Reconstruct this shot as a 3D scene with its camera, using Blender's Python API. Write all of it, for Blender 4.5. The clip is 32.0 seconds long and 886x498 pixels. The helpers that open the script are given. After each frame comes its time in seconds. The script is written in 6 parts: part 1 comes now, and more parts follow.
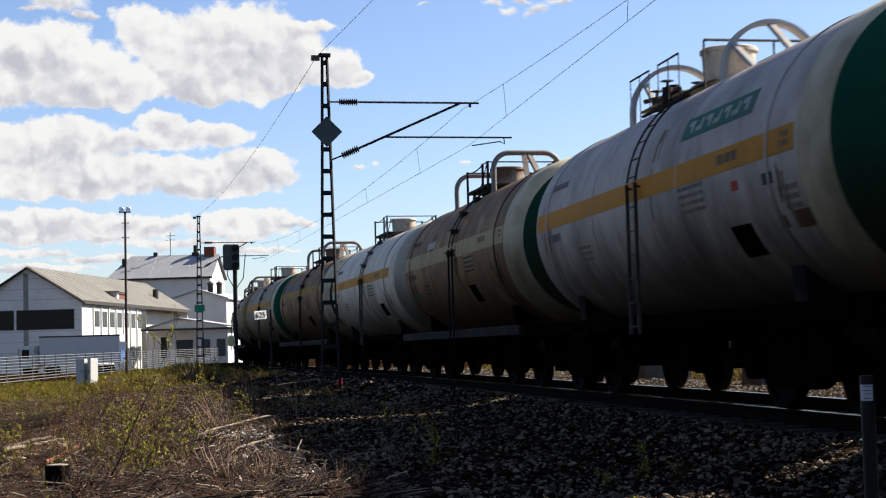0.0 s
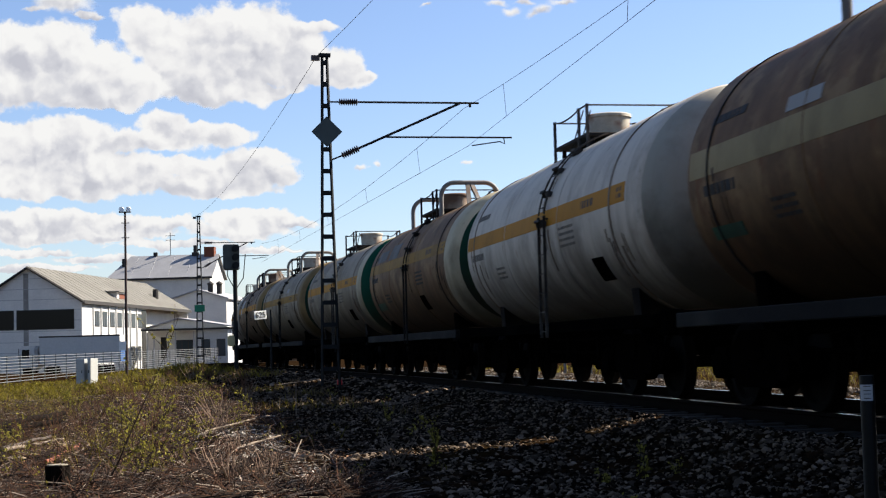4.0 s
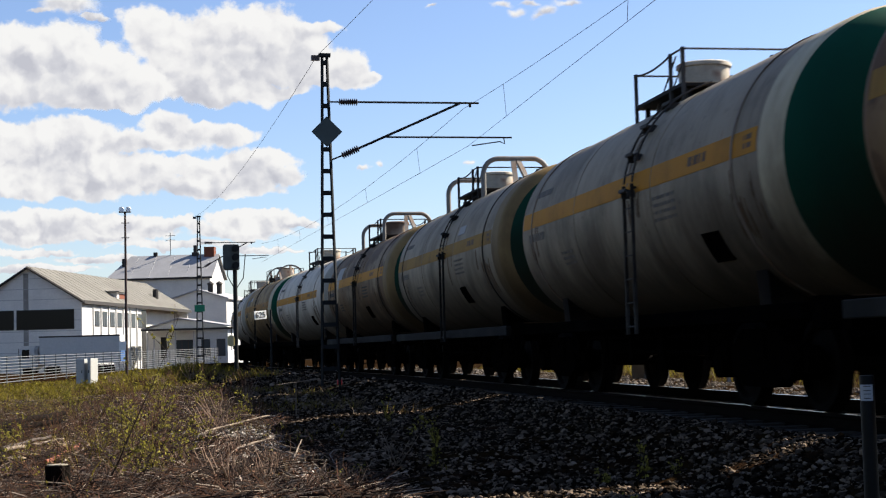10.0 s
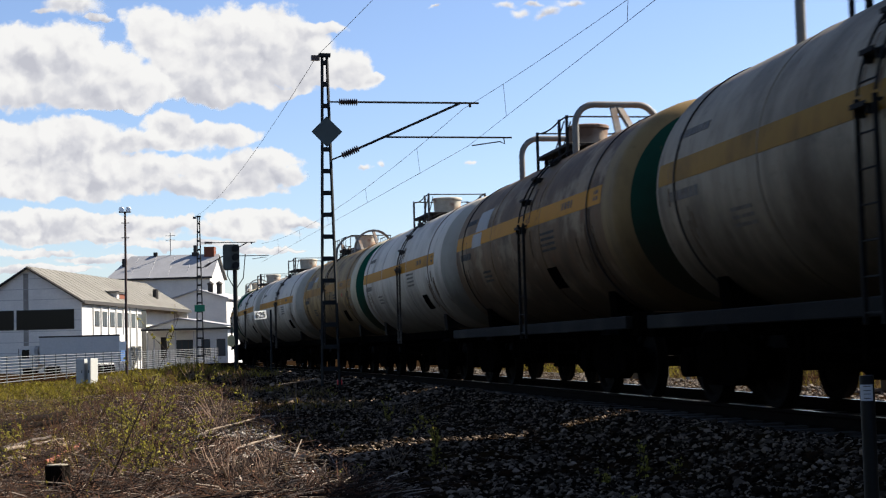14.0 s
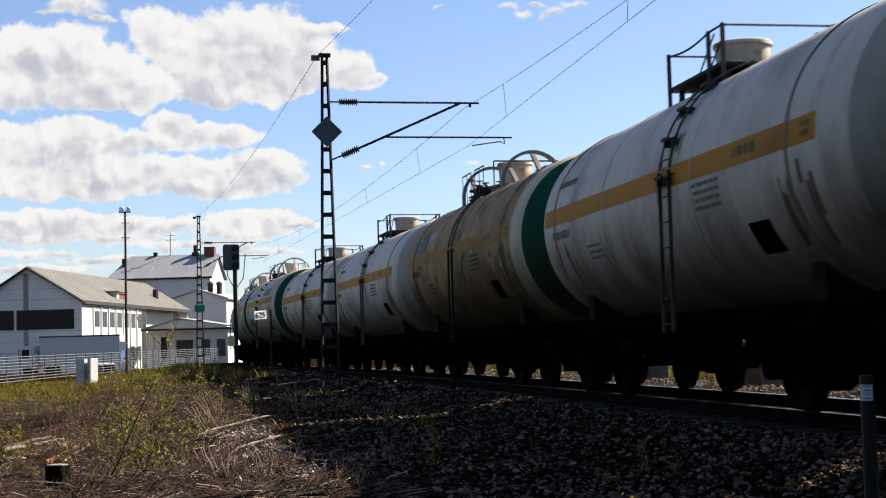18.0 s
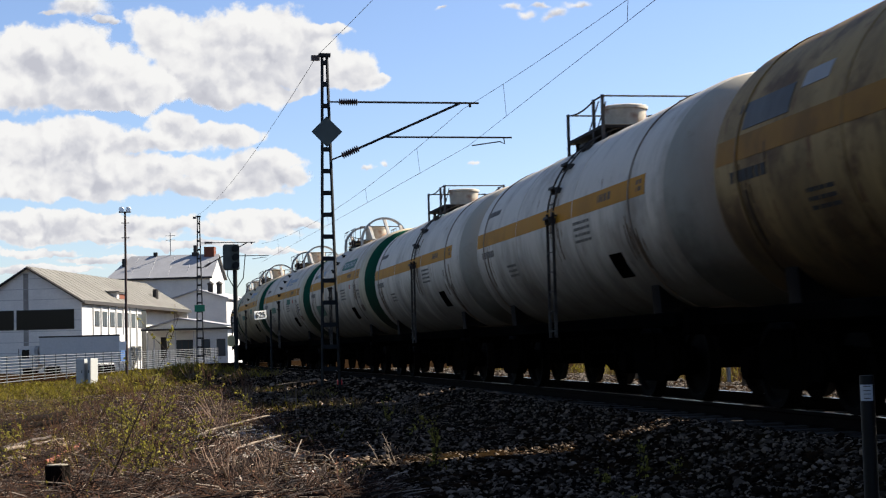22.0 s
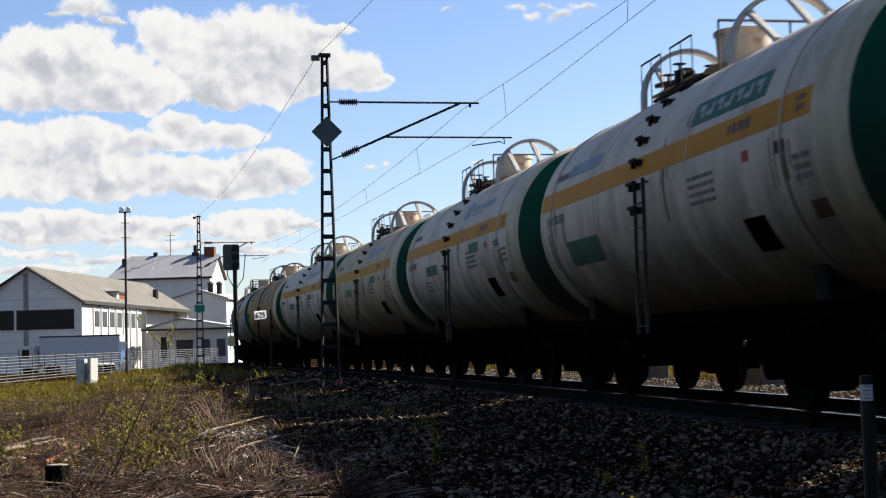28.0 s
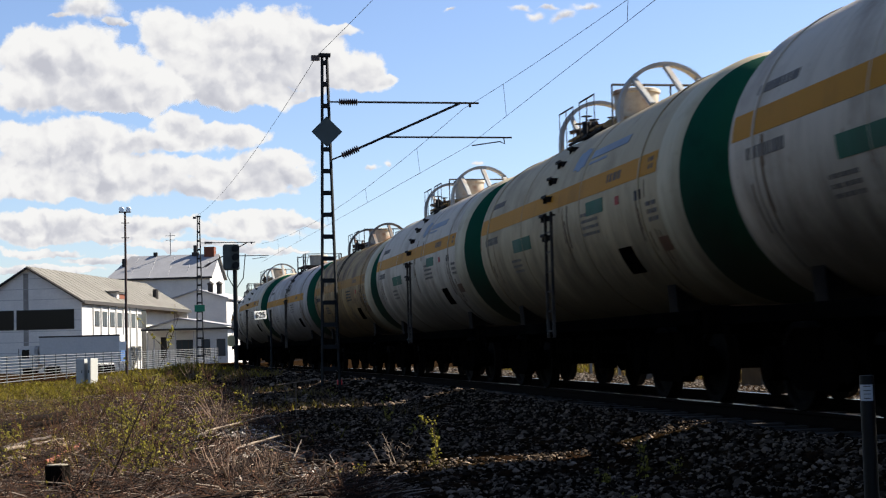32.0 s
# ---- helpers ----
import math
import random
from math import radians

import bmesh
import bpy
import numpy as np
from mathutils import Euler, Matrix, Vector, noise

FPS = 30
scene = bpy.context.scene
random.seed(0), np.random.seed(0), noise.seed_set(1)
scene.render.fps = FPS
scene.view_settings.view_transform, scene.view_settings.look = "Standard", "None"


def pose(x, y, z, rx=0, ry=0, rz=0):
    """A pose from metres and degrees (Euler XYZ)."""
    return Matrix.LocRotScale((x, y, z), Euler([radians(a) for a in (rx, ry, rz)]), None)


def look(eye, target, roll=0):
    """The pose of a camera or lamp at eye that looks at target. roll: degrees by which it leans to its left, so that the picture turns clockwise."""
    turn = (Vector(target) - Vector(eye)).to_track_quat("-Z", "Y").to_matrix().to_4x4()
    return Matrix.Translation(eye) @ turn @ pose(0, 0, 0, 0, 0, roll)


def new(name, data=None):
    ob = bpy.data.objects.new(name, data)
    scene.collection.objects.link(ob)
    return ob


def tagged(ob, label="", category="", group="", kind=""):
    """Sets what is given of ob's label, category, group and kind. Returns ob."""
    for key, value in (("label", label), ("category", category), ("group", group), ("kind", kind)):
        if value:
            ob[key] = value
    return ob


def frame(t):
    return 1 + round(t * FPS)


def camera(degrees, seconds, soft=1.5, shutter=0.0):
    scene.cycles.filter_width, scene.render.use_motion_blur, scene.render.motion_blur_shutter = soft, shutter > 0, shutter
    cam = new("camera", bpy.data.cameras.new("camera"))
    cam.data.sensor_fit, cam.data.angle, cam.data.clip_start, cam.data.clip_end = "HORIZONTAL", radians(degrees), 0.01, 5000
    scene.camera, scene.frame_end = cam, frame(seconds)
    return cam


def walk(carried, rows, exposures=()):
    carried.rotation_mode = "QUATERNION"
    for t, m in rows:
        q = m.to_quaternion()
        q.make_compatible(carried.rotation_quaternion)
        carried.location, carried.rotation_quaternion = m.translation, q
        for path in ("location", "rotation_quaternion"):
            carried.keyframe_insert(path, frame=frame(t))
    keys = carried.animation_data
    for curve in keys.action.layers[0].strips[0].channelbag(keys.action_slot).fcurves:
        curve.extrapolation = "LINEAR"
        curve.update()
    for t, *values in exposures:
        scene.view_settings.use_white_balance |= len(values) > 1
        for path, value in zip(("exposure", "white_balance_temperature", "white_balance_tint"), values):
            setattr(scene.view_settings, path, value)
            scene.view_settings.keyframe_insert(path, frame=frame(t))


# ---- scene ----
FOCAL = 2627.3                      # focal length in units of a 1568-wide picture
EYE = Vector((0.0, 0.0, 0.763))     # z = 0 is the top of the rails
YAW, PITCH, ROLL = 0.1573, 0.0666, -0.0257
cam = camera(2 * math.degrees(math.atan(784 / FOCAL)), 32.0, soft=1.2, shutter=0.5)
FORWARD = Vector((math.sin(YAW) * math.cos(PITCH), math.cos(YAW) * math.cos(PITCH), math.sin(PITCH)))
CAM_POSE = look(EYE, EYE + FORWARD * 10, math.degrees(ROLL))
walk(cam, [(0, CAM_POSE), (32.0, CAM_POSE)])

# ---- world, sun, exposure ----
SUN_AZ, SUN_EL = math.radians(74.0), math.radians(38.5)   # clockwise from +y
SUN_DIR = Vector((math.sin(SUN_AZ) * math.cos(SUN_EL), math.cos(SUN_AZ) * math.cos(SUN_EL), math.sin(SUN_EL)))
world = bpy.data.worlds.new("sky")
scene.world = world
world.use_nodes = True
wn = world.node_tree
sky = wn.nodes.new("ShaderNodeTexSky")
sky.sky_type = "NISHITA"
sky.sun_disc = False
sky.sun_elevation, sky.sun_rotation = SUN_EL, SUN_AZ
sky.air_density, sky.dust_density, sky.ozone_density = 1.0, 0.5, 1.5
tint = wn.nodes.new("ShaderNodeMixRGB")          # clear northern spring air
tint.blend_type = "MULTIPLY"
tint.inputs["Fac"].default_value = 1.0
tint.inputs["Color2"].default_value = (0.90, 0.935, 1.105, 1)
wn.links.new(sky.outputs[0], tint.inputs["Color1"])
wn.links.new(tint.outputs[0], wn.nodes["Background"].inputs[0])
wn.nodes["Background"].inputs[1].default_value = 0.05
sun_data = bpy.data.lights.new("sun", "SUN")
sun_data.energy, sun_data.angle, sun_data.color = 5.0, math.radians(0.53), (1.0, 0.93, 0.82)
sun = new("sun", sun_data)
sun.matrix_world = look(SUN_DIR * 200, (0, 0, 0))
scene.view_settings.exposure = 1.62

# ---- materials ----
MATS = {}


def mat(name, color, rough=0.7, metal=0.0, spread=0.18, scale=4.0, fine=40.0, bump=0.15, island=0.0, objvar=0.0, second=None, amount=0.5, coat=0.0, transl=0.0, spec=0.25, skew=1.0, top=None):
    """A surface with colour variation at two scales, fine relief, and an optional second colour in blotches."""
    if name in MATS:
        return MATS[name]
    m = bpy.data.materials.new(name)
    m.use_nodes = True
    nt = m.node_tree
    n, lk = nt.nodes, nt.links
    b = n["Principled BSDF"]
    tc = n.new("ShaderNodeTexCoord")
    n1, n2 = n.new("ShaderNodeTexNoise"), n.new("ShaderNodeTexNoise")
    n1.inputs["Scale"].default_value, n2.inputs["Scale"].default_value = scale, fine
    n1.inputs["Detail"].default_value, n2.inputs["Detail"].default_value = 5, 3
    lk.new(tc.outputs["Object"], n1.inputs["Vector"])
    lk.new(tc.outputs["Object"], n2.inputs["Vector"])
    dark, light = [max(0, c * (1 - spread)) for c in color], [min(1, c * (1 + spread)) for c in color]
    r1 = n.new("ShaderNodeValToRGB")
    r1.color_ramp.elements[0].position, r1.color_ramp.elements[1].position = 0.3, 0.7
    r1.color_ramp.elements[0].color, r1.color_ramp.elements[1].color = (*dark, 1), (*light, 1)
    lk.new(n1.outputs["Fac"], r1.inputs["Fac"])
    out = r1.outputs["Color"]
    if second:
        r2 = n.new("ShaderNodeValToRGB")
        r2.color_ramp.elements[0].position, r2.color_ramp.elements[1].position = 1 - amount - 0.08, 1 - amount + 0.1
        n3 = n.new("ShaderNodeTexNoise")
        n3.inputs["Scale"].default_value, n3.inputs["Detail"].default_value = scale * 0.45, 7
        lk.new(tc.outputs["Object"], n3.inputs["Vector"])
        lk.new(n3.outputs["Fac"], r2.inputs["Fac"])
        mx = n.new("ShaderNodeMixRGB")
        lk.new(r2.outputs["Color"], mx.inputs["Fac"])
        lk.new(out, mx.inputs["Color1"])
        mx.inputs["Color2"].default_value = (*second, 1)
        out = mx.outputs["Color"]
    mul = n.new("ShaderNodeMixRGB")
    mul.blend_type = "MULTIPLY"
    mul.inputs["Fac"].default_value = 0.35
    lk.new(out, mul.inputs["Color1"])
    lk.new(n2.outputs["Color"], mul.inputs["Color2"])
    hs = n.new("ShaderNodeHueSaturation")
    hs.inputs["Value"].default_value = 1.2
    bw = n.new("ShaderNodeRGBToBW")
    lk.new(n2.outputs["Color"], bw.inputs[0])
    lk.new(bw.outputs[0], mul.inputs["Color2"])
    lk.new(mul.outputs["Color"], hs.inputs["Color"])
    out = hs.outputs["Color"]
    if island or objvar:
        src = n.new("ShaderNodeNewGeometry").outputs["Random Per Island"] if island else n.new("ShaderNodeObjectInfo").outputs["Random"]
        mr = n.new("ShaderNodeMapRange")
        k = island or objvar
        mr.inputs["To Min"].default_value, mr.inputs["To Max"].default_value = 1.2 * (1 - k), 1.2 * (1 + k)
        if top:
            mr.inputs["To Max"].default_value = top
        pw = n.new("ShaderNodeMath")
        pw.operation = "POWER"
        pw.inputs[1].default_value = skew
        lk.new(src, pw.inputs[0])
        lk.new(pw.outputs[0], mr.inputs["Value"])
        lk.new(mr.outputs["Result"], hs.inputs["Value"])
    lk.new(out, b.inputs["Base Color"])
    b.inputs["Roughness"].default_value, b.inputs["Metallic"].default_value = rough, metal
    b.inputs["Specular IOR Level"].default_value = spec
    if coat:
        b.inputs["Coat Weight"].default_value = coat
    if bump:
        bp = n.new("ShaderNodeBump")
        bp.inputs["Strength"].default_value, bp.inputs["Distance"].default_value = bump, 0.02
        lk.new(n2.outputs["Fac"], bp.inputs["Height"])
        lk.new(bp.outputs["Normal"], b.inputs["Normal"])
    if transl:
        tr = n.new("ShaderNodeBsdfTranslucent")
        lk.new(out, tr.inputs["Color"])
        ms = n.new("ShaderNodeMixShader")
        ms.inputs["Fac"].default_value = transl
        lk.new(b.outputs[0], ms.inputs[1])
        lk.new(tr.outputs[0], ms.inputs[2])
        lk.new(ms.outputs[0], n["Material Output"].inputs["Surface"])
    MATS[name] = m
    return m


def tank_paint(name, color, grime=(0.10, 0.075, 0.05), amount=0.35, rust=0.1, rough=0.6, grime_shade=0.85, spec=0.08, patch=None):
    """Weathered paint: clouding, streaks that run down the tank, rust blotches, soot towards both scales, low grime
    with painted shade.
    """
    if name in MATS:
        return MATS[name]
    m = bpy.data.materials.new(name)
    m.use_nodes = True
    nt = m.node_tree
    n, lk = nt.nodes, nt.links
    b = n["Principled BSDF"]
    tc, oi = n.new("ShaderNodeTexCoord"), n.new("ShaderNodeObjectInfo")
    off = n.new("ShaderNodeVectorMath")
    off.operation = "ADD"
    sc = n.new("ShaderNodeVectorMath")
    sc.operation = "SCALE"
    sc.inputs[0].default_value, = [(37.0, 53.0, 11.0)]
    lk.new(oi.outputs["Random"], sc.inputs["Scale"])
    lk.new(tc.outputs["Object"], off.inputs[0])
    lk.new(sc.outputs[0], off.inputs[1])

    def noise_of(scale, stretch, detail, lo, hi):
        mp = n.new("ShaderNodeMapping")
        mp.inputs["Scale"].default_value = stretch
        lk.new(off.outputs[0], mp.inputs["Vector"])
        t = n.new("ShaderNodeTexNoise")
        t.inputs["Scale"].default_value, t.inputs["Detail"].default_value, t.inputs["Roughness"].default_value = scale, detail, 0.62
        lk.new(mp.outputs[0], t.inputs["Vector"])
        r = n.new("ShaderNodeMapRange")
        r.inputs["From Min"].default_value, r.inputs["From Max"].default_value = lo, hi
        lk.new(t.outputs["Fac"], r.inputs["Value"])
        return r.outputs["Result"], t.outputs["Fac"]

    cloud, _ = noise_of(0.8, (1, 1, 1), 8, 0.58 - 0.3 * amount, 0.74 - 0.3 * amount)
    streak, _ = noise_of(1.0, (0.8, 1.7, 0.5), 9, 0.56 - 0.22 * amount, 0.78 - 0.22 * amount)
    spots, _ = noise_of(3.4, (1, 1.2, 0.55), 8, 0.72 - 0.2 * rust, 0.80 - 0.2 * rust)
    runs, _ = noise_of(1.0, (1.2, 8.5, 0.45), 6, 0.60 - 0.2 * amount, 0.82 - 0.2 * amount)
    scuff, _ = noise_of(6.5, (1, 0.8, 1), 7, 0.66 - 0.16 * amount, 0.78 - 0.16 * amount)
    _, grain = noise_of(30, (1, 1, 1), 3, 0, 1)

    def mix(fac, c1, c2, k):
        f = n.new("ShaderNodeMath")
        f.operation = "MULTIPLY"
        f.inputs[1].default_value = k
        lk.new(fac, f.inputs[0])
        x = n.new("ShaderNodeMixRGB")
        lk.new(f.outputs[0], x.inputs["Fac"])
        if isinstance(c1, tuple):
            x.inputs["Color1"].default_value = (*c1, 1)
        else:
            lk.new(c1, x.inputs["Color1"])
        x.inputs["Color2"].default_value = (*c2, 1)
        return x.outputs["Color"]

    c = mix(cloud, color, tuple(v * 0.5 + g * 0.3 for v, g in zip(color, grime)), 0.8)
    if patch:
        area, _ = noise_of(1.5, (1, 0.8, 0.9), 10, 0.50, 0.60)
        c = mix(area, c, patch, 0.85)
    c = mix(streak, c, grime, 0.12 + 0.65 * amount)
    c = mix(runs, c, tuple(g * 0.8 for g in grime), 0.05 + 0.35 * amount)
    c = mix(scuff, c, tuple(g * 0.45 for g in grime), 0.06 + 0.55 * amount)
    c = mix(spots, c, (0.14, 0.05, 0.016), 0.75)
    if grime_shade:
        # brown dust and mud off the wheels, plus painted flank shade; uneven upper edge
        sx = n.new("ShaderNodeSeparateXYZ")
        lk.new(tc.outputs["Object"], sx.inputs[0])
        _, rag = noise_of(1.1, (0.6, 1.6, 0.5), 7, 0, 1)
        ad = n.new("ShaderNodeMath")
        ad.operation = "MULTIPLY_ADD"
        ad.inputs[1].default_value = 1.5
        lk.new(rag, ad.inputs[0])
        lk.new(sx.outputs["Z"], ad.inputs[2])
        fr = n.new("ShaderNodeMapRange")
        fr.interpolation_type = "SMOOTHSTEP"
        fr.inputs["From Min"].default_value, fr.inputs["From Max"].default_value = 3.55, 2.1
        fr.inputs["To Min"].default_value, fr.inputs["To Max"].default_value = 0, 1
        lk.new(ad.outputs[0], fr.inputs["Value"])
        c = mix(fr.outputs["Result"], c, (0.020, 0.013, 0.008), grime_shade)
    lk.new(c, b.inputs["Base Color"])
    b.inputs["Roughness"].default_value = rough
    b.inputs["Specular IOR Level"].default_value = spec
    bp = n.new("ShaderNodeBump")
    bp.inputs["Strength"].default_value, bp.inputs["Distance"].default_value = 0.08, 0.01
    lk.new(grain, bp.inputs["Height"])
    lk.new(bp.outputs["Normal"], b.inputs["Normal"])
    MATS[name] = m
    return m


# ---- mesh helpers ----
def part(name, bm, material, parent=None, label="", smooth=False):
    """Links a bmesh as one mesh object, under a thing or a part."""
    me = bpy.data.meshes.new(name)
    bmesh.ops.recalc_face_normals(bm, faces=bm.faces[:])
    bm.to_mesh(me)
    bm.free()
    me.materials.append(material)
    if smooth:
        me.polygons.foreach_set("use_smooth", [True] * len(me.polygons))
    ob = new(name, me)
    ob.parent = parent
    if label:
        ob["label"] = label
    return ob


def thing(name, m, label, category, group="", kind=""):
    ob = new(name)
    ob.empty_display_size = 0.3
    ob.matrix_basis = m
    return tagged(ob, label, category, group, kind)


def box(bm, x0, x1, y0, y1, z0, z1, m=None):
    mm = Matrix.Translation(((x0 + x1) / 2, (y0 + y1) / 2, (z0 + z1) / 2)) @ Matrix.Diagonal((x1 - x0, y1 - y0, z1 - z0, 1))
    bmesh.ops.create_cube(bm, size=1, matrix=(m @ mm) if m else mm)
    return bm


def bevel(bm, w, seg=1):
    bmesh.ops.bevel(bm, geom=bm.edges[:], offset=w, segments=seg, affect="EDGES", clamp_overlap=True)
    return bm


def rod(bm, a, b, r, seg=8, r2=None):
    a, b = Vector(a), Vector(b)
    d = b - a
    q = d.to_track_quat("Z", "Y").to_matrix().to_4x4()
    bmesh.ops.create_cone(bm, cap_ends=True, segments=seg, radius1=r, radius2=r if r2 is None else r2, depth=d.length, matrix=Matrix.Translation((a + b) / 2) @ q)
    return bm


def tube(bm, pts, r, seg=8):
    """A pipe along a polyline; r may be a list."""
    pts = [Vector(p) for p in pts]
    rings = []
    for i, p in enumerate(pts):
        d = (pts[min(i + 1, len(pts) - 1)] - pts[max(i - 1, 0)]).normalized()
        if i == 0:
            up = Vector((0, 0, 1)) if abs(d.z) < 0.95 else Vector((1, 0, 0))
            s = d.cross(up).normalized()
        else:
            s = (s - d * s.dot(d)).normalized()
        u = s.cross(d)
        rr = r[i] if isinstance(r, list) else r
        rings.append([bm.verts.new(p + (s * math.cos(a) + u * math.sin(a)) * rr) for a in (2 * math.pi * k / seg for k in range(seg))])
    for i in range(len(rings) - 1):
        for k in range(seg):
            bm.faces.new((rings[i][k], rings[i][(k + 1) % seg], rings[i + 1][(k + 1) % seg], rings[i + 1][k]))
    bm.faces.new(rings[0][::-1])
    bm.faces.new(rings[-1])
    return bm


def lathe(bm, prof, seg=48, axis="y", centre=(0, 0, 0)):
    """prof: (radius, position along the axis)."""
    rings = []
    for r, h in prof:
        ring = []
        for k in range(seg):
            a = 2 * math.pi * k / seg
            c, s = r * math.cos(a), r * math.sin(a)
            v = (c, h, s) if axis == "y" else (c, s, h) if axis == "z" else (h, c, s)
            ring.append(bm.verts.new(Vector(v) + Vector(centre)))
        rings.append(ring)
    for i in range(len(rings) - 1):
        for k in range(seg):
            bm.faces.new((rings[i][k], rings[i][(k + 1) % seg], rings[i + 1][(k + 1) % seg], rings[i + 1][k]))
    bm.faces.new(rings[0][::-1])
    bm.faces.new(rings[-1])
    return bm


def quick(name, verts, faces, material, parent=None, label="", smooth=False):
    me = bpy.data.meshes.new(name)
    me.from_pydata(verts, [], faces)
    me.materials.append(material)
    if smooth:
        me.polygons.foreach_set("use_smooth", [True] * len(me.polygons))
    ob = new(name, me)
    ob.parent = parent
    if label:
        ob["label"] = label
    return ob


# ---- the line of the track ----
K = 1.04
ARC = np.arange(-300, 460, 0.5)


def _sig(s0):
    return 1 / (1 + np.exp(-np.clip((ARC - s0 * K) / (4 * K), -50, 50)))


_kap = (0.0014 + (0.0034 - 0.0014) * _sig(42.02) + (-0.0042 - 0.0034) * _sig(58.41)) / K
_i0 = int(np.searchsorted(ARC, 0))
HEAD = np.cumsum(_kap) * 0.5
HEAD -= HEAD[_i0]
TX, TY = np.cumsum(-np.sin(HEAD)) * 0.5, np.cumsum(np.cos(HEAD)) * 0.5
TX += 6.7945 * K - TX[_i0]
TY -= TY[_i0]


def along(s, lat=0.0, z=0.0):
    """A point of the line: metres along it, metres to its right, height over the rails."""
    h = float(np.interp(s, ARC, HEAD))
    g = 0.0012 * min(max(s, -20), 130)
    return Vector((float(np.interp(s, ARC, TX)) + lat * math.cos(h), float(np.interp(s, ARC, TY)) + lat * math.sin(h), z + g))


def turn(s):
    return math.degrees(float(np.interp(s, ARC, HEAD)))


def on_line(s, lat=0.0, z=0.0):
    p = along(s, lat, z)
    return pose(p.x, p.y, p.z, 0, 0, turn(s))


# ---- ground ----
_sel = (TY > -60) & (ARC < 140)


def smooth_step(a, b, v):
    t = np.clip((v - a) / (b - a), 0, 1)
    return t * t * (3 - 2 * t)


def bed_z(x, y):
    """Height of the graded ground: ballast bed, its shoulder, the brushy strip beside it, the yard."""
    x, y = np.asarray(x, float), np.asarray(y, float)
    tx = np.interp(y, TY[_sel], TX[_sel])
    lat = x - tx
    g = 0.0012 * np.clip(y, -20, 130)
    k_far = smooth_step(28, 60, y)
    low = -0.46 - 0.10 * smooth_step(40, 75, y) - 0.10 * smooth_step(-6.5, -11, lat)
    low = np.where(lat < 0, low, -0.45)
    bed = -0.10 + g + 0.05 * k_far
    inner, outer = 1.75 + 2.6 * k_far, 3.5 + 2.8 * k_far
    inner, outer = np.where(lat < 0, inner, 3.5), np.where(lat < 0, outer, 7.0)
    k = smooth_step(0, 1, (np.abs(lat) - inner) / (outer - inner))
    shelf = np.where(lat < 0, -0.29 - 0.13 * smooth_step(18, 11, y), -0.45)
    k2 = smooth_step(0, 1, (np.abs(lat) - outer - 0.8) / 2.4)
    z = bed * (1 - k) + (shelf * (1 - k2) + low * k2) * k
    crib = smooth_step(1.75, 1.3, np.abs(lat))
    z = z - 0.085 * crib
    far = smooth_step(110, 170, y)
    return z * (1 - far) + (-0.9) * far


_rng = np.random.default_rng(3)
WAVES = [(f, a, _rng.uniform(0, 6.28, 4)) for f, a in ((0.35, 0.10), (0.9, 0.06), (2.3, 0.035), (5.0, 0.015))]


def ground_z(x, y):
    """Height of the ground with its hummocks."""
    x, y = np.asarray(x, float), np.asarray(y, float)
    lat = x - np.interp(y, TY[_sel], TX[_sel])
    wild = smooth_step(4.0, 7.0, np.abs(lat)) * (np.abs(x) < 40) * (y < 110) * (y > 0)
    rise = 0.0
    for f, a, p in WAVES:
        rise = rise + a * (np.sin(x * f * 1.1 + p[0] + 1.3 * np.sin(y * f * 0.5 + p[1])) * np.cos(y * f * 0.8 + p[2]))
    return bed_z(x, y) + rise * (0.15 + 0.85 * wild) * (np.abs(x) < 60)


def ground():
    def axis(dense0, dense1, step, far):
        v = list(np.arange(dense0, dense1, step))
        d, a = step, dense1
        while a < far:
            v.append(a)
            d *= 1.25
            a += d
        v.append(far)
        d, a = step, dense0 - step
        while a > -far:
            v.insert(0, a)
            d *= 1.25
            a -= d
        v.insert(0, -far)
        return np.array(v)
    xs, ys = axis(-14, 13, 0.22, 4000), axis(9, 70, 0.28, 4000)
    gx, gy = np.meshgrid(xs, ys)
    z = ground_z(gx, gy)
    z = z + np.random.default_rng(4).normal(0, 0.012, z.shape) * (np.abs(gx) < 20)
    ny, nx = z.shape
    verts = np.stack([gx.ravel(), gy.ravel(), z.ravel()], 1)
    idx = np.arange(nx * ny).reshape(ny, nx)
    faces = np.stack([idx[:-1, :-1].ravel(), idx[:-1, 1:].ravel(), idx[1:, 1:].ravel(), idx[1:, :-1].ravel()], 1)
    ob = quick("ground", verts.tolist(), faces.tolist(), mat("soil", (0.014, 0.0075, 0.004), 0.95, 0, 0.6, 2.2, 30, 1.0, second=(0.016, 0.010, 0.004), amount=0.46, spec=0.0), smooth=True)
    tagged(ob, "brown earth with gravel, dry litter and thin spring grass", "ground", kind="structure")


ground()

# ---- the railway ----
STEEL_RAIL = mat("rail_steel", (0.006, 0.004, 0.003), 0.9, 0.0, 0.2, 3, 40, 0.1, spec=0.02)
RAIL_HEAD = mat("polished_rail_head", (0.30, 0.29, 0.28), 0.28, 1.0, 0.1, 3, 40, 0.05)
CONCRETE = mat("concrete", (0.085, 0.078, 0.066), 0.9, 0, 0.2, 3, 30, 0.3)


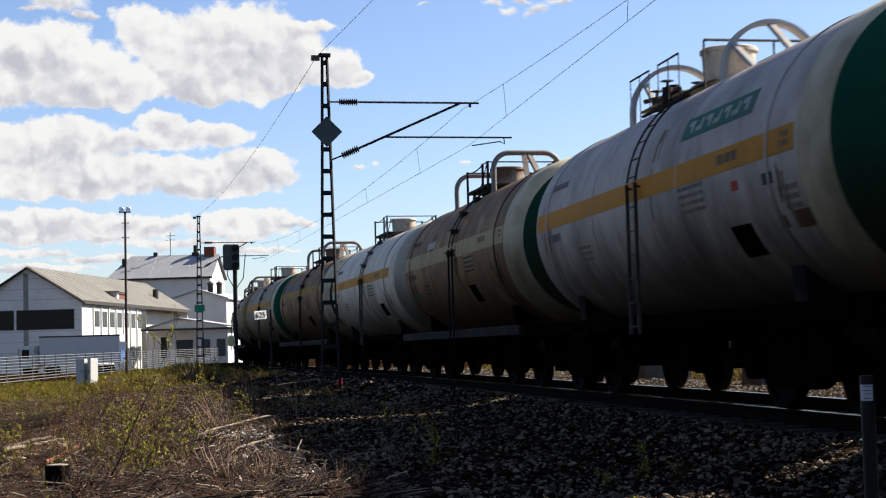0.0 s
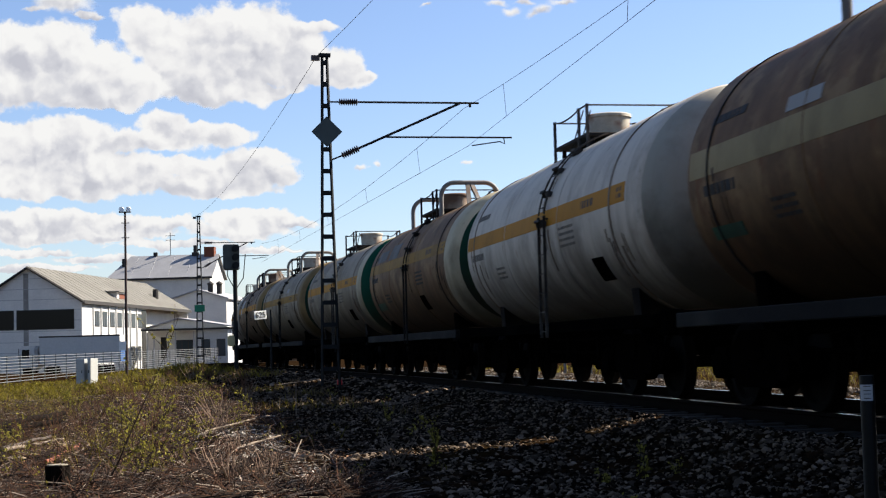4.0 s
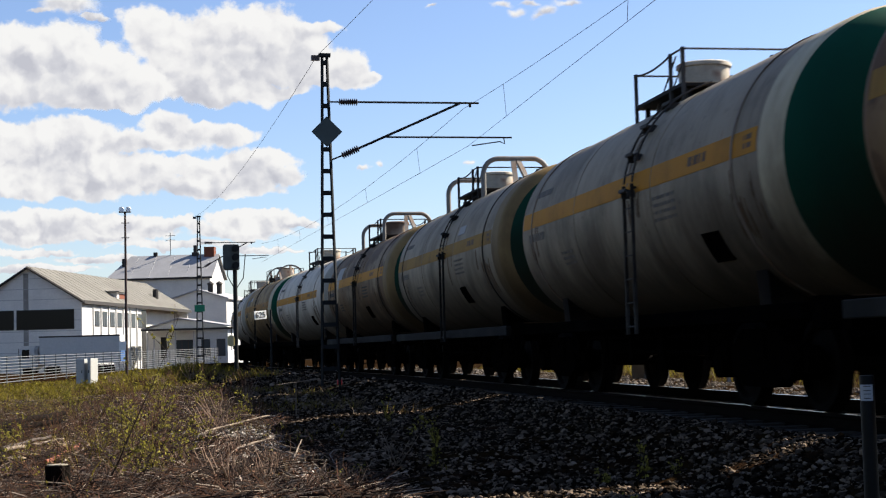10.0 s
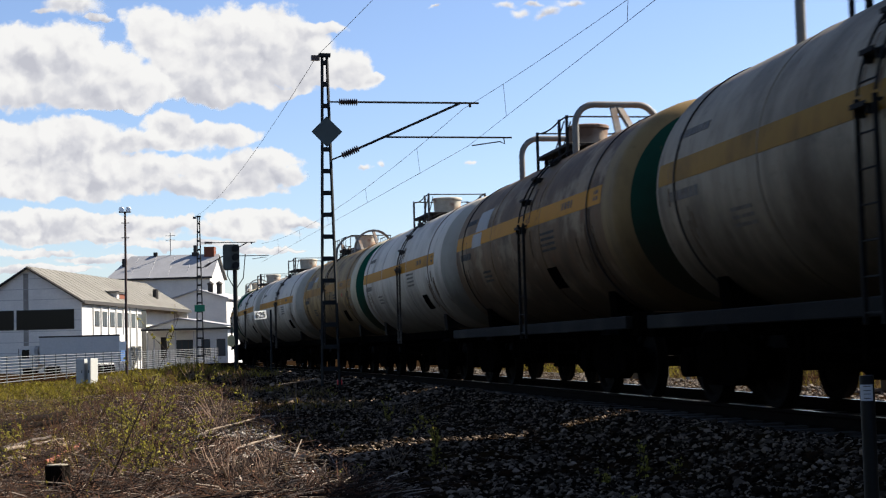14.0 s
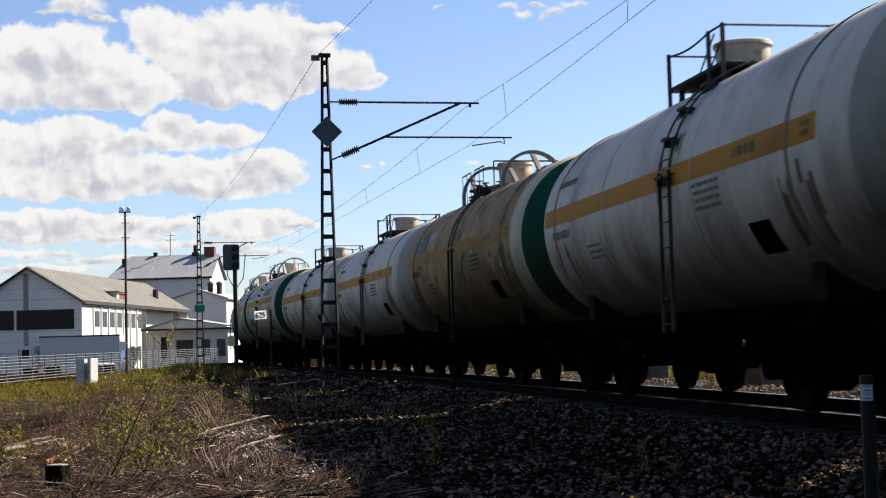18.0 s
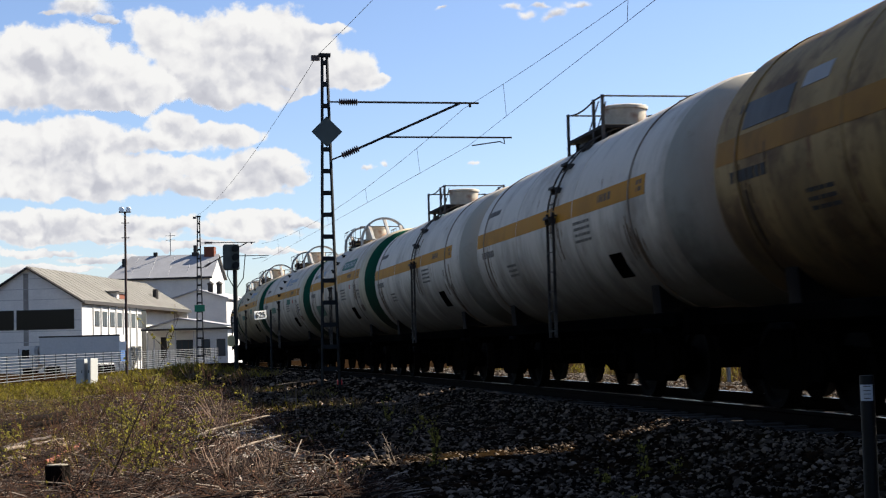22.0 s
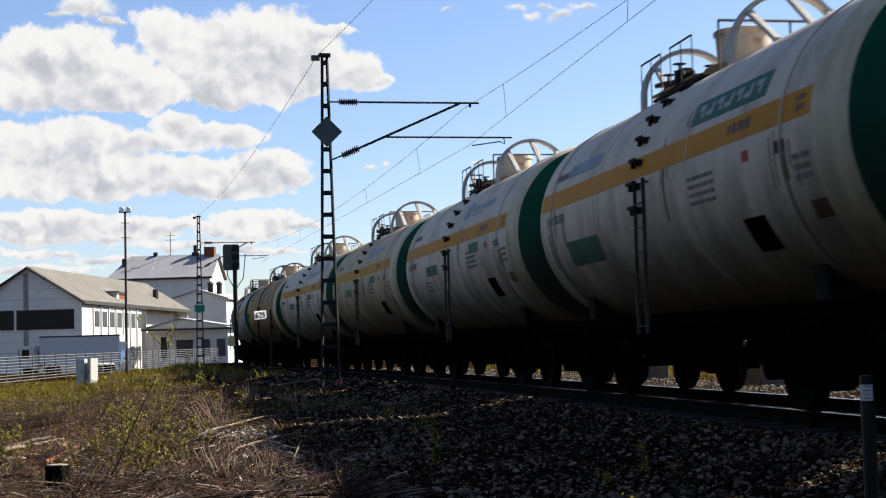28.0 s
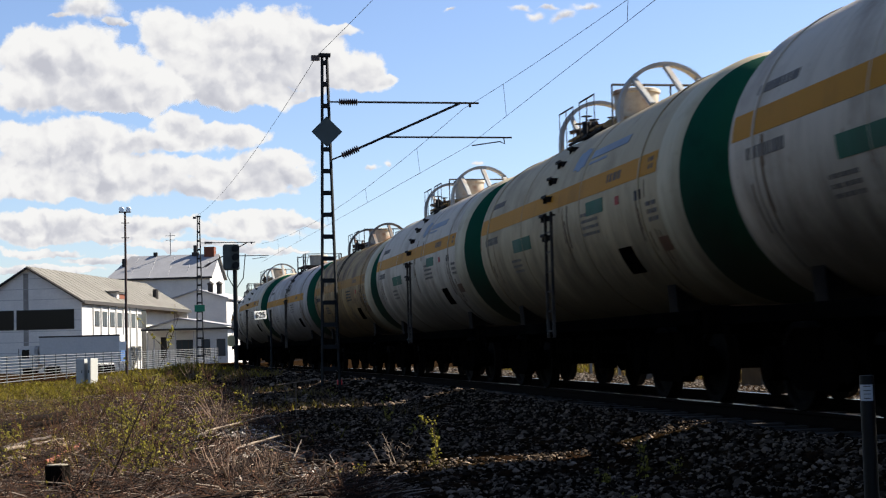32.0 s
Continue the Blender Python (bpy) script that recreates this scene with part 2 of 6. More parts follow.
def rail(name, lat):
    prof = [(-0.036, 0.0), (0.036, 0.0), (0.036, -0.035), (0.009, -0.05), (0.009, -0.14), (0.07, -0.16), (0.07, -0.172), (-0.07, -0.172), (-0.07, -0.16), (-0.009, -0.14), (-0.009, -0.05), (-0.036, -0.035)]
    verts, faces, n = [], [], len(prof)
    ss = np.arange(-40, 150, 1.0)
    for s in ss:
        for dx, dz in prof:
            verts.append(along(s, lat + dx, dz)[:])
    for i in range(len(ss) - 1):
        for k in range(n):
            faces.append((i * n + k, i * n + (k + 1) % n, (i + 1) * n + (k + 1) % n, (i + 1) * n + k))
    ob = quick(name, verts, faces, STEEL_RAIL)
    ob.data.materials.append(RAIL_HEAD)
    ob.data.polygons.foreach_set("material_index", [int(k % n == 0) for k in range(len(faces))])
    return tagged(ob, "worn steel rail with a polished head on the ballast", "rail", kind="structure")


GAUGE = 0.79
rail("rail_1", -GAUGE)
rail("rail_2", GAUGE)


# ---- tank wagons ----
LOW = 1.07                                         # underside of every tank
TR, TC, THALF, TDOME = 1.49, 2.56, 4.92, 0.62      # tank radius, axis height, half cylinder, depth of the dished end
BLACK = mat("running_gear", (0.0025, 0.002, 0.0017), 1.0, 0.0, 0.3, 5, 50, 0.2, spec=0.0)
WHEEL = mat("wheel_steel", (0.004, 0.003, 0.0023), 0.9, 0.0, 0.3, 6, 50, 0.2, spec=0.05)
SILL = mat("sill_paint", (0.020, 0.019, 0.015), 0.9, 0, 0.4, 1.0, 30, 0.2, second=(0.006, 0.005, 0.0045), amount=0.56, spec=0.15)
SILL_DARK = mat("near_black_sill", (0.0022, 0.002, 0.0018), 0.9, 0, 0.4, 1.0, 30, 0.2, second=(0.006, 0.006, 0.005), amount=0.34, spec=0.0)
DARK_STEEL = mat("dark_steel", (0.010, 0.0085, 0.0075), 0.75, 0.0, 0.3, 5, 40, 0.2, spec=0.2)
PALE_PIPE = mat("pale_pipe", (0.310, 0.304, 0.279), 0.55, 0, 0.15, 3, 40, 0.1, second=(0.28, 0.22, 0.16), amount=0.38)
DULL_PIPE = mat("dull_pipe", (0.167, 0.155, 0.136), 0.6, 0, 0.2, 3, 40, 0.1, second=(0.13, 0.08, 0.05), amount=0.42)
DRUM = mat("hatch_paint", (0.42, 0.37, 0.29), 0.6, 0, 0.15, 6, 30, 0.1, second=(0.20, 0.075, 0.03), amount=0.42)
DRUM_RUSTY = mat("hatch_rust", (0.161, 0.093, 0.056), 0.75, 0, 0.25, 2, 30, 0.2, second=(0.40, 0.33, 0.25), amount=0.42)
LADDER = mat("ladder_steel", (0.06, 0.052, 0.043), 0.7, 0, 0.3, 3, 40, 0.1, second=(0.02, 0.013, 0.01), amount=0.5)
OCHRE_SEAT = mat("ochre_seat", (0.24, 0.15, 0.06), 0.7, 0, 0.2, 3, 40, 0.1)
STRAP_RUST = mat("rusty_strap", (0.24, 0.185, 0.14), 0.8, 0, 0.3, 2, 30, 0.2, second=(0.12, 0.075, 0.045), amount=0.5)
SADDLE_RUST = mat("rusty_saddle", (0.022, 0.016, 0.011), 0.9, 0, 0.3, 2, 30, 0.2, second=(0.008, 0.006, 0.005), amount=0.5, spec=0.05)
GRAB_STEEL = mat("grey_rail_steel", (0.045, 0.04, 0.036), 0.7, 0, 0.3, 3, 40, 0.1)
RUSTY_VALVE = mat("rusty_fittings", (0.075, 0.042, 0.022), 0.8, 0, 0.3, 6, 40, 0.2, second=(0.018, 0.013, 0.010), amount=0.5)
INK = mat("faded_lettering", (0.022, 0.019, 0.017), 0.7, 0, 0.3, 9, 60, 0)
INK_GREY = mat("grey_lettering", (0.12, 0.10, 0.08), 0.7, 0, 0.3, 9, 60, 0)
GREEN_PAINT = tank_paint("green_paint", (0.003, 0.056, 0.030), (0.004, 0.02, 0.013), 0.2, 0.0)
GREEN_DARK = tank_paint("dark_green_paint", (0.005, 0.038, 0.022), (0.010, 0.014, 0.007), 0.4, 0.15)
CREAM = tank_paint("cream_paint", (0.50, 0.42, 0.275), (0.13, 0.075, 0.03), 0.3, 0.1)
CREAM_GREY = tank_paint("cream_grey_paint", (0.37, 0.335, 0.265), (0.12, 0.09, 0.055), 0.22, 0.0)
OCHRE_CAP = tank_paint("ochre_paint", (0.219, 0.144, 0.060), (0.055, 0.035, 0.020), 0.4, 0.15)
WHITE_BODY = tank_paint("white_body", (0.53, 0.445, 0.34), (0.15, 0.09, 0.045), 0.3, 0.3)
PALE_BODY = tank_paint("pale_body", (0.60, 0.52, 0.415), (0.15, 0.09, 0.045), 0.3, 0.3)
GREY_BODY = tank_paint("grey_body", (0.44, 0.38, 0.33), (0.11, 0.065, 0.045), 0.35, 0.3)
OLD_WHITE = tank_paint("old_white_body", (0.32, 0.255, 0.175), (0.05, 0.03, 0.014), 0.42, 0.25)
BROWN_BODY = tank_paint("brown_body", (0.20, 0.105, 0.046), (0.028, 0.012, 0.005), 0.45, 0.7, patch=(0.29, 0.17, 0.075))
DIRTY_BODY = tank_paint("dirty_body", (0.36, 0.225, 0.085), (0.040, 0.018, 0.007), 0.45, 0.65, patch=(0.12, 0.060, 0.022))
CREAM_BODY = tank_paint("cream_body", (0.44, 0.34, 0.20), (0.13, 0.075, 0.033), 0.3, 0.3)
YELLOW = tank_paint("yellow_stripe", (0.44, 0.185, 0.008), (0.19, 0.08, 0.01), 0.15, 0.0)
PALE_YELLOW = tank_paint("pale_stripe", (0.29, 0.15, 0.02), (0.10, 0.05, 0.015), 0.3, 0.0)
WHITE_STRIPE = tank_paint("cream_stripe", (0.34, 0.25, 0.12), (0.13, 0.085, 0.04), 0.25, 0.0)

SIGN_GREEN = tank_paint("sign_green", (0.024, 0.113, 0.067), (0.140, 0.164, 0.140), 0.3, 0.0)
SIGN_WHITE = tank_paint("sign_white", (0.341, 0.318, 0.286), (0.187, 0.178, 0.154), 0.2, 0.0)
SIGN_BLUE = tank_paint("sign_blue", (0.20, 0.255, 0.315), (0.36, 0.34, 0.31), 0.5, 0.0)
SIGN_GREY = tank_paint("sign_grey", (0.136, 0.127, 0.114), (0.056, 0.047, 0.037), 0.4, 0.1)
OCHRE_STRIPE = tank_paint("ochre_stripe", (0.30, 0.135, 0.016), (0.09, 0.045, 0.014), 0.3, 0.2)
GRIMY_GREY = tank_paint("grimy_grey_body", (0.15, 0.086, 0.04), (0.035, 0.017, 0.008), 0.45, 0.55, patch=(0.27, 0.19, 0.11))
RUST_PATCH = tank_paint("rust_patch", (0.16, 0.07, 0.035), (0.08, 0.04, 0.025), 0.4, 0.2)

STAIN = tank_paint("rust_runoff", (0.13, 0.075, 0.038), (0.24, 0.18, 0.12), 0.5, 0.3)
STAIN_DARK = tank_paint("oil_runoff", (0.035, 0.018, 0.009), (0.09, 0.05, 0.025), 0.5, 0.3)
RED_MARK = mat("red_mark", (0.30, 0.03, 0.02), 0.7, 0, 0.2, 5, 40, 0)
INK_BROWN = mat("brown_figures", (0.11, 0.06, 0.025), 0.7, 0, 0.3, 9, 60, 0)

SHARED = {}


def shared(key, build, material, parent, label="", m=None, smooth=False, variant=""):
    """A part on a mesh that alike parts share."""
    k = (key, material.name, variant)
    if k not in SHARED:
        bm = bmesh.new()
        build(bm)
        bmesh.ops.recalc_face_normals(bm, faces=bm.faces[:])
        me = bpy.data.meshes.new(key)
        bm.to_mesh(me)
        bm.free()
        me.materials.append(material)
        if smooth:
            me.polygons.foreach_set("use_smooth", [True] * len(me.polygons))
            me.set_sharp_from_angle(angle=math.radians(40))
        SHARED[k] = me
    ob = new(key, SHARED[k])
    ob.parent = parent
    if m is not None:
        ob.matrix_basis = m
    if label:
        ob["label"] = label
    return ob


def skin(bm, y0, y1, a0, a1, r0, r1, n=14):
    """A curved plate on the near side of the tank; angles in degrees, 0 = level, + = up."""
    rows = []
    for r in (r0, r1):
        for y in (y0, y1):
            rows.append([bm.verts.new((-r * math.cos(math.radians(a)), y, TC + r * math.sin(math.radians(a)))) for a in np.linspace(a0, a1, n)])
    i0, i1, o0, o1 = rows
    for k in range(n - 1):
        bm.faces.new((o0[k], o0[k + 1], o1[k + 1], o1[k]))
        bm.faces.new((i0[k], i1[k], i1[k + 1], i0[k + 1]))
        bm.faces.new((o0[k], i0[k], i0[k + 1], o0[k + 1]))
        bm.faces.new((o1[k], o1[k + 1], i1[k + 1], i1[k]))
    bm.faces.new((o0[0], o1[0], i1[0], i0[0]))
    bm.faces.new((o0[-1], i0[-1], i1[-1], o1[-1]))
    return bm


TNEAR = 5.60       # near end of the cylinder


def b_shell(bm):
    lathe(bm, [(TR, y) for y in np.linspace(-TNEAR + 0.45, THALF, 9)], 72, "y", (0, 0, TC))


def dome(sign, half, a0, a1, n):
    return [(TR * math.cos(a) ** 0.95, sign * (half + TDOME * math.sin(a))) for a in np.linspace(a0, a1, n)]


def b_shell_ring(a):
    def f(bm):
        lathe(bm, [(TR + 0.002, -TNEAR + 0.45)] + dome(-1, TNEAR, 0, a, 8), 72, "y", (0, 0, TC))
    return f


def b_cap(a):
    def f(bm):
        lathe(bm, dome(-1, TNEAR, a, math.pi / 2 - 0.04, 10), 72, "y", (0, 0, TC))
    return f


def b_end(sign):
    def f(bm):
        lathe(bm, dome(sign, THALF, 0, math.pi / 2 - 0.04, 12), 72, "y", (0, 0, TC))
    return f


def b_strap(bm):
    w, r = 0.020, TR + 0.015
    lathe(bm, [(TR - 0.02, -w), (r, -w), (r, w), (TR - 0.02, w)], 72, "y", (0, 0, TC))


def b_weld(bm):
    lathe(bm, [(TR - 0.01, -0.02), (TR + 0.008, -0.008), (TR + 0.008, 0.008), (TR - 0.01, 0.02)], 72, "y", (0, 0, TC))


def b_saddle(bm):
    pts = []
    for a in np.linspace(226, 314, 13):
        pts.append((TR * math.cos(math.radians(a)) * 1.0, TC + TR * math.sin(math.radians(a))))
    low = [(1.0, 1.08), (-1.0, 1.08)]
    lo = [bm.verts.new((x, -0.16, z)) for x, z in pts + low]
    hi = [bm.verts.new((x, 0.16, z)) for x, z in pts + low]
    bm.faces.new(lo)
    bm.faces.new(hi[::-1])
    n = len(lo)
    for i in range(n):
        bm.faces.new((lo[i], hi[i], hi[(i + 1) % n], lo[(i + 1) % n]))


def b_sideframe(bm):
    out = [(-1.28, 0.58), (-1.2, 0.66), (-0.7, 0.70), (-0.45, 0.86), (0.45, 0.86), (0.7, 0.70), (1.2, 0.66), (1.28, 0.58), (1.22, 0.40), (0.72, 0.38), (0.42, 0.24), (-0.42, 0.24), (-0.72, 0.38), (-1.22, 0.40)]
    a = [bm.verts.new((-0.09, y, z)) for y, z in out]
    b = [bm.verts.new((0.09, y, z)) for y, z in out]
    bm.faces.new(a)
    bm.faces.new(b[::-1])
    n = len(a)
    for i in range(n):
        bm.faces.new((a[i], b[i], b[(i + 1) % n], a[(i + 1) % n]))


def b_axlebox(bm):
    rod(bm, (-0.17, 0, 0), (0.17, 0, 0), 0.15, 16)
    box(bm, -0.12, 0.12, -0.17, 0.17, 0.05, 0.2)


def b_spring(bm):
    tube(bm, [(0.09 * math.cos(t), 0.09 * math.sin(t), 0.30 + 0.30 * t / 31.4) for t in np.linspace(0, 31.4, 50)], 0.018, 5)


def b_wheelset(bm):
    rod(bm, (-1.05, 0, 0), (1.05, 0, 0), 0.075, 12)
    for s in (-1, 1):
        lathe(bm, [(0.10, s * (GAUGE - 0.09)), (0.36, s * (GAUGE - 0.03)), (0.40, s * (GAUGE - 0.07)), (0.505, s * (GAUGE - 0.07)), (0.50, s * (GAUGE - 0.04)), (0.478, s * (GAUGE - 0.03)), (0.470, s * (GAUGE + 0.07)), (0.40, s * (GAUGE + 0.07)), (0.37, s * (GAUGE + 0.02)), (0.13, s * (GAUGE + 0.06)), (0.10, s * (GAUGE + 0.08))], 40, "x")


def b_bolster(bm):
    box(bm, -1.15, 1.15, -0.22, 0.22, 0.55, 0.84)
    rod(bm, (0, 0, 0.8), (0, 0, 0.98), 0.2, 16)


def b_coupler(bm):
    box(bm, -0.09, 0.09, -0.55, 0.1, -0.09, 0.09)
    box(bm, -0.2, 0.12, -0.76, -0.5, -0.16, 0.16)
    box(bm, 0.1, 0.22, -0.7, -0.5, -0.13, 0.13)


def b_ladder(bm):
    """One long flat bar of the hanging ladder."""
    box(bm, -0.022, 0.022, -0.011, 0.011, -2.0, -0.1)
    box(bm, 0.0, 0.16, -0.011, 0.011, -0.165, -0.135)


def b_stile(bm):
    """A bar that follows the tank."""
    tube(bm, [(-(TR + 0.07) * math.cos(math.radians(a)), 0, TC + (TR + 0.07) * math.sin(math.radians(a))) for a in np.linspace(8, 74, 14)], 0.014, 6)


def b_rung(bm):
    rod(bm, (0, -0.17, 0), (0, 0.17, 0), 0.010, 6)


def b_step(bm):
    box(bm, -0.11, 0.02, -0.14, 0.14, -0.012, 0.008)
    box(bm, -0.11, -0.095, -0.14, 0.14, -0.012, 0.03)
    for dy in (-0.12, 0.12):
        box(bm, -0.08, 0.04, dy - 0.009, dy + 0.009, -0.08, 0.0)


def b_drum(bm):
    lathe(bm, [(0.02, 0.0), (0.33, 0.0), (0.355, 0.42), (0.38, 0.43), (0.38, 0.475), (0.36, 0.49), (0.02, 0.50)], 32, "z")


def b_valve(bm):
    rod(bm, (0, 0, 0), (0, 0, 0.20), 0.075, 12)
    rod(bm, (0, 0, 0.10), (0.22, 0, 0.13), 0.045, 8)
    rod(bm, (0, 0, 0.20), (0, 0, 0.29), 0.016, 6)
    lathe(bm, [(0.075, 0.282), (0.095, 0.29), (0.075, 0.298)], 16, "z")


def hoop(width, height, round_r, r, lean=0.0):
    """A bent pipe over the fittings, across the wagon."""
    def f(bm):
        pts = [(-width / 2, 0, -0.35)]
        for a in np.linspace(180, 90, 10):
            pts.append((-width / 2 + round_r + round_r * math.cos(math.radians(a)), lean * (height - round_r) / height, height - round_r + round_r * math.sin(math.radians(a))))
        for a in np.linspace(90, 0, 10):
            pts.append((width / 2 - round_r + round_r * math.cos(math.radians(a)), lean, height - round_r + round_r * math.sin(math.radians(a))))
        pts.append((width / 2, 0, -0.35))
        tube(bm, pts, r, 10)
    return f


def strip_hoop(radius, height):
    """A guard bent from broad flat bar, across the wagon: two legs and a half circle."""
    def f(bm):
        path = [(-radius, -0.35)] + [(radius * math.cos(a), height - radius + radius * math.sin(a)) for a in np.linspace(math.pi, 0, 25)] + [(radius, -0.35)]
        rings = []
        for i, (x, z) in enumerate(path):
            k = min(max(i - 1, 0), 24)
            a = math.pi * (1 - k / 24)
            nx, nz = math.cos(a), math.sin(a)
            rings.append([bm.verts.new((x + nx * r, y, z + nz * r)) for r, y in ((-0.03, -0.07), (0.03, -0.07), (0.03, 0.07), (-0.03, 0.07))])
        for p, q in zip(rings, rings[1:]):
            for k in range(4):
                bm.faces.new((p[k], p[(k + 1) % 4], q[(k + 1) % 4], q[k]))
        bm.faces.new(rings[0][::-1])
        bm.faces.new(rings[-1])
    return f


def b_platform(bm):
    """Grating plate beside the hatch, with turned-down edges."""
    bevel(box(bm, -0.74, 0.74, -1.0, 1.0, -0.035, 0.02), 0.008)


def b_platform_leg(bm):
    box(bm, -0.03, 0.03, -0.03, 0.03, -0.35, -0.035)


def b_rail_post(bm):
    box(bm, -0.022, 0.022, -0.022, 0.022, -0.3, 0.48)


def b_handrail(bm):
    tube(bm, [(0, y, -0.06 * max(0.0, 1 - ((y - 0.25) / 0.75) ** 2)) for y in np.linspace(-1.0, 1.0, 13)], 0.014, 6)


def b_crossrail(bm):
    rod(bm, (-0.72, 0, 0), (0.72, 0, 0), 0.014, 6)


def b_reservoir(bm):
    lathe(bm, [(0.02, -0.55), (0.2, -0.5), (0.22, -0.42), (0.22, 0.42), (0.2, 0.5), (0.02, 0.55)], 20, "y")


def b_brake_gear(bm):
    """Levers, pipes and hangers below the floor between the bogies."""
    for x, y0, y1, z0, z1 in ((-0.5, -2.3, -1.5, 0.42, 0.74), (0.45, -0.6, 0.5, 0.45, 0.76), (-0.55, 0.3, 0.62, 0.36, 0.76), (0.2, 1.4, 2.4, 0.48, 0.76), (-0.2, -1.1, -0.3, 0.5, 0.76), (0.6, -2.6, -2.1, 0.38, 0.76)):
        box(bm, x - 0.12, x + 0.12, y0, y1, z0, z1)
    for x, z in ((-0.95, 0.60), (0.9, 0.56), (0.1, 0.5), (-1.15, 0.80)):
        rod(bm, (x, -3.2, z), (x, 3.2, z + 0.03), 0.03, 6)
    for y in (-2.8, -1.2, 0.1, 1.3, 2.7):
        for sx in (-1, 1):
            box(bm, sx * 1.2 - 0.03, sx * 1.2 + 0.03, y - 0.05, y + 0.05, 0.52, 0.92)


def b_placard(bm):
    skin(bm, -0.27, 0.27, -38.5, -24, TR - 0.01, TR + 0.012, 8)


def letter_block(bm, y, a, rows, length, height, gap):
    """Lines of small lettering that cannot be read."""
    rg = random.Random(int(y * 100 + a * 7))
    for k in range(rows):
        a1 = a - k * gap
        p = y - length / 2
        while p < y + length / 2:
            w = rg.uniform(0.05, 0.17)
            skin(bm, p, min(p + w, y + length / 2), a1 - height, a1, TR - 0.01, TR + 0.005, 3)
            p += w + rg.uniform(0.025, 0.05)
    return bm


def stain(bm, y, n, a_hi, a_lo, seed):
    """Narrow runs of rust and oil of uneven length below a strap or a ladder."""
    rg = random.Random(seed)
    for k in range(n):
        p = y + rg.gauss(0, 0.22)
        w = rg.choice((0.012, 0.02, 0.03, 0.06))
        a1 = a_hi - rg.uniform(0, 0.5) * (a_hi - a_lo)
        a0 = max(a_lo, a1 - rg.uniform(5, 26))
        skin(bm, p, p + w, a0, a1, TR - 0.01, TR + 0.0045 + 0.0002 * k, 5)
    return bm


WAGONS, WHEELSETS = [], []


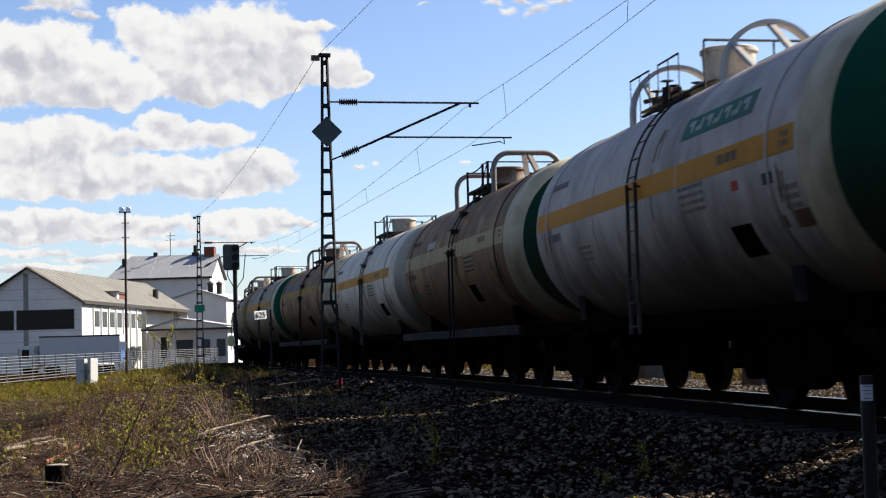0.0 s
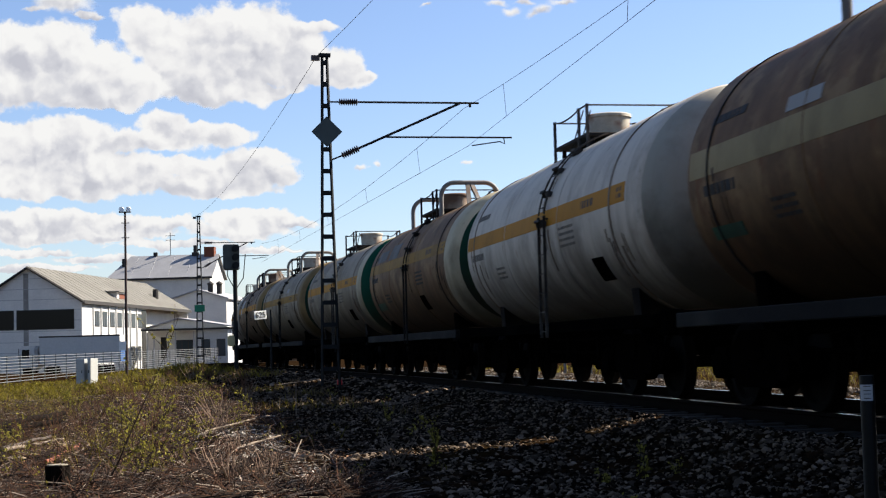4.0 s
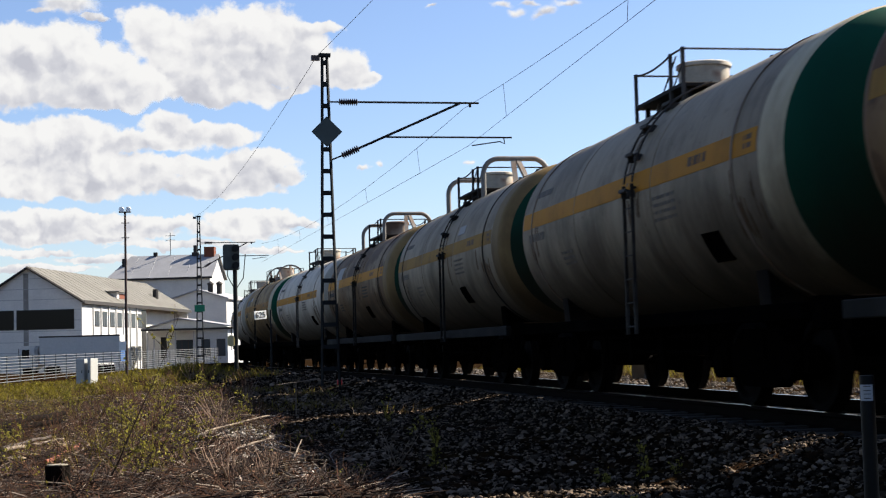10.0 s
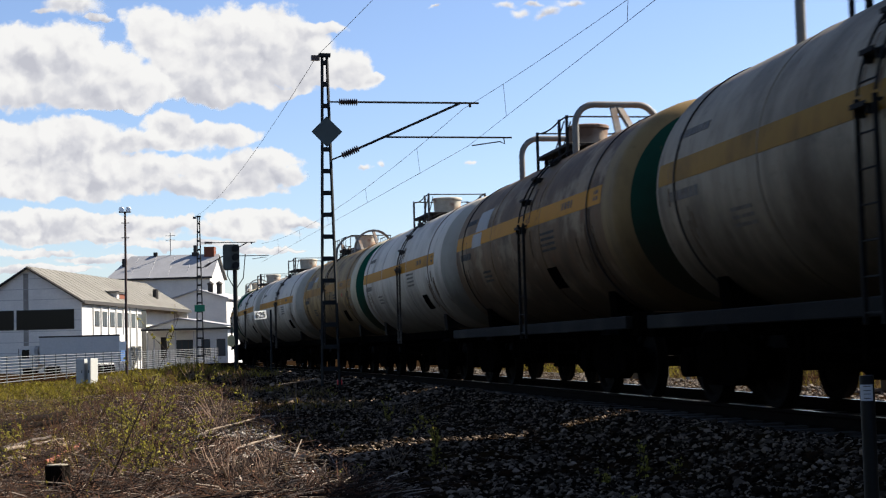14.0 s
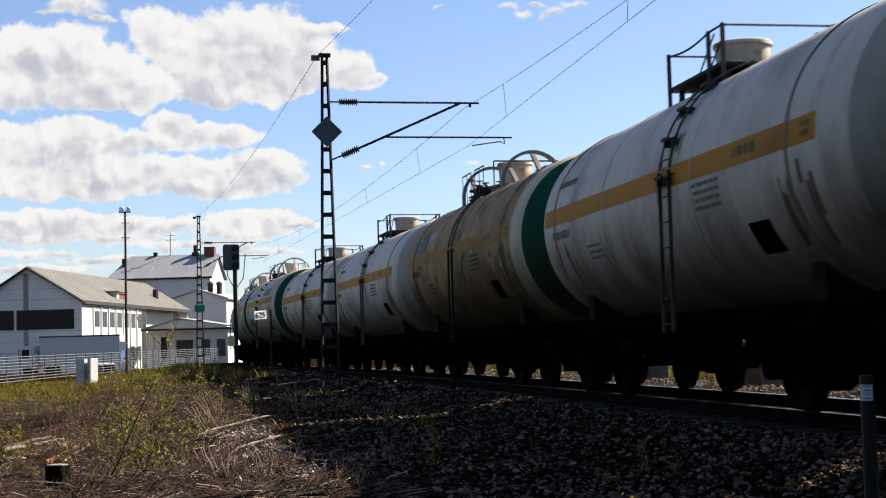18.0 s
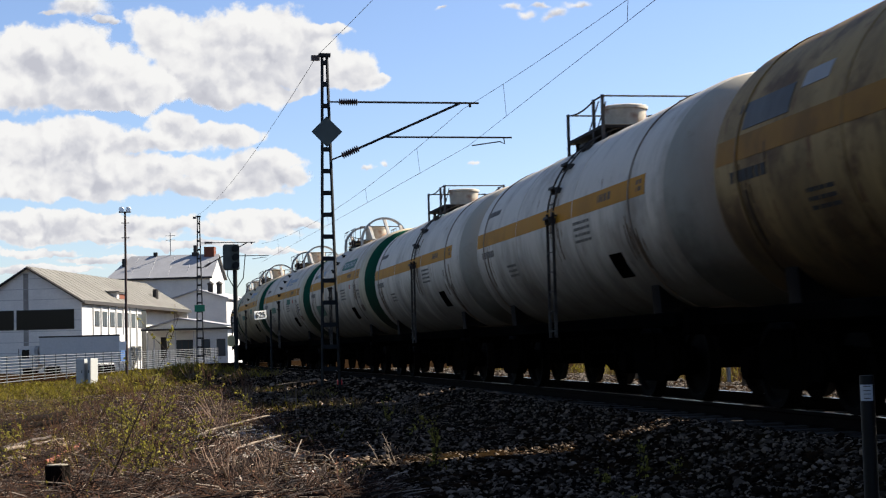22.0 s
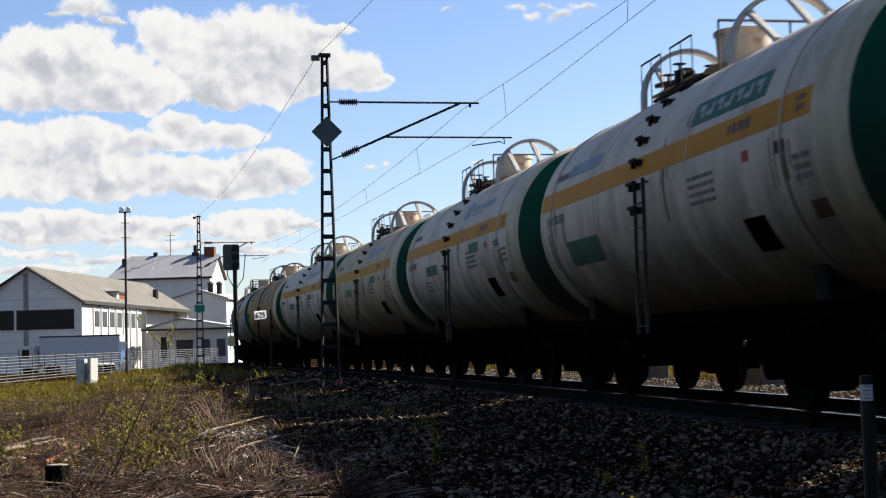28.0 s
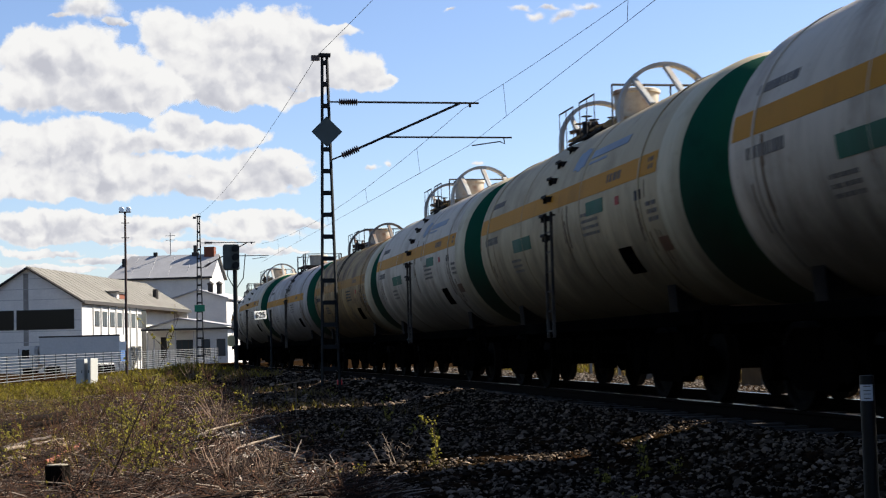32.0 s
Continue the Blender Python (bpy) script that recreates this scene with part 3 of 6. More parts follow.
def wagon(kind, body, ring, cap, stripe, drum, pipe, label, stripe_a=(2, 12), stripe_y=(-5.10, 4.88), hatch_y=-0.3, sign=None, ladder_y=-1.05, girth=1.0):
    w = thing("tank_wagon", pose(0, 0, 0), label, "tank wagon", "wagons of the tank train")
    swell = pose(0, 0, LOW) @ Matrix.Diagonal((girth, 1, girth, 1)) @ pose(0, 0, -LOW)
    radius, axis_z = TR * girth, LOW + (TC - LOW) * girth
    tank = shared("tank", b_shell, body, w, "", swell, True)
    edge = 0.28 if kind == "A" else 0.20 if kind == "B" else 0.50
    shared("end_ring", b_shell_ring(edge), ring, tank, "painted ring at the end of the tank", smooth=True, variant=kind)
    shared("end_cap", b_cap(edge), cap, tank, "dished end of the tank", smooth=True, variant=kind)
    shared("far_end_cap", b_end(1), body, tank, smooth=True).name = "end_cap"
    for y in (-TNEAR + 1.16, THALF - 0.62):
        shared("strap", b_strap, DARK_STEEL if kind == "C" else STRAP_RUST if kind == "B" else body, tank, "steel strap round the tank", pose(0, y, 0), True)
    for y in (-1.75, 1.75):
        shared("weld_seam", b_weld, body, tank, "", pose(0, y, 0), True)
    if stripe:
        bm = skin(bmesh.new(), stripe_y[0], stripe_y[1], stripe_a[0], stripe_a[1], TR - 0.01, TR + 0.004)
        part("stripe", bm, stripe, tank, "painted band along the tank")
    dark = body in (BROWN_BODY, DIRTY_BODY, GRIMY_GREY)
    if kind == "A":
        part("red_plate", skin(bmesh.new(), -5.12, -4.80, -30, -23, TR - 0.01, TR + 0.007, 5), RUST_PATCH, tank, "small rust-red plate")
        part("hazard_mark", skin(bmesh.new(), -3.62, -3.46, stripe_a[0] - 9, stripe_a[0] - 5, TR - 0.01, TR + 0.007, 3), RED_MARK, tank, "small red hazard mark")
        part("hazard_mark", skin(bmesh.new(), -4.52, -4.28, stripe_a[0] - 10, stripe_a[0] - 5.5, TR - 0.01, TR + 0.007, 3), INK, tank, "small black hazard mark")
        part("lettering", letter_block(bmesh.new(), -4.85, stripe_a[0] - 12, 3, 0.36, 2.0, 3.6), INK_GREY, tank, "unreadable dark lettering")
    part("lettering", letter_block(bmesh.new(), -4.86, stripe_a[1] - 2.0, 2, 0.22, 2.2, 3.4), INK_BROWN, tank, "worn brown figures on the band")
    part("lettering", letter_block(bmesh.new(), -3.35, stripe_a[1] - 2.5, 1, 0.62, 4.2, 5.0), INK_BROWN, tank, "worn brown figures on the band")
    part("lettering", letter_block(bmesh.new(), 4.0, stripe_a[0] - 4, 1, 0.95, 4.6, 6.0), INK if dark else INK_GREY, tank, "row of large worn figures")
    near = -TNEAR + 1.16
    for y0, n_s, a_hi, a_lo in ((near - 0.05, 7 if kind == "A" else 11, stripe_a[0] - 1, -46), (ladder_y + 0.1, 4 if kind == "A" else 9, 34, -40), (THALF - 0.75, 5, 10, -45)):
        tagged(part("rust_stain", stain(bmesh.new(), y0, n_s, a_hi, a_lo, int(len(WAGONS) * 17 + y0 * 10)), STAIN_DARK if dark else STAIN, tank), "rusty run-off down the tank", kind="stuff")
    shared("placard", b_placard, BLACK, tank, "black panel", pose(0, -2.0 if kind == "C" else -3.4, 0))
    for y, ang, rows, ln, hgt, gap in ((-2.2, -2, 4, 0.8, 1.6, 3.4), (3.9, 26, 1, 1.0, 4, 5), (2.4, -16, 3, 0.6, 1.6, 3.4)):
        part("lettering", letter_block(bmesh.new(), y, ang, rows, ln, hgt, gap), INK if body in (BROWN_BODY, DIRTY_BODY, GRIMY_GREY) else INK_GREY, tank, "unreadable dark lettering")
    if sign:
        for (y0, y1, a0, a1, m2) in sign:
            if y1 - y0 > 2:
                for q in range(7):
                    yy = y0 + 0.16 + q * 0.275
                    part("sign_mark", skin(skin(bmesh.new(), yy, yy + 0.07, a0 + 2.5, a1 - 2.5, TR - 0.01, TR + 0.009, 5), yy + 0.07, yy + 0.19, a0 + (2.5 if q % 2 else 6), a0 + (5 if q % 2 else 8.5), TR - 0.01, TR + 0.009, 3), SIGN_WHITE, tank)
            part("sign_panel", skin(bmesh.new(), y0, y1, a0, a1, TR - 0.01, TR + 0.006), m2, tank, "painted sign panel")
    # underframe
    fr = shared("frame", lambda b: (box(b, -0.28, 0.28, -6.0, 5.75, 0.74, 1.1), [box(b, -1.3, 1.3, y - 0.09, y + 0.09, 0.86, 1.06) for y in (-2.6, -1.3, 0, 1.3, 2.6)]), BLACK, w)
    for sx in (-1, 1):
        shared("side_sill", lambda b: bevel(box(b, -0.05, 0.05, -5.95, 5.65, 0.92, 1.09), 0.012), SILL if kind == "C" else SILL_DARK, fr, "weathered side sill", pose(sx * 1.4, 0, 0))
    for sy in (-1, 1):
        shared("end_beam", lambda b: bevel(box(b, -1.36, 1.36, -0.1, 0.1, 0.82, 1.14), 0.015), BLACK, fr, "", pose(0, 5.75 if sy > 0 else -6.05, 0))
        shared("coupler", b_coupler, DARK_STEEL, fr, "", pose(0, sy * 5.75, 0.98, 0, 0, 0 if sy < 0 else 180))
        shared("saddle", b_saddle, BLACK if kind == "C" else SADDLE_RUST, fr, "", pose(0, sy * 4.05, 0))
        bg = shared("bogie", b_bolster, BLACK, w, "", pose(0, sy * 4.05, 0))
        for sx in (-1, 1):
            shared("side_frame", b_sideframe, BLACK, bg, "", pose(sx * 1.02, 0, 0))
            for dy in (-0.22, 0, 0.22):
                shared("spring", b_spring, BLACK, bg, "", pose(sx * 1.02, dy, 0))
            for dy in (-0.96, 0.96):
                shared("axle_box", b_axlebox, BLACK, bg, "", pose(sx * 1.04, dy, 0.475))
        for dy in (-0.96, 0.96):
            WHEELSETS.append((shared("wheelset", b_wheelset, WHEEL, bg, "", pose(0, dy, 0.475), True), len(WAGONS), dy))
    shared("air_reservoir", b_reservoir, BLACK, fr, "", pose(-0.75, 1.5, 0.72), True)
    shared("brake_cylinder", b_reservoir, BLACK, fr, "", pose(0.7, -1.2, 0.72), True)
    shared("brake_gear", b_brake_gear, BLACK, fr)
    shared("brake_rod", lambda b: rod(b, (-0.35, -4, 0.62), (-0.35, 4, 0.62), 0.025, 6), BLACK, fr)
    # ladder, hatch and fittings
    ly = hatch_y - 0.30 if kind == "A" else -0.80 if kind == "C" else ladder_y
    lad_x = -(radius + 0.06)
    dark_ladder = kind == "C" or body is DIRTY_BODY
    for dy in (-0.17, 0.17):
        shared("ladder_stile", b_ladder, DARK_STEEL if dark_ladder else LADDER, w, "bar of a narrow steel ladder", pose(lad_x, ly + dy, 2.85))
    for z in np.arange(-1.9, -0.1, 0.30):
        shared("rung", b_rung, DARK_STEEL if dark_ladder else LADDER, w, "", pose(lad_x, ly, 2.85 + z))
    top = axis_z + radius
    if kind == "A":
        if body in (GREY_BODY, DIRTY_BODY):
            for dy in (-0.17, 0.17):
                shared("stile", b_stile, DARK_STEEL, w, "curved ladder bar on the tank", swell @ pose(0, ly + dy, 0))
            for a in np.linspace(10, 72, 8):
                shared("rung", b_rung, DARK_STEEL, w, "", pose(-(radius + 0.07) * math.cos(math.radians(a)), ly, axis_z + (radius + 0.07) * math.sin(math.radians(a))))
        else:
            for a in (-8, 3, 14, 25, 36, 47, 58, 68):
                c, s = math.cos(math.radians(a)), math.sin(math.radians(a))
                shared("step", b_step, DARK_STEEL, w, "", pose(-radius * c, ly + 0.25, axis_z + radius * s))
        shared("hatch", b_drum, drum, w, "steel hatch drum on top", pose(0, hatch_y + 0.15, top + 0.04), True)
        shared("hatch_seat", lambda b: lathe(b, [(0.02, -0.2), (0.52, -0.2), (0.52, 0.06), (0.46, 0.1), (0.02, 0.1)], 28, "z"), DULL_PIPE if pipe is DULL_PIPE else OCHRE_SEAT, w, "ochre seat below the hatch", pose(0, hatch_y + 0.15, top - 0.03), True)
        wide = 0.72 if girth > 1 else 0.62
        hp = shared("guard_hoop", strip_hoop(wide, wide + 0.18), pipe, w, "bent flat-bar guard over the hatch", pose(0, hatch_y - 1.25, top - 0.22), True, "A%.2f" % wide)
        for sx in (-0.5, 0.0, 0.5):
            z0 = 0.18 + (wide - 0.02) * math.sqrt(1 - (sx / wide) ** 2)
            shared("brace", lambda b: bevel(box(b, -0.05, 0.05, -1.0, 0.0, -0.03, 0.03), 0.012), pipe, hp, "", pose(sx, 0, z0, 32 if sx else 36, 0, 0))
        h2 = shared("guard_hoop", strip_hoop(0.68, 0.88), pipe, w, "bent flat-bar guard over the valves", pose(0, hatch_y + 2.2, top - 0.20), True, "A2")
        for sx in (-0.5, 0.5):
            shared("brace", lambda b: bevel(box(b, -0.04, 0.04, -0.55, 0.0, -0.03, 0.03), 0.012), pipe, h2, "", pose(sx, 0, 0.66, 40, 0, 0), False, "short")
        shared("walkway", lambda b: [bevel(box(b, -0.30 + 0.16 * k, -0.17 + 0.16 * k, -0.85, 0.85, -0.02, 0.02), 0.006) for k in range(4)], OCHRE_SEAT if pipe is PALE_PIPE else DARK_STEEL, w, "ochre slatted walkway beside the valves", pose(-0.30, hatch_y + 1.25, top + 0.04, 0, -9, 0))
        shared("walkway_edge", lambda b: tube(b, [(-0.58, -0.8, 0.0), (-0.58, 0.8, 0.0)], 0.025, 6), DARK_STEEL, w, "", pose(0, hatch_y + 1.25, top - 0.07), True)
        for dx, dy in ((-0.4, 1.2), (0.1, 1.4), (0.35, 1.0), (-0.15, 0.95), (-0.5, 1.65), (-0.62, 0.85), (0.0, 1.8)):
            shared("valve", b_valve, RUSTY_VALVE if (dx > 0 or dy > 1.5) else DARK_STEEL, w, "", pose(dx, hatch_y + dy, top - 0.06), True)
        for k, (p0, p1) in enumerate((((-0.6, 1.9, 0.12), (0.2, 1.0, 0.22)), ((-0.7, 1.1, 0.02), (-0.2, 1.9, 0.18)), ((-0.5, 0.7, 0.1), (-0.3, 1.7, 0.26)))):
            part("pipe", rod(bmesh.new(), p0, p1, 0.035), RUSTY_VALVE, w).matrix_basis = pose(0, hatch_y, top)
        for x, dy in ((-0.68, 0.62), (-0.68, 1.85), (0.68, 0.62)):
            shared("grab_rail", lambda b: [tube(b, [(0, -0.42, 0.64), (0, 0.42, 0.64)], 0.014, 6)] + [tube(b, [(0, y, 0), (0, y, 0.64)], 0.008, 6) for y in (-0.42, 0.0, 0.42)], DARK_STEEL if pipe is DULL_PIPE else GRAB_STEEL, w, "", pose(x, hatch_y + dy, top - 0.16))
        shared("cross_rail", lambda b: [tube(b, [(-0.68, 0, 0.62), (0.68, 0, 0.62)], 0.018, 6)] + [tube(b, [(x, 0, 0), (x, 0, 0.62)], 0.014, 6) for x in (-0.68, 0.25, 0.68)], DARK_STEEL if pipe is DULL_PIPE else GRAB_STEEL, w, "", pose(0, hatch_y - 0.75, top - 0.16))
    else:
        up_m = DARK_STEEL if kind == "C" else LADDER
        drum_y = 0.35 if kind == "C" else 0.20
        plat_y = 0.12 if kind == "C" else 0.02
        for dy in (-0.17, 0.17):
            shared("stile", b_stile, up_m, w, "curved ladder bar on the tank", swell @ pose(0, ly + dy, 0))
        for a in np.linspace(12, 72, 7):
            shared("rung", b_rung, up_m, w, "", pose(-(radius + 0.07) * math.cos(math.radians(a)), ly, axis_z + (radius + 0.07) * math.sin(math.radians(a))))
        for a in (4, 22, 38, 54):
            c, s = math.cos(math.radians(a)), math.sin(math.radians(a))
            shared("step", b_step, DARK_STEEL if kind == "C" else GRAB_STEEL, w, "", pose(-(radius + 0.03) * c, ly + 0.02, axis_z + (radius + 0.03) * s))
        shared("hatch", b_drum, drum, w, "steel hatch drum on top", pose(0, drum_y, top + 0.02), True)
        pf = shared("platform", b_platform, DARK_STEEL, w, "steel grating", pose(0, plat_y, top + 0.03))
        for x in (-0.6, 0.6):
            for y in (-0.85, 0.85):
                shared("support", b_platform_leg, DARK_STEEL, pf, "", pose(x, y, 0))
        rail_m = DARK_STEEL if kind == "C" else GRAB_STEEL
        for x in (-0.72, 0.72):
            for y in (-0.98, -0.5, 0.98):
                shared("post", b_rail_post, rail_m, pf, "", pose(x, y, 0))
            shared("handrail", b_handrail, rail_m, pf, "", pose(x, 0, 0.46))
        for y in (-0.98, 0.98):
            shared("crossrail", b_crossrail, rail_m, pf, "", pose(0, y, 0.46))
        for dx in (-0.62, -0.5):
            shared("stay", lambda b: rod(b, (0, 0.6, -0.3), (0, -0.45, 0.46), 0.011, 6), rail_m, pf, "", pose(dx, 0, 0))
        if kind == "C":
            hp = shared("guard_hoop", hoop(1.4, 0.72, 0.33, 0.055), pipe, w, "bent pipe guard over the hatch", pose(0, -1.30, top - 0.10), True, "C")
            for sx in (-1, 1):
                shared("brace", lambda b: box(b, -0.05, 0.05, -0.85, 0.0, -0.035, 0.035), pipe, hp, "", pose(sx * 0.05, 0, 0.68, 44, 0, sx * 9), False, "C")
            shared("guard_hoop", hoop(1.4, 0.72, 0.33, 0.055), pipe, w, "bent pipe guard over the ladder", pose(0, 2.35, top - 0.14), True, "C")
    WAGONS.append(w)
    return w


def white_a(hy=0.05, sign=None, body=None):
    return wagon("A", body or WHITE_BODY, CREAM, GREEN_PAINT, YELLOW, DRUM, PALE_PIPE, "white tank wagon with a yellow band and green dished end", hatch_y=hy, sign=sign, stripe_a=(6, 16), girth=1.045)


def white_b(ladder=-1.05, body=None, cap=None, ring=None, stripe_a=(1, 11)):
    return wagon("B", body or PALE_BODY, ring or body or PALE_BODY, cap or CREAM_GREY, YELLOW, DRUM, PALE_PIPE, "white tank wagon with a yellow band and railed hatch", ladder_y=ladder, stripe_a=stripe_a)


def brown_c(body=None, stripe=None, ring=None, cap=None, drum=None, stripe_a=(4, 14), sign=None, label="grimy rust-brown tank wagon with a faded band and pale end ring"):
    return wagon("C", body or BROWN_BODY, ring or CREAM, cap or GREEN_DARK, stripe or PALE_YELLOW, drum or DRUM_RUSTY, DULL_PIPE, label, stripe_a=stripe_a, sign=sign)


LOGO_PANEL = (-3.9, -1.7, 20, 31, SIGN_GREEN)
GREY_A = "grey tank wagon with a yellow band and green sign"
wagon("A", GREY_BODY, CREAM, GREEN_PAINT, YELLOW, DRUM, PALE_PIPE, GREY_A, hatch_y=0.05)
wagon("A", GREY_BODY, CREAM, GREEN_PAINT, YELLOW, DRUM, PALE_PIPE, GREY_A, hatch_y=0.05, sign=[LOGO_PANEL], stripe_a=(-1, 9))
brown_c(stripe=WHITE_STRIPE, stripe_a=(0, 12), sign=[(3.6, 4.5, -28, -22, SIGN_GREEN), (1.4, 2.2, 14, 20, SIGN_WHITE)])
white_b()
brown_c(stripe_a=(7, 17), sign=[(0.9, 2.1, 18, 34, SIGN_GREY), (2.6, 3.9, 19, 31, SIGN_GREY), (3.2, 4.4, -32, -24, SIGN_GREEN)])
white_b(body=OLD_WHITE, cap=GREEN_PAINT, ring=CREAM, stripe_a=(3, 13))
wagon("C", OLD_WHITE, OCHRE_CAP, GREEN_DARK, PALE_YELLOW, DRUM, DULL_PIPE, label="dull white tank wagon with a faded band and bent pipe guards", sign=[(-2.6, -2.0, 17, 24, SIGN_WHITE)])
brown_c(stripe=YELLOW, body=GRIMY_GREY, ring=OCHRE_CAP, sign=[(2.2, 3.2, 14, 30, SIGN_WHITE), (2.6, 3.4, 3, 13, SIGN_WHITE)], label="grimy grey tank wagon with an orange band and ochre end ring")
white_b(stripe_a=(0, 10))
wagon("A", DIRTY_BODY, CREAM, GREEN_PAINT, OCHRE_STRIPE, DRUM, DULL_PIPE, "oil-stained ochre tank wagon with green dished end", hatch_y=0.0, sign=[(3.0, 4.2, 14, 26, SIGN_GREY), (2.2, 2.8, 22, 29, SIGN_WHITE)])
white_b(-0.75)
white_b()
white_a(0.05, sign=[LOGO_PANEL, (2.0, 3.6, -28, -14, SIGN_GREEN), (2.0, 3.6, 22, 29, SIGN_BLUE)])
SMALL_SIGNS = [(-2.9, -2.1, -4, 3, SIGN_GREEN), (1.2, 2.4, -12, -4, SIGN_GREEN), (-1.22, -1.02, 25, 36, SIGN_BLUE), (-1.42, -1.22, 23.5, 37.5, SIGN_BLUE), (-1.60, -1.42, 25, 36, SIGN_BLUE), (-3.55, -1.85, 28, 33, SIGN_BLUE), (-2.7, -1.85, 24.5, 26, SIGN_BLUE)]
white_a(0.05, sign=SMALL_SIGNS)
white_a(0.05, sign=SMALL_SIGNS, body=CREAM_BODY)
white_a(0.05, sign=SMALL_SIGNS)
wagon("A", DIRTY_BODY, CREAM, GREEN_PAINT, OCHRE_STRIPE, DRUM, DULL_PIPE, "oil-stained ochre tank wagon with green dished end", hatch_y=0.0)
white_b(body=GREY_BODY, cap=GREEN_PAINT)
white_a(0.05)
white_b()
brown_c()
FIRST = -1          # number of the first wagon of the list
PITCH_W = 12.5


def rolled(t):
    """Metres by which the train has come on at t seconds, from 23 s."""
    slip = float(np.interp(t, (0, 6, 9, 13, 19, 23, 25, 28, 30, 31, 32), (0.5, 0.25, 0.25, -0.1, -0.5, -0.15, -0.05, 0.2, 0.5, 0.7, 1.0)))
    return 4.94 * (t - 23) + slip


def centre_of(i, t):
    return 22.19 - 4.45 + (i + FIRST - 9) * PITCH_W - rolled(t)

# ---- masts, wires, signal ----
MAST = mat("mast_steel", (0.014, 0.015, 0.015), 0.75, 0.0, 0.25, 3, 30, 0.15, spec=0.15)
GALV = mat("galvanised", (0.16, 0.16, 0.16), 0.5, 0.5, 0.2, 4, 40, 0.1)
WIRE = mat("wire", (0.025, 0.026, 0.026), 0.5, 0.5, 0.2, 4, 40, 0)
PORCELAIN = mat("insulator", (0.06, 0.04, 0.035), 0.3, 0, 0.2, 6, 40, 0)


def mast(s, lat, height, label):
    m = on_line(s, lat, 0)
    g = float(ground_z(m.translation.x, m.translation.y))
    base = m.translation.z
    t = thing("catenary_mast", Matrix.Translation((0, 0, g - base)) @ m, label, "mast")
    hh = height - (g - base)
    part("foundation", bevel(box(bmesh.new(), -0.4, 0.4, -0.4, 0.4, -0.5, -0.06), 0.03), CONCRETE, t)
    for sx in (-1, 1):
        bm = bmesh.new()
        w0, w1 = 0.205, 0.055
        tube(bm, [(sx * w0, 0, 0.2), (sx * w1, 0, hh)], 0.036, 4)
        part("leg", bm, MAST, t)
    z = 0.6
    while z < hh - 0.1:
        k = (z - 0.2) / (hh - 0.2)
        w = 0.205 * (1 - k) + 0.055 * k
        part("batten", box(bmesh.new(), -w, w, -0.05, 0.05, z - 0.05, z + 0.05), MAST, t)
        z += 0.52
    part("cap", box(bmesh.new(), -0.14, 0.14, -0.07, 0.07, hh - 0.03, hh + 0.05), MAST, t)
    part("wire_clamp", box(bmesh.new(), -0.32, -0.12, -0.05, 0.05, hh - 0.12, hh), PORCELAIN, t)
    return t, g - base


def ribbed(bm, a, b, r, ribs):
    a, b = Vector(a), Vector(b)
    d = b - a
    prof = [(0.02, 0.0)]
    for k in range(ribs):
        u = d.length * k / ribs
        w = d.length / ribs
        prof += [(r * 0.5, u + w * 0.15), (r, u + w * 0.4), (r, u + w * 0.6), (r * 0.5, u + w * 0.85)]
    prof.append((0.02, d.length))
    lathe(bm, prof, 12, "z")
    bmesh.ops.transform(bm, matrix=Matrix.Translation(a) @ d.to_track_quat("Z", "Y").to_matrix().to_4x4(), verts=bm.verts[:])
    return bm


def cantilever(t, dz, reach, z_top, z_arm, z_low, z_tube):
    """Bracket arms, in the mast's space (z over the rails, less dz)."""
    z_top, z_arm, z_low, z_tube = z_top - dz, z_arm - dz, z_low - dz, z_tube - dz
    part("link", rod(bmesh.new(), (0.08, 0, z_top), (0.36, 0, z_top), 0.02), MAST, t)
    part("link", rod(bmesh.new(), (0.1, 0, z_low - 0.01), Vector((0.15, 0, z_low)) + (Vector((reach - 0.45, 0, z_top)) - Vector((0.15, 0, z_low))) * 0.1, 0.02), MAST, t)
    part("top_tube", rod(bmesh.new(), (0.75, 0, z_top), (reach, 0, z_top), 0.025), MAST, t)
    part("insulator", ribbed(bmesh.new(), (0.32, 0, z_top), (0.78, 0, z_top), 0.085, 9), PORCELAIN, t)
    a, b = Vector((0.15, 0, z_low)), Vector((reach - 0.45, 0, z_top))
    c = a + (b - a) * 0.2
    part("insulator", ribbed(bmesh.new(), a + (b - a) * 0.07, c, 0.085, 8), PORCELAIN, t)
    part("strut", rod(bmesh.new(), c, b, 0.03), MAST, t)
    part("registration_tube", rod(bmesh.new(), a + (b - a) * ((z_tube - z_low) / (z_top - z_low)), (reach + 0.8, 0, z_tube), 0.022), MAST, t)
    part("steady_arm", tube(bmesh.new(), [(reach + 0.6, 0, z_tube), (reach + 0.62, 0, z_arm + 0.05), (reach + 0.5, 0, z_arm + 0.1), (reach - 0.2, 0, z_arm)], 0.016, 6), MAST, t)
    part("clamp", rod(bmesh.new(), (reach - 0.22, 0, z_top - 0.1), (reach - 0.22, 0, z_top), 0.03), MAST, t)


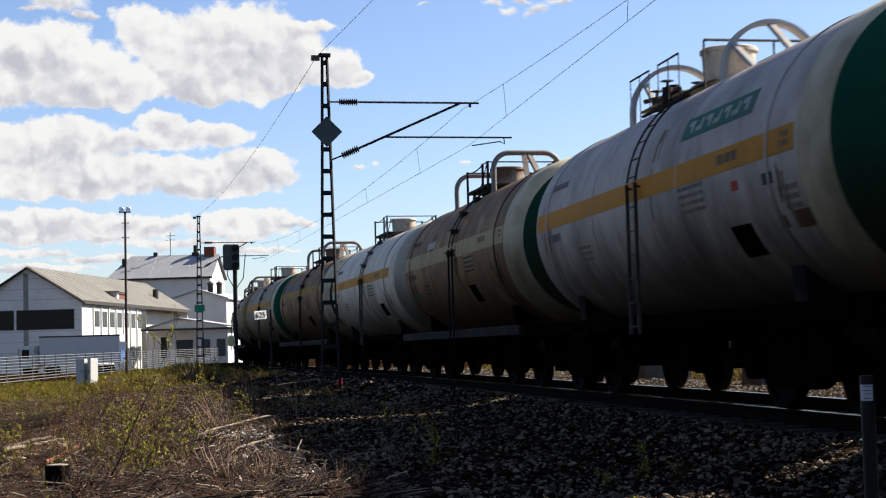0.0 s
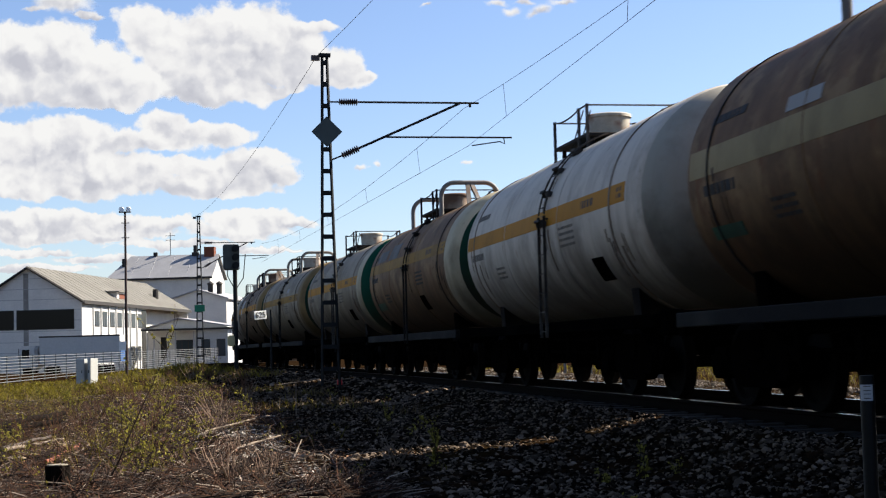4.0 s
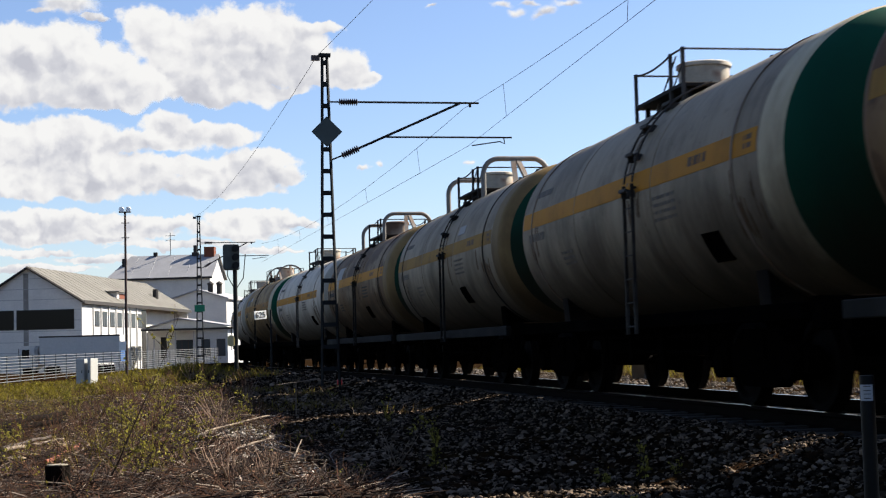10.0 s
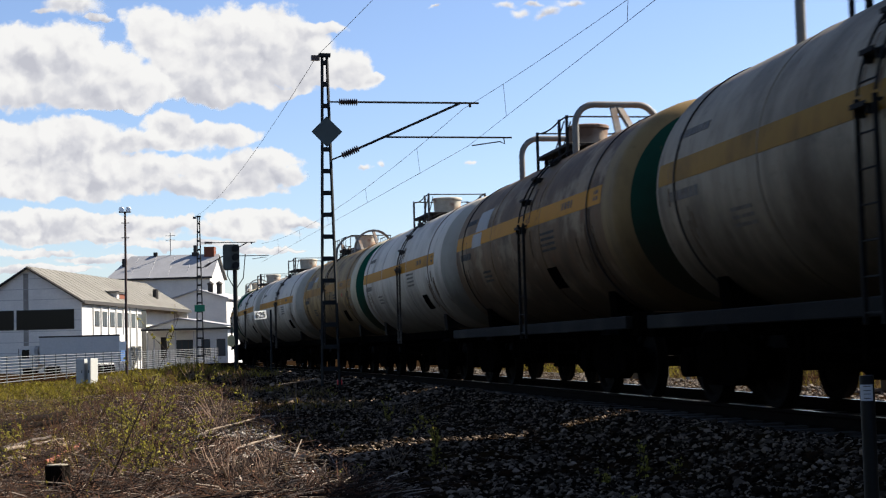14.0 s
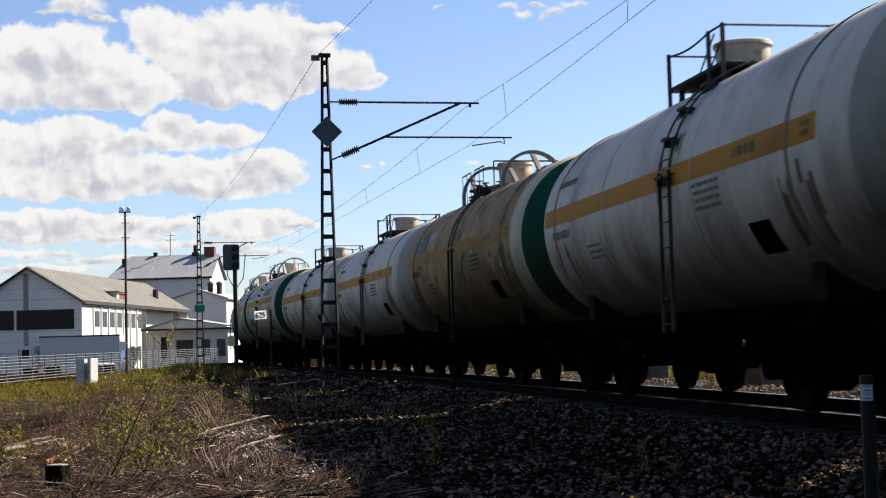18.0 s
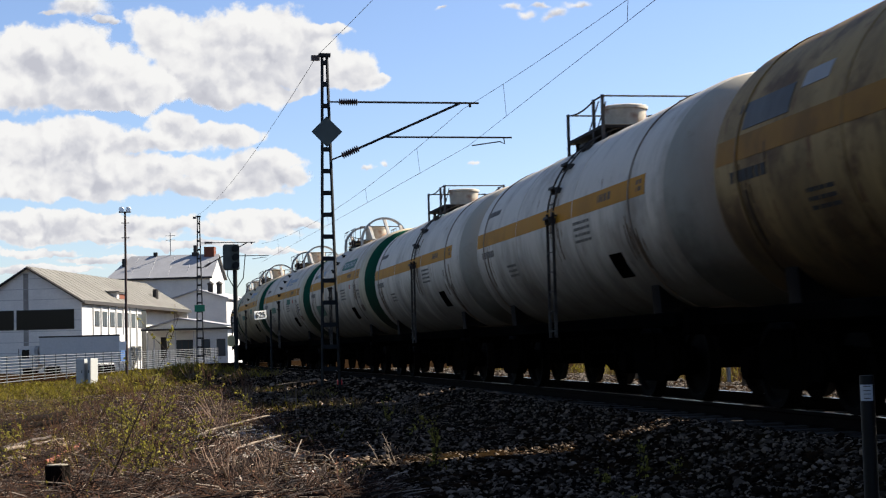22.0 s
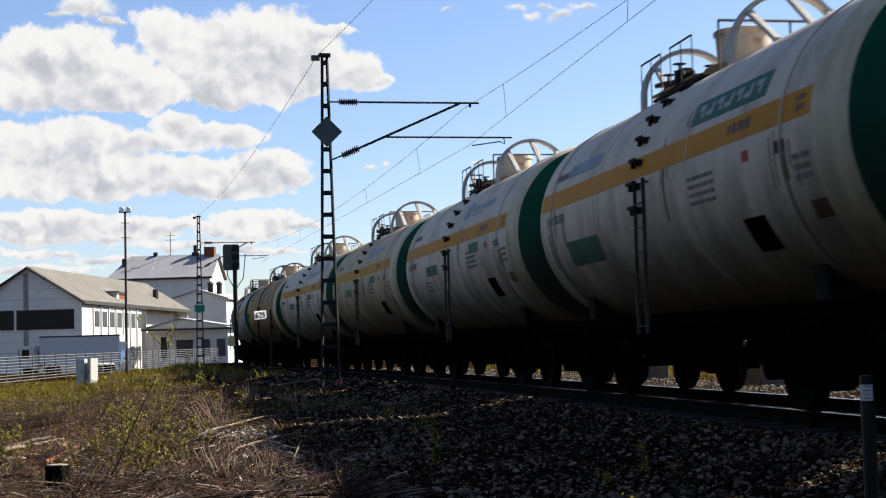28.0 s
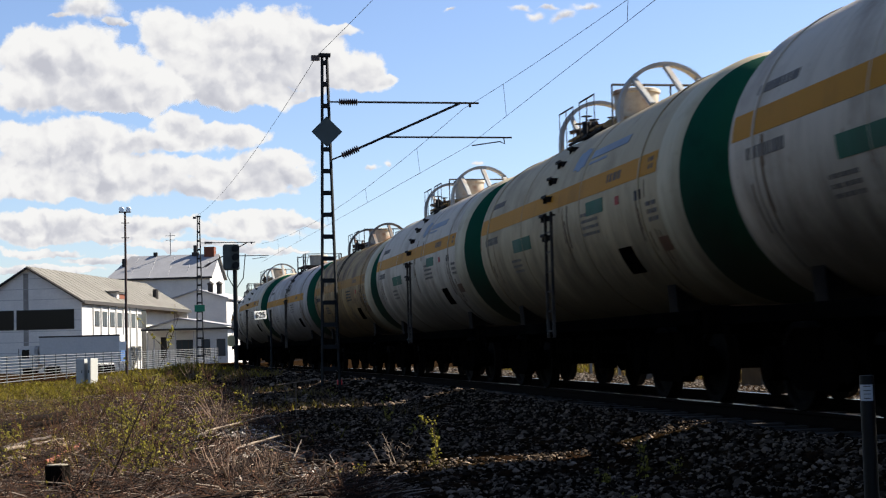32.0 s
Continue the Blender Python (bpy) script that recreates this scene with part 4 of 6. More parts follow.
MAST_S, MAST2_S = 35.2, 88.5
CONTACT_Z, CARRIER_Z = 5.60, 6.50
# offset, height and sag of the near wire ends, fitted to the camera's view
NEAR_C, NEAR_M, NEAR_E = (-0.497, 5.514), (-0.159, 6.056, 0.616), (-0.262, 6.898, 0.515)
t1, dz1 = mast(MAST_S, -3.41, 7.75, "dark steel batten mast carrying the overhead wires")
cantilever(t1, dz1, 3.75, 6.64, CONTACT_Z, 5.25, 5.80)
dm = bmesh.new()
box(dm, -0.26, 0.26, -0.006, 0.006, -0.26, 0.26, pose(0.01, -0.09, 5.91 - dz1, 0, 45, 0))
part("diamond_sign", dm, mat("sign_back", (0.05, 0.066, 0.066), 0.6, 0.0, 0.15, 3, 30, 0.05), t1, "dark diamond-shaped sign")
t2, dz2 = mast(MAST2_S, -3.4, 8.75, "distant steel batten mast beside the line")
cantilever(t2, dz2, 3.3, 7.2, 6.2, 5.7, 6.4)
part("green_sign", bevel(box(bmesh.new(), -0.3, 0.3, -0.09, -0.07, 2.95 - dz2 + 0.2, 3.35 - dz2 + 0.2), 0.005), mat("sign_enamel", (0.02, 0.2, 0.1), 0.4, 0, 0.1, 3, 30, 0.0), t2, "small green sign")


def wire(name, pts, r, label):
    ob = part(name, tube(bmesh.new(), pts, r, 5), WIRE)
    return tagged(ob, label, "wire")


def between(a, b, dip, n):
    """A wire hung between two points."""
    return [a + (b - a) * u - Vector((0, 0, dip * 4 * u * (1 - u))) for u in np.linspace(0, 1, n)]


NEXT_S = -18.0
C1, C2, C3 = along(MAST_S, 0.043, 5.587), along(NEXT_S, NEAR_C[0], NEAR_C[1]), along(MAST2_S, 0.25, 6.0)
M1, M2, M3 = along(MAST_S, -0.042, 6.501), along(NEXT_S, NEAR_M[0], NEAR_M[1]), along(MAST2_S, 0.25, 7.1)
E1, E2, E3 = along(MAST_S, -3.593, 7.742), along(NEXT_S, NEAR_E[0], NEAR_E[1]), along(MAST2_S, -3.6, 8.75)
for nm, a, b, dip, r, lab in (("contact_wire", C1, C2, 0.0, 0.005, "thin dark contact wire above the track"), ("contact_wire", C1, C3, 0.0, 0.006, "thin dark contact wire above the track"),
                              ("carrying_wire", M1, M2, NEAR_M[2], 0.005, "thin dark carrying wire above the track"), ("carrying_wire", M1, M3, 0.6, 0.006, "thin dark carrying wire above the track"),
                              ("earth_wire", E1, E2, NEAR_E[2], 0.005, "thin earth wire hung from the mast head"), ("earth_wire", E1, E3, 0.55, 0.006, "thin earth wire hung from the mast head")):
    wire(nm, between(a, b, dip, 30), r, lab)
for far, us in ((False, (0.088, 0.26, 0.45, 0.7)), (True, (0.11, 0.28, 0.46, 0.64, 0.82))):
    c2, m2, dip = (C3, M3, 0.6) if far else (C2, M2, NEAR_M[2])
    for u in us:
        wire("dropper", [C1 + (c2 - C1) * u, M1 + (m2 - M1) * u - Vector((0, 0, dip * 4 * u * (1 - u)))], 0.005, "thin dropper between the overhead wires")


def signal():
    m = on_line(62.5, -3.09, 0)
    g = float(ground_z(m.translation.x, m.translation.y)) - m.translation.z
    t = thing("signal_post", Matrix.Translation((0, 0, g)) @ m, "three-light railway signal on a dark post", "railway signal")
    z = 5.2 - g
    part("post", rod(bmesh.new(), (0, 0, 0), (0, 0, z - 1.0), 0.09, 12), MAST, t)
    hd = part("signal_head", bevel(box(bmesh.new(), -0.48, 0.18, -0.16, 0.16, z - 1.06, z), 0.04, 2), mat("signal_black", (0.075, 0.08, 0.07), 0.6, 0, 0.2, 4, 30, 0.05), t, "dark grey signal head")
    for k in range(3):
        zz = z - 0.18 - k * 0.35
        part("hood", lathe(bmesh.new(), [(0.13, -0.36), (0.14, -0.36), (0.14, -0.14), (0.10, -0.14)], 20, "y", (0.0, 0, zz)), MAST, hd)
        part("lens", lathe(bmesh.new(), [(0.01, -0.175), (0.11, -0.165), (0.11, -0.15)], 20, "y", (0.0, 0, zz)), mat("lens_glass", (0.03, 0.035, 0.035), 0.15, 0, 0.1, 4, 30, 0.0), hd, "unlit dark lens")
    part("telephone_box", bevel(box(bmesh.new(), -0.36, -0.06, -0.14, 0.12, 1.05, 1.5), 0.05, 2), mat("cream_plastic", (0.60, 0.50, 0.26), 0.6, 0, 0.1, 3, 30, 0.02), t, "cream telephone box")
    part("bracket", tube(bmesh.new(), [(0, 0, z - 1.9), (0.35, 0.1, z - 1.4), (0.45, 0.1, z - 0.4)], 0.02, 6), MAST, t)
    part("bracket", tube(bmesh.new(), [(0, 0, z - 1.9), (-0.3, 0.1, z - 1.3), (-0.3, 0.1, z - 0.9)], 0.02, 6), MAST, t)



signal()


def flood_pole():
    x, y = -4.1, 76.0
    g = float(ground_z(x, y))
    t = thing("floodlight_pole", pose(x, y, g), "tall slim floodlight pole with lamps on top", "floodlight")
    h = 8.0 - g
    part("pole", rod(bmesh.new(), (0, 0, 0), (0, 0, h), 0.075, 12, 0.05), mat("pole_steel", (0.05, 0.032, 0.027), 0.6, 0.3, 0.25, 2, 30, 0.1), t)
    part("notice_plate", box(bmesh.new(), -0.36, -0.02, -0.1, -0.08, 1.35, 1.8), mat("board_white", (0.78, 0.77, 0.72), 0.5, 0, 0.06, 3, 30, 0.02), t, "white notice plate")
    part("crossarm", rod(bmesh.new(), (-0.3, 0, h), (0.3, 0, h), 0.035), GALV, t)
    for sx in (-1, 1):
        part("lamp", lathe(bmesh.new(), [(0.02, 0.12), (0.09, 0.1), (0.135, -0.1), (0.12, -0.12), (0.02, -0.12)], 16, "y", (sx * 0.17, 0, h + 0.13)), mat("lamp_reflector", (0.75, 0.76, 0.78), 0.3, 0.3, 0.1, 4, 30, 0.0), t, "round silvery floodlight")
    for z in (h - 0.55, h - 1.3):
        part("arm", rod(bmesh.new(), (-0.2, 0, z), (0.2, 0, z), 0.02), GALV, t)


flood_pole()


def km_board():
    x, y = 1.82, 50.0
    g = float(ground_z(x, y))
    t = thing("distance_board", pose(x, y, g, 0, 0, 30), "white distance board with black figures on a post", "sign")
    part("post", rod(bmesh.new(), (0.26, 0, 0), (0.26, 0, 2.2 - g), 0.035), MAST, t)
    z = 2.02 - g
    bd = part("board", bevel(box(bmesh.new(), -0.25, 0.22, -0.02, 0.0, z - 0.14, z + 0.14, pose(0, 0, 0, 0, -4, 0)), 0.006), mat("board_white", (0.78, 0.77, 0.72), 0.5, 0, 0.06, 3, 30, 0.02), t, "white board")
    cu = bpy.data.curves.new("figures", "FONT")
    cu.body, cu.size, cu.extrude, cu.align_x, cu.align_y = "625", 0.27, 0.003, "CENTER", "CENTER"
    ob = new("figures_curve", cu)
    bpy.context.view_layer.update()
    me = bpy.data.meshes.new_from_object(ob.evaluated_get(bpy.context.evaluated_depsgraph_get()))
    bpy.data.objects.remove(ob)
    me.materials.clear()
    me.materials.append(mat("figure_black", (0.02, 0.02, 0.02), 0.6, 0, 0.1, 3, 30, 0))
    fg = new("figures", me)
    fg.parent = bd
    fg.matrix_basis = pose(0, 0, 0, 0, -4, 0) @ pose(-0.015, -0.026, z, 90, 0, 0)


km_board()


def marker_post():
    x, y = 3.62, 7.85
    g = float(ground_z(x, y))
    t = thing("marker_post", pose(x, y, g), "grey marker post with a small white label", "post")
    h = 0.55 - g
    part("pipe", rod(bmesh.new(), (0, 0, 0), (0, 0, h), 0.041, 20), mat("post_plastic", (0.010, 0.010, 0.010), 0.5, 0, 0.15, 4, 40, 0.05), t)
    bm = bmesh.new()
    R = 0.0425
    lab = [[bm.verts.new((R * math.sin(a), -R * math.cos(a), z)) for a in np.linspace(-1.5, 0.35, 9)] for z in (h - 0.14, h - 0.05)]
    for k in range(8):
        bm.faces.new((lab[0][k], lab[0][k + 1], lab[1][k + 1], lab[1][k]))
    lb = part("label", bm, mat("label_white", (0.55, 0.55, 0.55), 0.5, 0, 0.05, 4, 40, 0), t, "white label with dark marks")
    for zz in (h - 0.085, h - 0.128):
        bm = bmesh.new()
        for z0, z1 in ((zz, zz + 0.004), (zz + 0.024, zz + 0.028)):
            p = [[bm.verts.new((0.0432 * math.sin(a), -0.0432 * math.cos(a), z)) for a in np.linspace(-0.9, 0.0, 5)] for z in (z0, z1)]
            for k in range(4):
                bm.faces.new((p[0][k], p[0][k + 1], p[1][k + 1], p[1][k]))
        part("mark", bm, INK, lb)


marker_post()

# ---- buildings beyond the yard ----
# sunlit walls take the white, shaded walls mostly the grey: light put in colour
WALL_WHITE = mat("white_cladding", (0.43, 0.42, 0.40), 0.75, 0, 0.06, 0.5, 6, 0.1, second=(0.40, 0.385, 0.35), amount=0.30)
WALL_GREY_SHADED = mat("grey_shaded_render", (0.60, 0.56, 0.505), 0.85, 0, 0.08, 0.4, 6, 0.15, second=(0.50, 0.465, 0.42), amount=0.38)
ROOF_GREY = mat("fibre_cement_roof", (0.125, 0.117, 0.10), 0.85, 0, 0.12, 0.5, 5, 0.2, second=(0.11, 0.10, 0.085), amount=0.42)
ROOF_PALE = mat("pale_sheet_roof", (0.27, 0.265, 0.265), 0.6, 0, 0.08, 0.3, 4, 0.1)
GLASS = mat("dark_glass", (0.004, 0.004, 0.005), 0.15, 0, 0.1, 0.5, 5, 0, spec=0.12)
GLASS_LIGHT = mat("sky_glass", (0.025, 0.035, 0.045), 0.15, 0, 0.1, 0.5, 5, 0, spec=0.12)
TRIM = mat("dark_trim", (0.03, 0.026, 0.023), 0.7, 0, 0.15, 1, 8, 0)
BRICK = mat("brick_red", (0.14, 0.045, 0.025), 0.9, 0, 0.2, 1, 8, 0.2)
GRID_TURN = -13.74
WALL_SEAM = mat("wall_seam", (0.33, 0.32, 0.30), 0.9, 0, 0.1, 1, 8, 0)


def house(label, x, y, wide, long, eave, ridge, wall_mat, roof_mat, over=0.4, base=-1.0, ridge_at=0.5, front=999):
    """Gable to the front, its near right corner at the origin, body to -x and +y."""
    t = thing("building", pose(x, y, base, 0, 0, GRID_TURN), label, "building")
    e, r = eave - base, ridge - base
    rx = -wide * ridge_at
    th = 0.3
    for yy in (0, long - th):
        bm = bmesh.new()
        out = [(-wide, 0), (0, 0), (0, e), (rx, r), (-wide, e)]
        a = [bm.verts.new((px, yy, pz)) for px, pz in out]
        b = [bm.verts.new((px, yy + th, pz)) for px, pz in out]
        bm.faces.new(a)
        bm.faces.new(b[::-1])
        for i in range(5):
            bm.faces.new((a[i], b[i], b[(i + 1) % 5], a[(i + 1) % 5]))
        part("gable_wall", bm, wall_mat, t)
    part("side_wall", box(bmesh.new(), -th, 0, th, min(front, long) - th, 0, e), WALL_WHITE, t)
    if front < long:
        part("return_wall", box(bmesh.new(), -1.6, -th, front - 2 * th, front - th, 0, e), WALL_GREY_SHADED, t)
        part("side_wall", box(bmesh.new(), -1.6 - th, -1.6, front - th, long - th, 0, e + 0.4), WALL_GREY_SHADED, t)
    part("side_wall", box(bmesh.new(), -wide, -wide + th, th, long - th, 0, e), wall_mat, t)
    for x0, x1 in ((over, rx), (-wide - over, rx)):
        edge_x = 0 if x0 > rx else -wide
        slope = (r - e) / abs(rx - edge_x)
        z0 = e - slope * over
        bm = bmesh.new()
        v = [(x0, -over, z0), (x1, -over, r), (x1, long + over, r), (x0, long + over, z0)]
        lo = [bm.verts.new((px, py, pz + 0.02)) for px, py, pz in v]
        hi = [bm.verts.new((px, py, pz + 0.22)) for px, py, pz in v]
        bm.faces.new(lo)
        bm.faces.new(hi[::-1])
        for i in range(4):
            bm.faces.new((lo[i], hi[i], hi[(i + 1) % 4], lo[(i + 1) % 4]))
        part("roof", bm, roof_mat, t)
    return t, e, r


def window_in(t, x0, x1, y0, y1, z0, z1, glass, face, bars=1):
    """A framed window proud of its wall. face: 'front' (towards -y) or 'side' (towards +x)."""
    if face == "front":
        fr = part("window", box(bmesh.new(), x0, x1, y0 - 0.05, y0 + 0.02, z0, z1), TRIM, t)
        n = bars
        for k in range(n):
            a, b = x0 + (x1 - x0) * k / n + 0.06, x0 + (x1 - x0) * (k + 1) / n - 0.06
            part("pane", box(bmesh.new(), a, b, y0 - 0.065, y0 - 0.052, z0 + 0.07, z1 - 0.07), glass, fr)
    else:
        fr = part("window", box(bmesh.new(), x0 - 0.02, x0 + 0.05, y0, y1, z0, z1), TRIM, t)
        n = bars
        for k in range(n):
            a, b = y0 + (y1 - y0) * k / n + 0.08, y0 + (y1 - y0) * (k + 1) / n - 0.08
            part("pane", box(bmesh.new(), x0 + 0.052, x0 + 0.065, a, b, z0 + 0.08, z1 - 0.08), glass, fr)
    return fr


def factory():
    t, e, r = house("long white two-storey works building with a shaded gable", -14.16, 172.0, 12.4, 47.0, 7.15, 11.0, WALL_GREY_SHADED, ROOF_GREY, front=26.0)
    window_in(t, -7.6, -0.9, 0, 0, 5.0, 7.25, GLASS, "front", 1)
    window_in(t, -12.2, -7.9, 0, 0, 5.0, 7.25, GLASS, "front", 2)
    for k in range(7):
        y = 4.6 + k * 2.9
        window_in(t, 0, 0, y - 0.1, y + 1.6, 5.3, 7.1, GLASS_LIGHT, "side", 2)
        part("pilaster", box(bmesh.new(), 0.0, 0.14, y - 0.85, y - 0.6, 0, 8.05), WALL_WHITE, t)
    for y in (7.5, 10.4, 19.0, 21.6):
        window_in(t, 0, 0, y, y + 1.5, 1.2, 3.0, GLASS_LIGHT, "side", 2)
    window_in(t, 0, 0, 23.5, 25.5, 0.0, 7.6, GLASS, "side", 2)
    part("fascia", box(bmesh.new(), 0.40, 0.46, -0.4, 47.4, e - 0.35, e + 0.05), TRIM, t)
    for sx, x0 in ((1, 0.4), (-1, -12.8)):
        a, b = Vector((x0, -0.43, e - 0.2)), Vector((-6.2, -0.43, r + 0.05))
        part("barge_board", tube(bmesh.new(), [a, b], 0.14, 4), TRIM, t)
    d = part("dormer", box(bmesh.new(), -3.4, -0.9, 16.0, 19.5, 7.8, 9.7), WALL_GREY_SHADED, t)
    part("shutter", box(bmesh.new(), -0.9, -0.84, 17.0, 19.2, 8.3, 9.5), BRICK, d)
    part("dormer_roof", box(bmesh.new(), -4.2, -0.5, 15.6, 19.9, 9.7, 9.85), ROOF_GREY, d)
    part("vent", rod(bmesh.new(), (-4.6, 14, 9.4), (-4.6, 14, 10.6), 0.35, 12), GALV, t)
    part("vent", rod(bmesh.new(), (-2.2, 38, 8.6), (-2.2, 38, 10.9), 0.4, 12), TRIM, t)
    for z in np.arange(1.2, 11.0, 1.2):
        half = 6.2 * min(1.0, (12.0 - z) / (12.0 - 8.15)) - 0.05
        part("joint", box(bmesh.new(), -6.2 - half, -6.2 + half, -0.012, 0.0, z - 0.03, z + 0.03), WALL_SEAM, t)
    for k in range(24):
        y = 0.2 + k * 2.0
        a, b = Vector((0.38, y, e + 0.16)), Vector((-6.2, y, r + 0.24))
        part("roof_rib", tube(bmesh.new(), [a, b], 0.018, 4), ROOF_GREY, t)
    part("wall_stain", box(bmesh.new(), -6.8, -6.2, -0.006, -0.002, 0.2, 11.4), mat("stained_render", (0.22, 0.20, 0.175), 0.9, 0, 0.2, 0.6, 6, 0.1), t, "dirty streak down the gable")


factory()


def tall_house():
    """Eaves to the front; ridge along local x."""
    t = thing("building", pose(0.3, 270.0, -1.0, 0, 0, GRID_TURN), "tall white house with a pale metal roof and chimneys", "building")
    W, D, e, r = 18.6, 11.0, 15.8, 19.9
    th = 0.3
    part("front_wall", box(bmesh.new(), -W, 0, 0, th, 0, e), WALL_GREY_SHADED, t)
    part("back_wall", box(bmesh.new(), -W, 0, D - th, D, 0, e), WALL_GREY_SHADED, t)
    for x in (-th, -W):
        bm = bmesh.new()
        out = [(th, 0), (D - th, 0), (D - th, e), (D / 2, r - 0.1 if x > -1 else e + 0.01), (th, e)]
        a = [bm.verts.new((x, py, pz)) for py, pz in out]
        b = [bm.verts.new((x + th, py, pz)) for py, pz in out]
        bm.faces.new(a)
        bm.faces.new(b[::-1])
        for i in range(5):
            bm.faces.new((a[i], b[i], b[(i + 1) % 5], a[(i + 1) % 5]))
        part("gable_wall", bm, WALL_WHITE, t)
    for y0 in (-0.5, D + 0.5):
        bm = bmesh.new()
        hip = 2.5
        v = [(-W - 0.5, y0, e - 0.3), (0.5, y0, e - 0.3), (0.5, D / 2, r), (-W + hip, D / 2, r)]
        lo = [bm.verts.new(p) for p in v]
        hi = [bm.verts.new((p[0], p[1], p[2] + 0.2)) for p in v]
        bm.faces.new(lo)
        bm.faces.new(hi[::-1])
        for i in range(4):
            bm.faces.new((lo[i], hi[i], hi[(i + 1) % 4], lo[(i + 1) % 4]))
        part("roof", bm, ROOF_PALE, t)
    part("eaves_board", box(bmesh.new(), -W - 0.5, 0.5, -0.56, -0.5, e - 0.45, e - 0.1), TRIM, t)
    for k in range(5):
        x = -W + 4.0 + k * 3.4
        part("roof_seam", tube(bmesh.new(), [(x, -0.45, e - 0.05), (x, D / 2, r + 0.2)], 0.02, 4), ROOF_PALE, t)
    for x, y, w, h0, h1, m2 in ((-1.3, D / 2, 0.95, r - 0.8, r + 1.5, BRICK), (-4.0, D / 2, 0.6, r - 0.5, r + 0.6, TRIM), (-16.6, 3.0, 0.4, r - 2.5, r - 0.4, TRIM), (-11.5, D / 2, 0.35, r - 0.5, r + 0.8, TRIM)):
        c = part("chimney", bevel(box(bmesh.new(), x - w, x + w, y - w * 0.8, y + w * 0.8, h0, h1), 0.05), m2, t)
    part("flue", rod(bmesh.new(), (-4.0, D / 2, r + 0.6), (-4.0, D / 2, r + 1.9), 0.4, 12), TRIM, t)
    part("antenna", tube(bmesh.new(), [(-8.7, D / 2, r - 0.5), (-8.7, D / 2, r + 4.4)], 0.07, 6), GALV, t)
    for z in (3.0, 3.8):
        part("antenna_rod", rod(bmesh.new(), (-9.6, D / 2, r + z), (-7.8, D / 2, r + z), 0.05, 6), GALV, t)
    window_in(t, 0, 0, 7.4, 8.6, 10.6, 12.0, GLASS, "side", 1)
    part("hood", box(bmesh.new(), 0.0, 0.8, 7.2, 8.8, 12.2, 12.4), TRIM, t)


tall_house()


def grey_shed():
    t, e, r = house("grey gabled annex with a low metal roof", 2.7, 233.0, 9.0, 22.0, 9.3, 10.7, WALL_GREY_SHADED, ROOF_PALE)
    for x in (-3.2, -1.8):
        c = part("cowl", rod(bmesh.new(), (x, 3, r - 0.5), (x, 3, r + 1.0), 0.42, 12), TRIM, t)
        part("cowl_cap", lathe(bmesh.new(), [(0.02, r + 1.5), (0.5, r + 1.2), (0.6, r + 1.0), (0.4, r + 0.95)], 14, "z", (x, 3, 0)), TRIM, c)


grey_shed()


def shelter():
    t = thing("gatehouse", pose(0.6, 184.0, -1.0, 0, 0, GRID_TURN), "low white gatehouse with a wide roof on posts", "building")
    part("wall", box(bmesh.new(), -2.4, 1.6, 0.3, 8.0, 0, 4.9), WALL_WHITE, t)
    part("back_wall", box(bmesh.new(), -8.9, -2.4, 2.2, 2.5, 0, 4.9), WALL_GREY_SHADED, t)
    window_in(t, -7.3, -6.3, 2.2, 2.2, 1.4, 4.0, GLASS, "front", 1)
    window_in(t, -5.4, -3.0, 2.2, 2.2, 1.4, 3.6, GLASS_LIGHT, "front", 3)
    part("parapet", box(bmesh.new(), -8.4, -2.4, 1.2, 1.35, 0, 1.0), WALL_GREY_SHADED, t)
    for x in (-8.4, -7.6, -5.9, -4.9, -2.6):
        part("post", box(bmesh.new(), x - 0.08, x + 0.08, 0.1, 0.26, 0, 4.6), WALL_WHITE, t)
    for x0, x1, z0, z1 in ((-9.0, -4.3, 4.9, 6.15), (2.4, -4.3, 5.0, 6.15)):
        bm = bmesh.new()
        v = [(x0, -0.6, z0), (x1, -0.6, z1), (x1, 8.6, z1), (x0, 8.6, z0)]
        lo = [bm.verts.new(p) for p in v]
        hi = [bm.verts.new((p[0], p[1], p[2] + 0.15)) for p in v]
        bm.faces.new(lo)
        bm.faces.new(hi[::-1])
        for i in range(4):
            bm.faces.new((lo[i], hi[i], hi[(i + 1) % 4], lo[(i + 1) % 4]))
        part("roof", bm, ROOF_PALE, t)
    bm = bmesh.new()
    a = [bm.verts.new(p) for p in ((-8.8, -0.2, 4.85), (2.2, -0.2, 4.95), (-4.3, -0.2, 6.1))]
    b = [bm.verts.new(p) for p in ((-8.8, -0.05, 4.85), (2.2, -0.05, 4.95), (-4.3, -0.05, 6.1))]
    bm.faces.new(a)
    bm.faces.new(b[::-1])
    for i in range(3):
        bm.faces.new((a[i], b[i], b[(i + 1) % 3], a[(i + 1) % 3]))
    part("pediment", bm, WALL_GREY_SHADED, t)
    part("eaves_board", box(bmesh.new(), -9.0, 2.4, -0.64, -0.6, 4.75, 4.98), TRIM, t)
    for x in (-1.7, 0.2):
        window_in(t, x, x + 1.1, 0.3, 0.3, 1.5, 3.6, GLASS_LIGHT, "front", 1)


shelter()


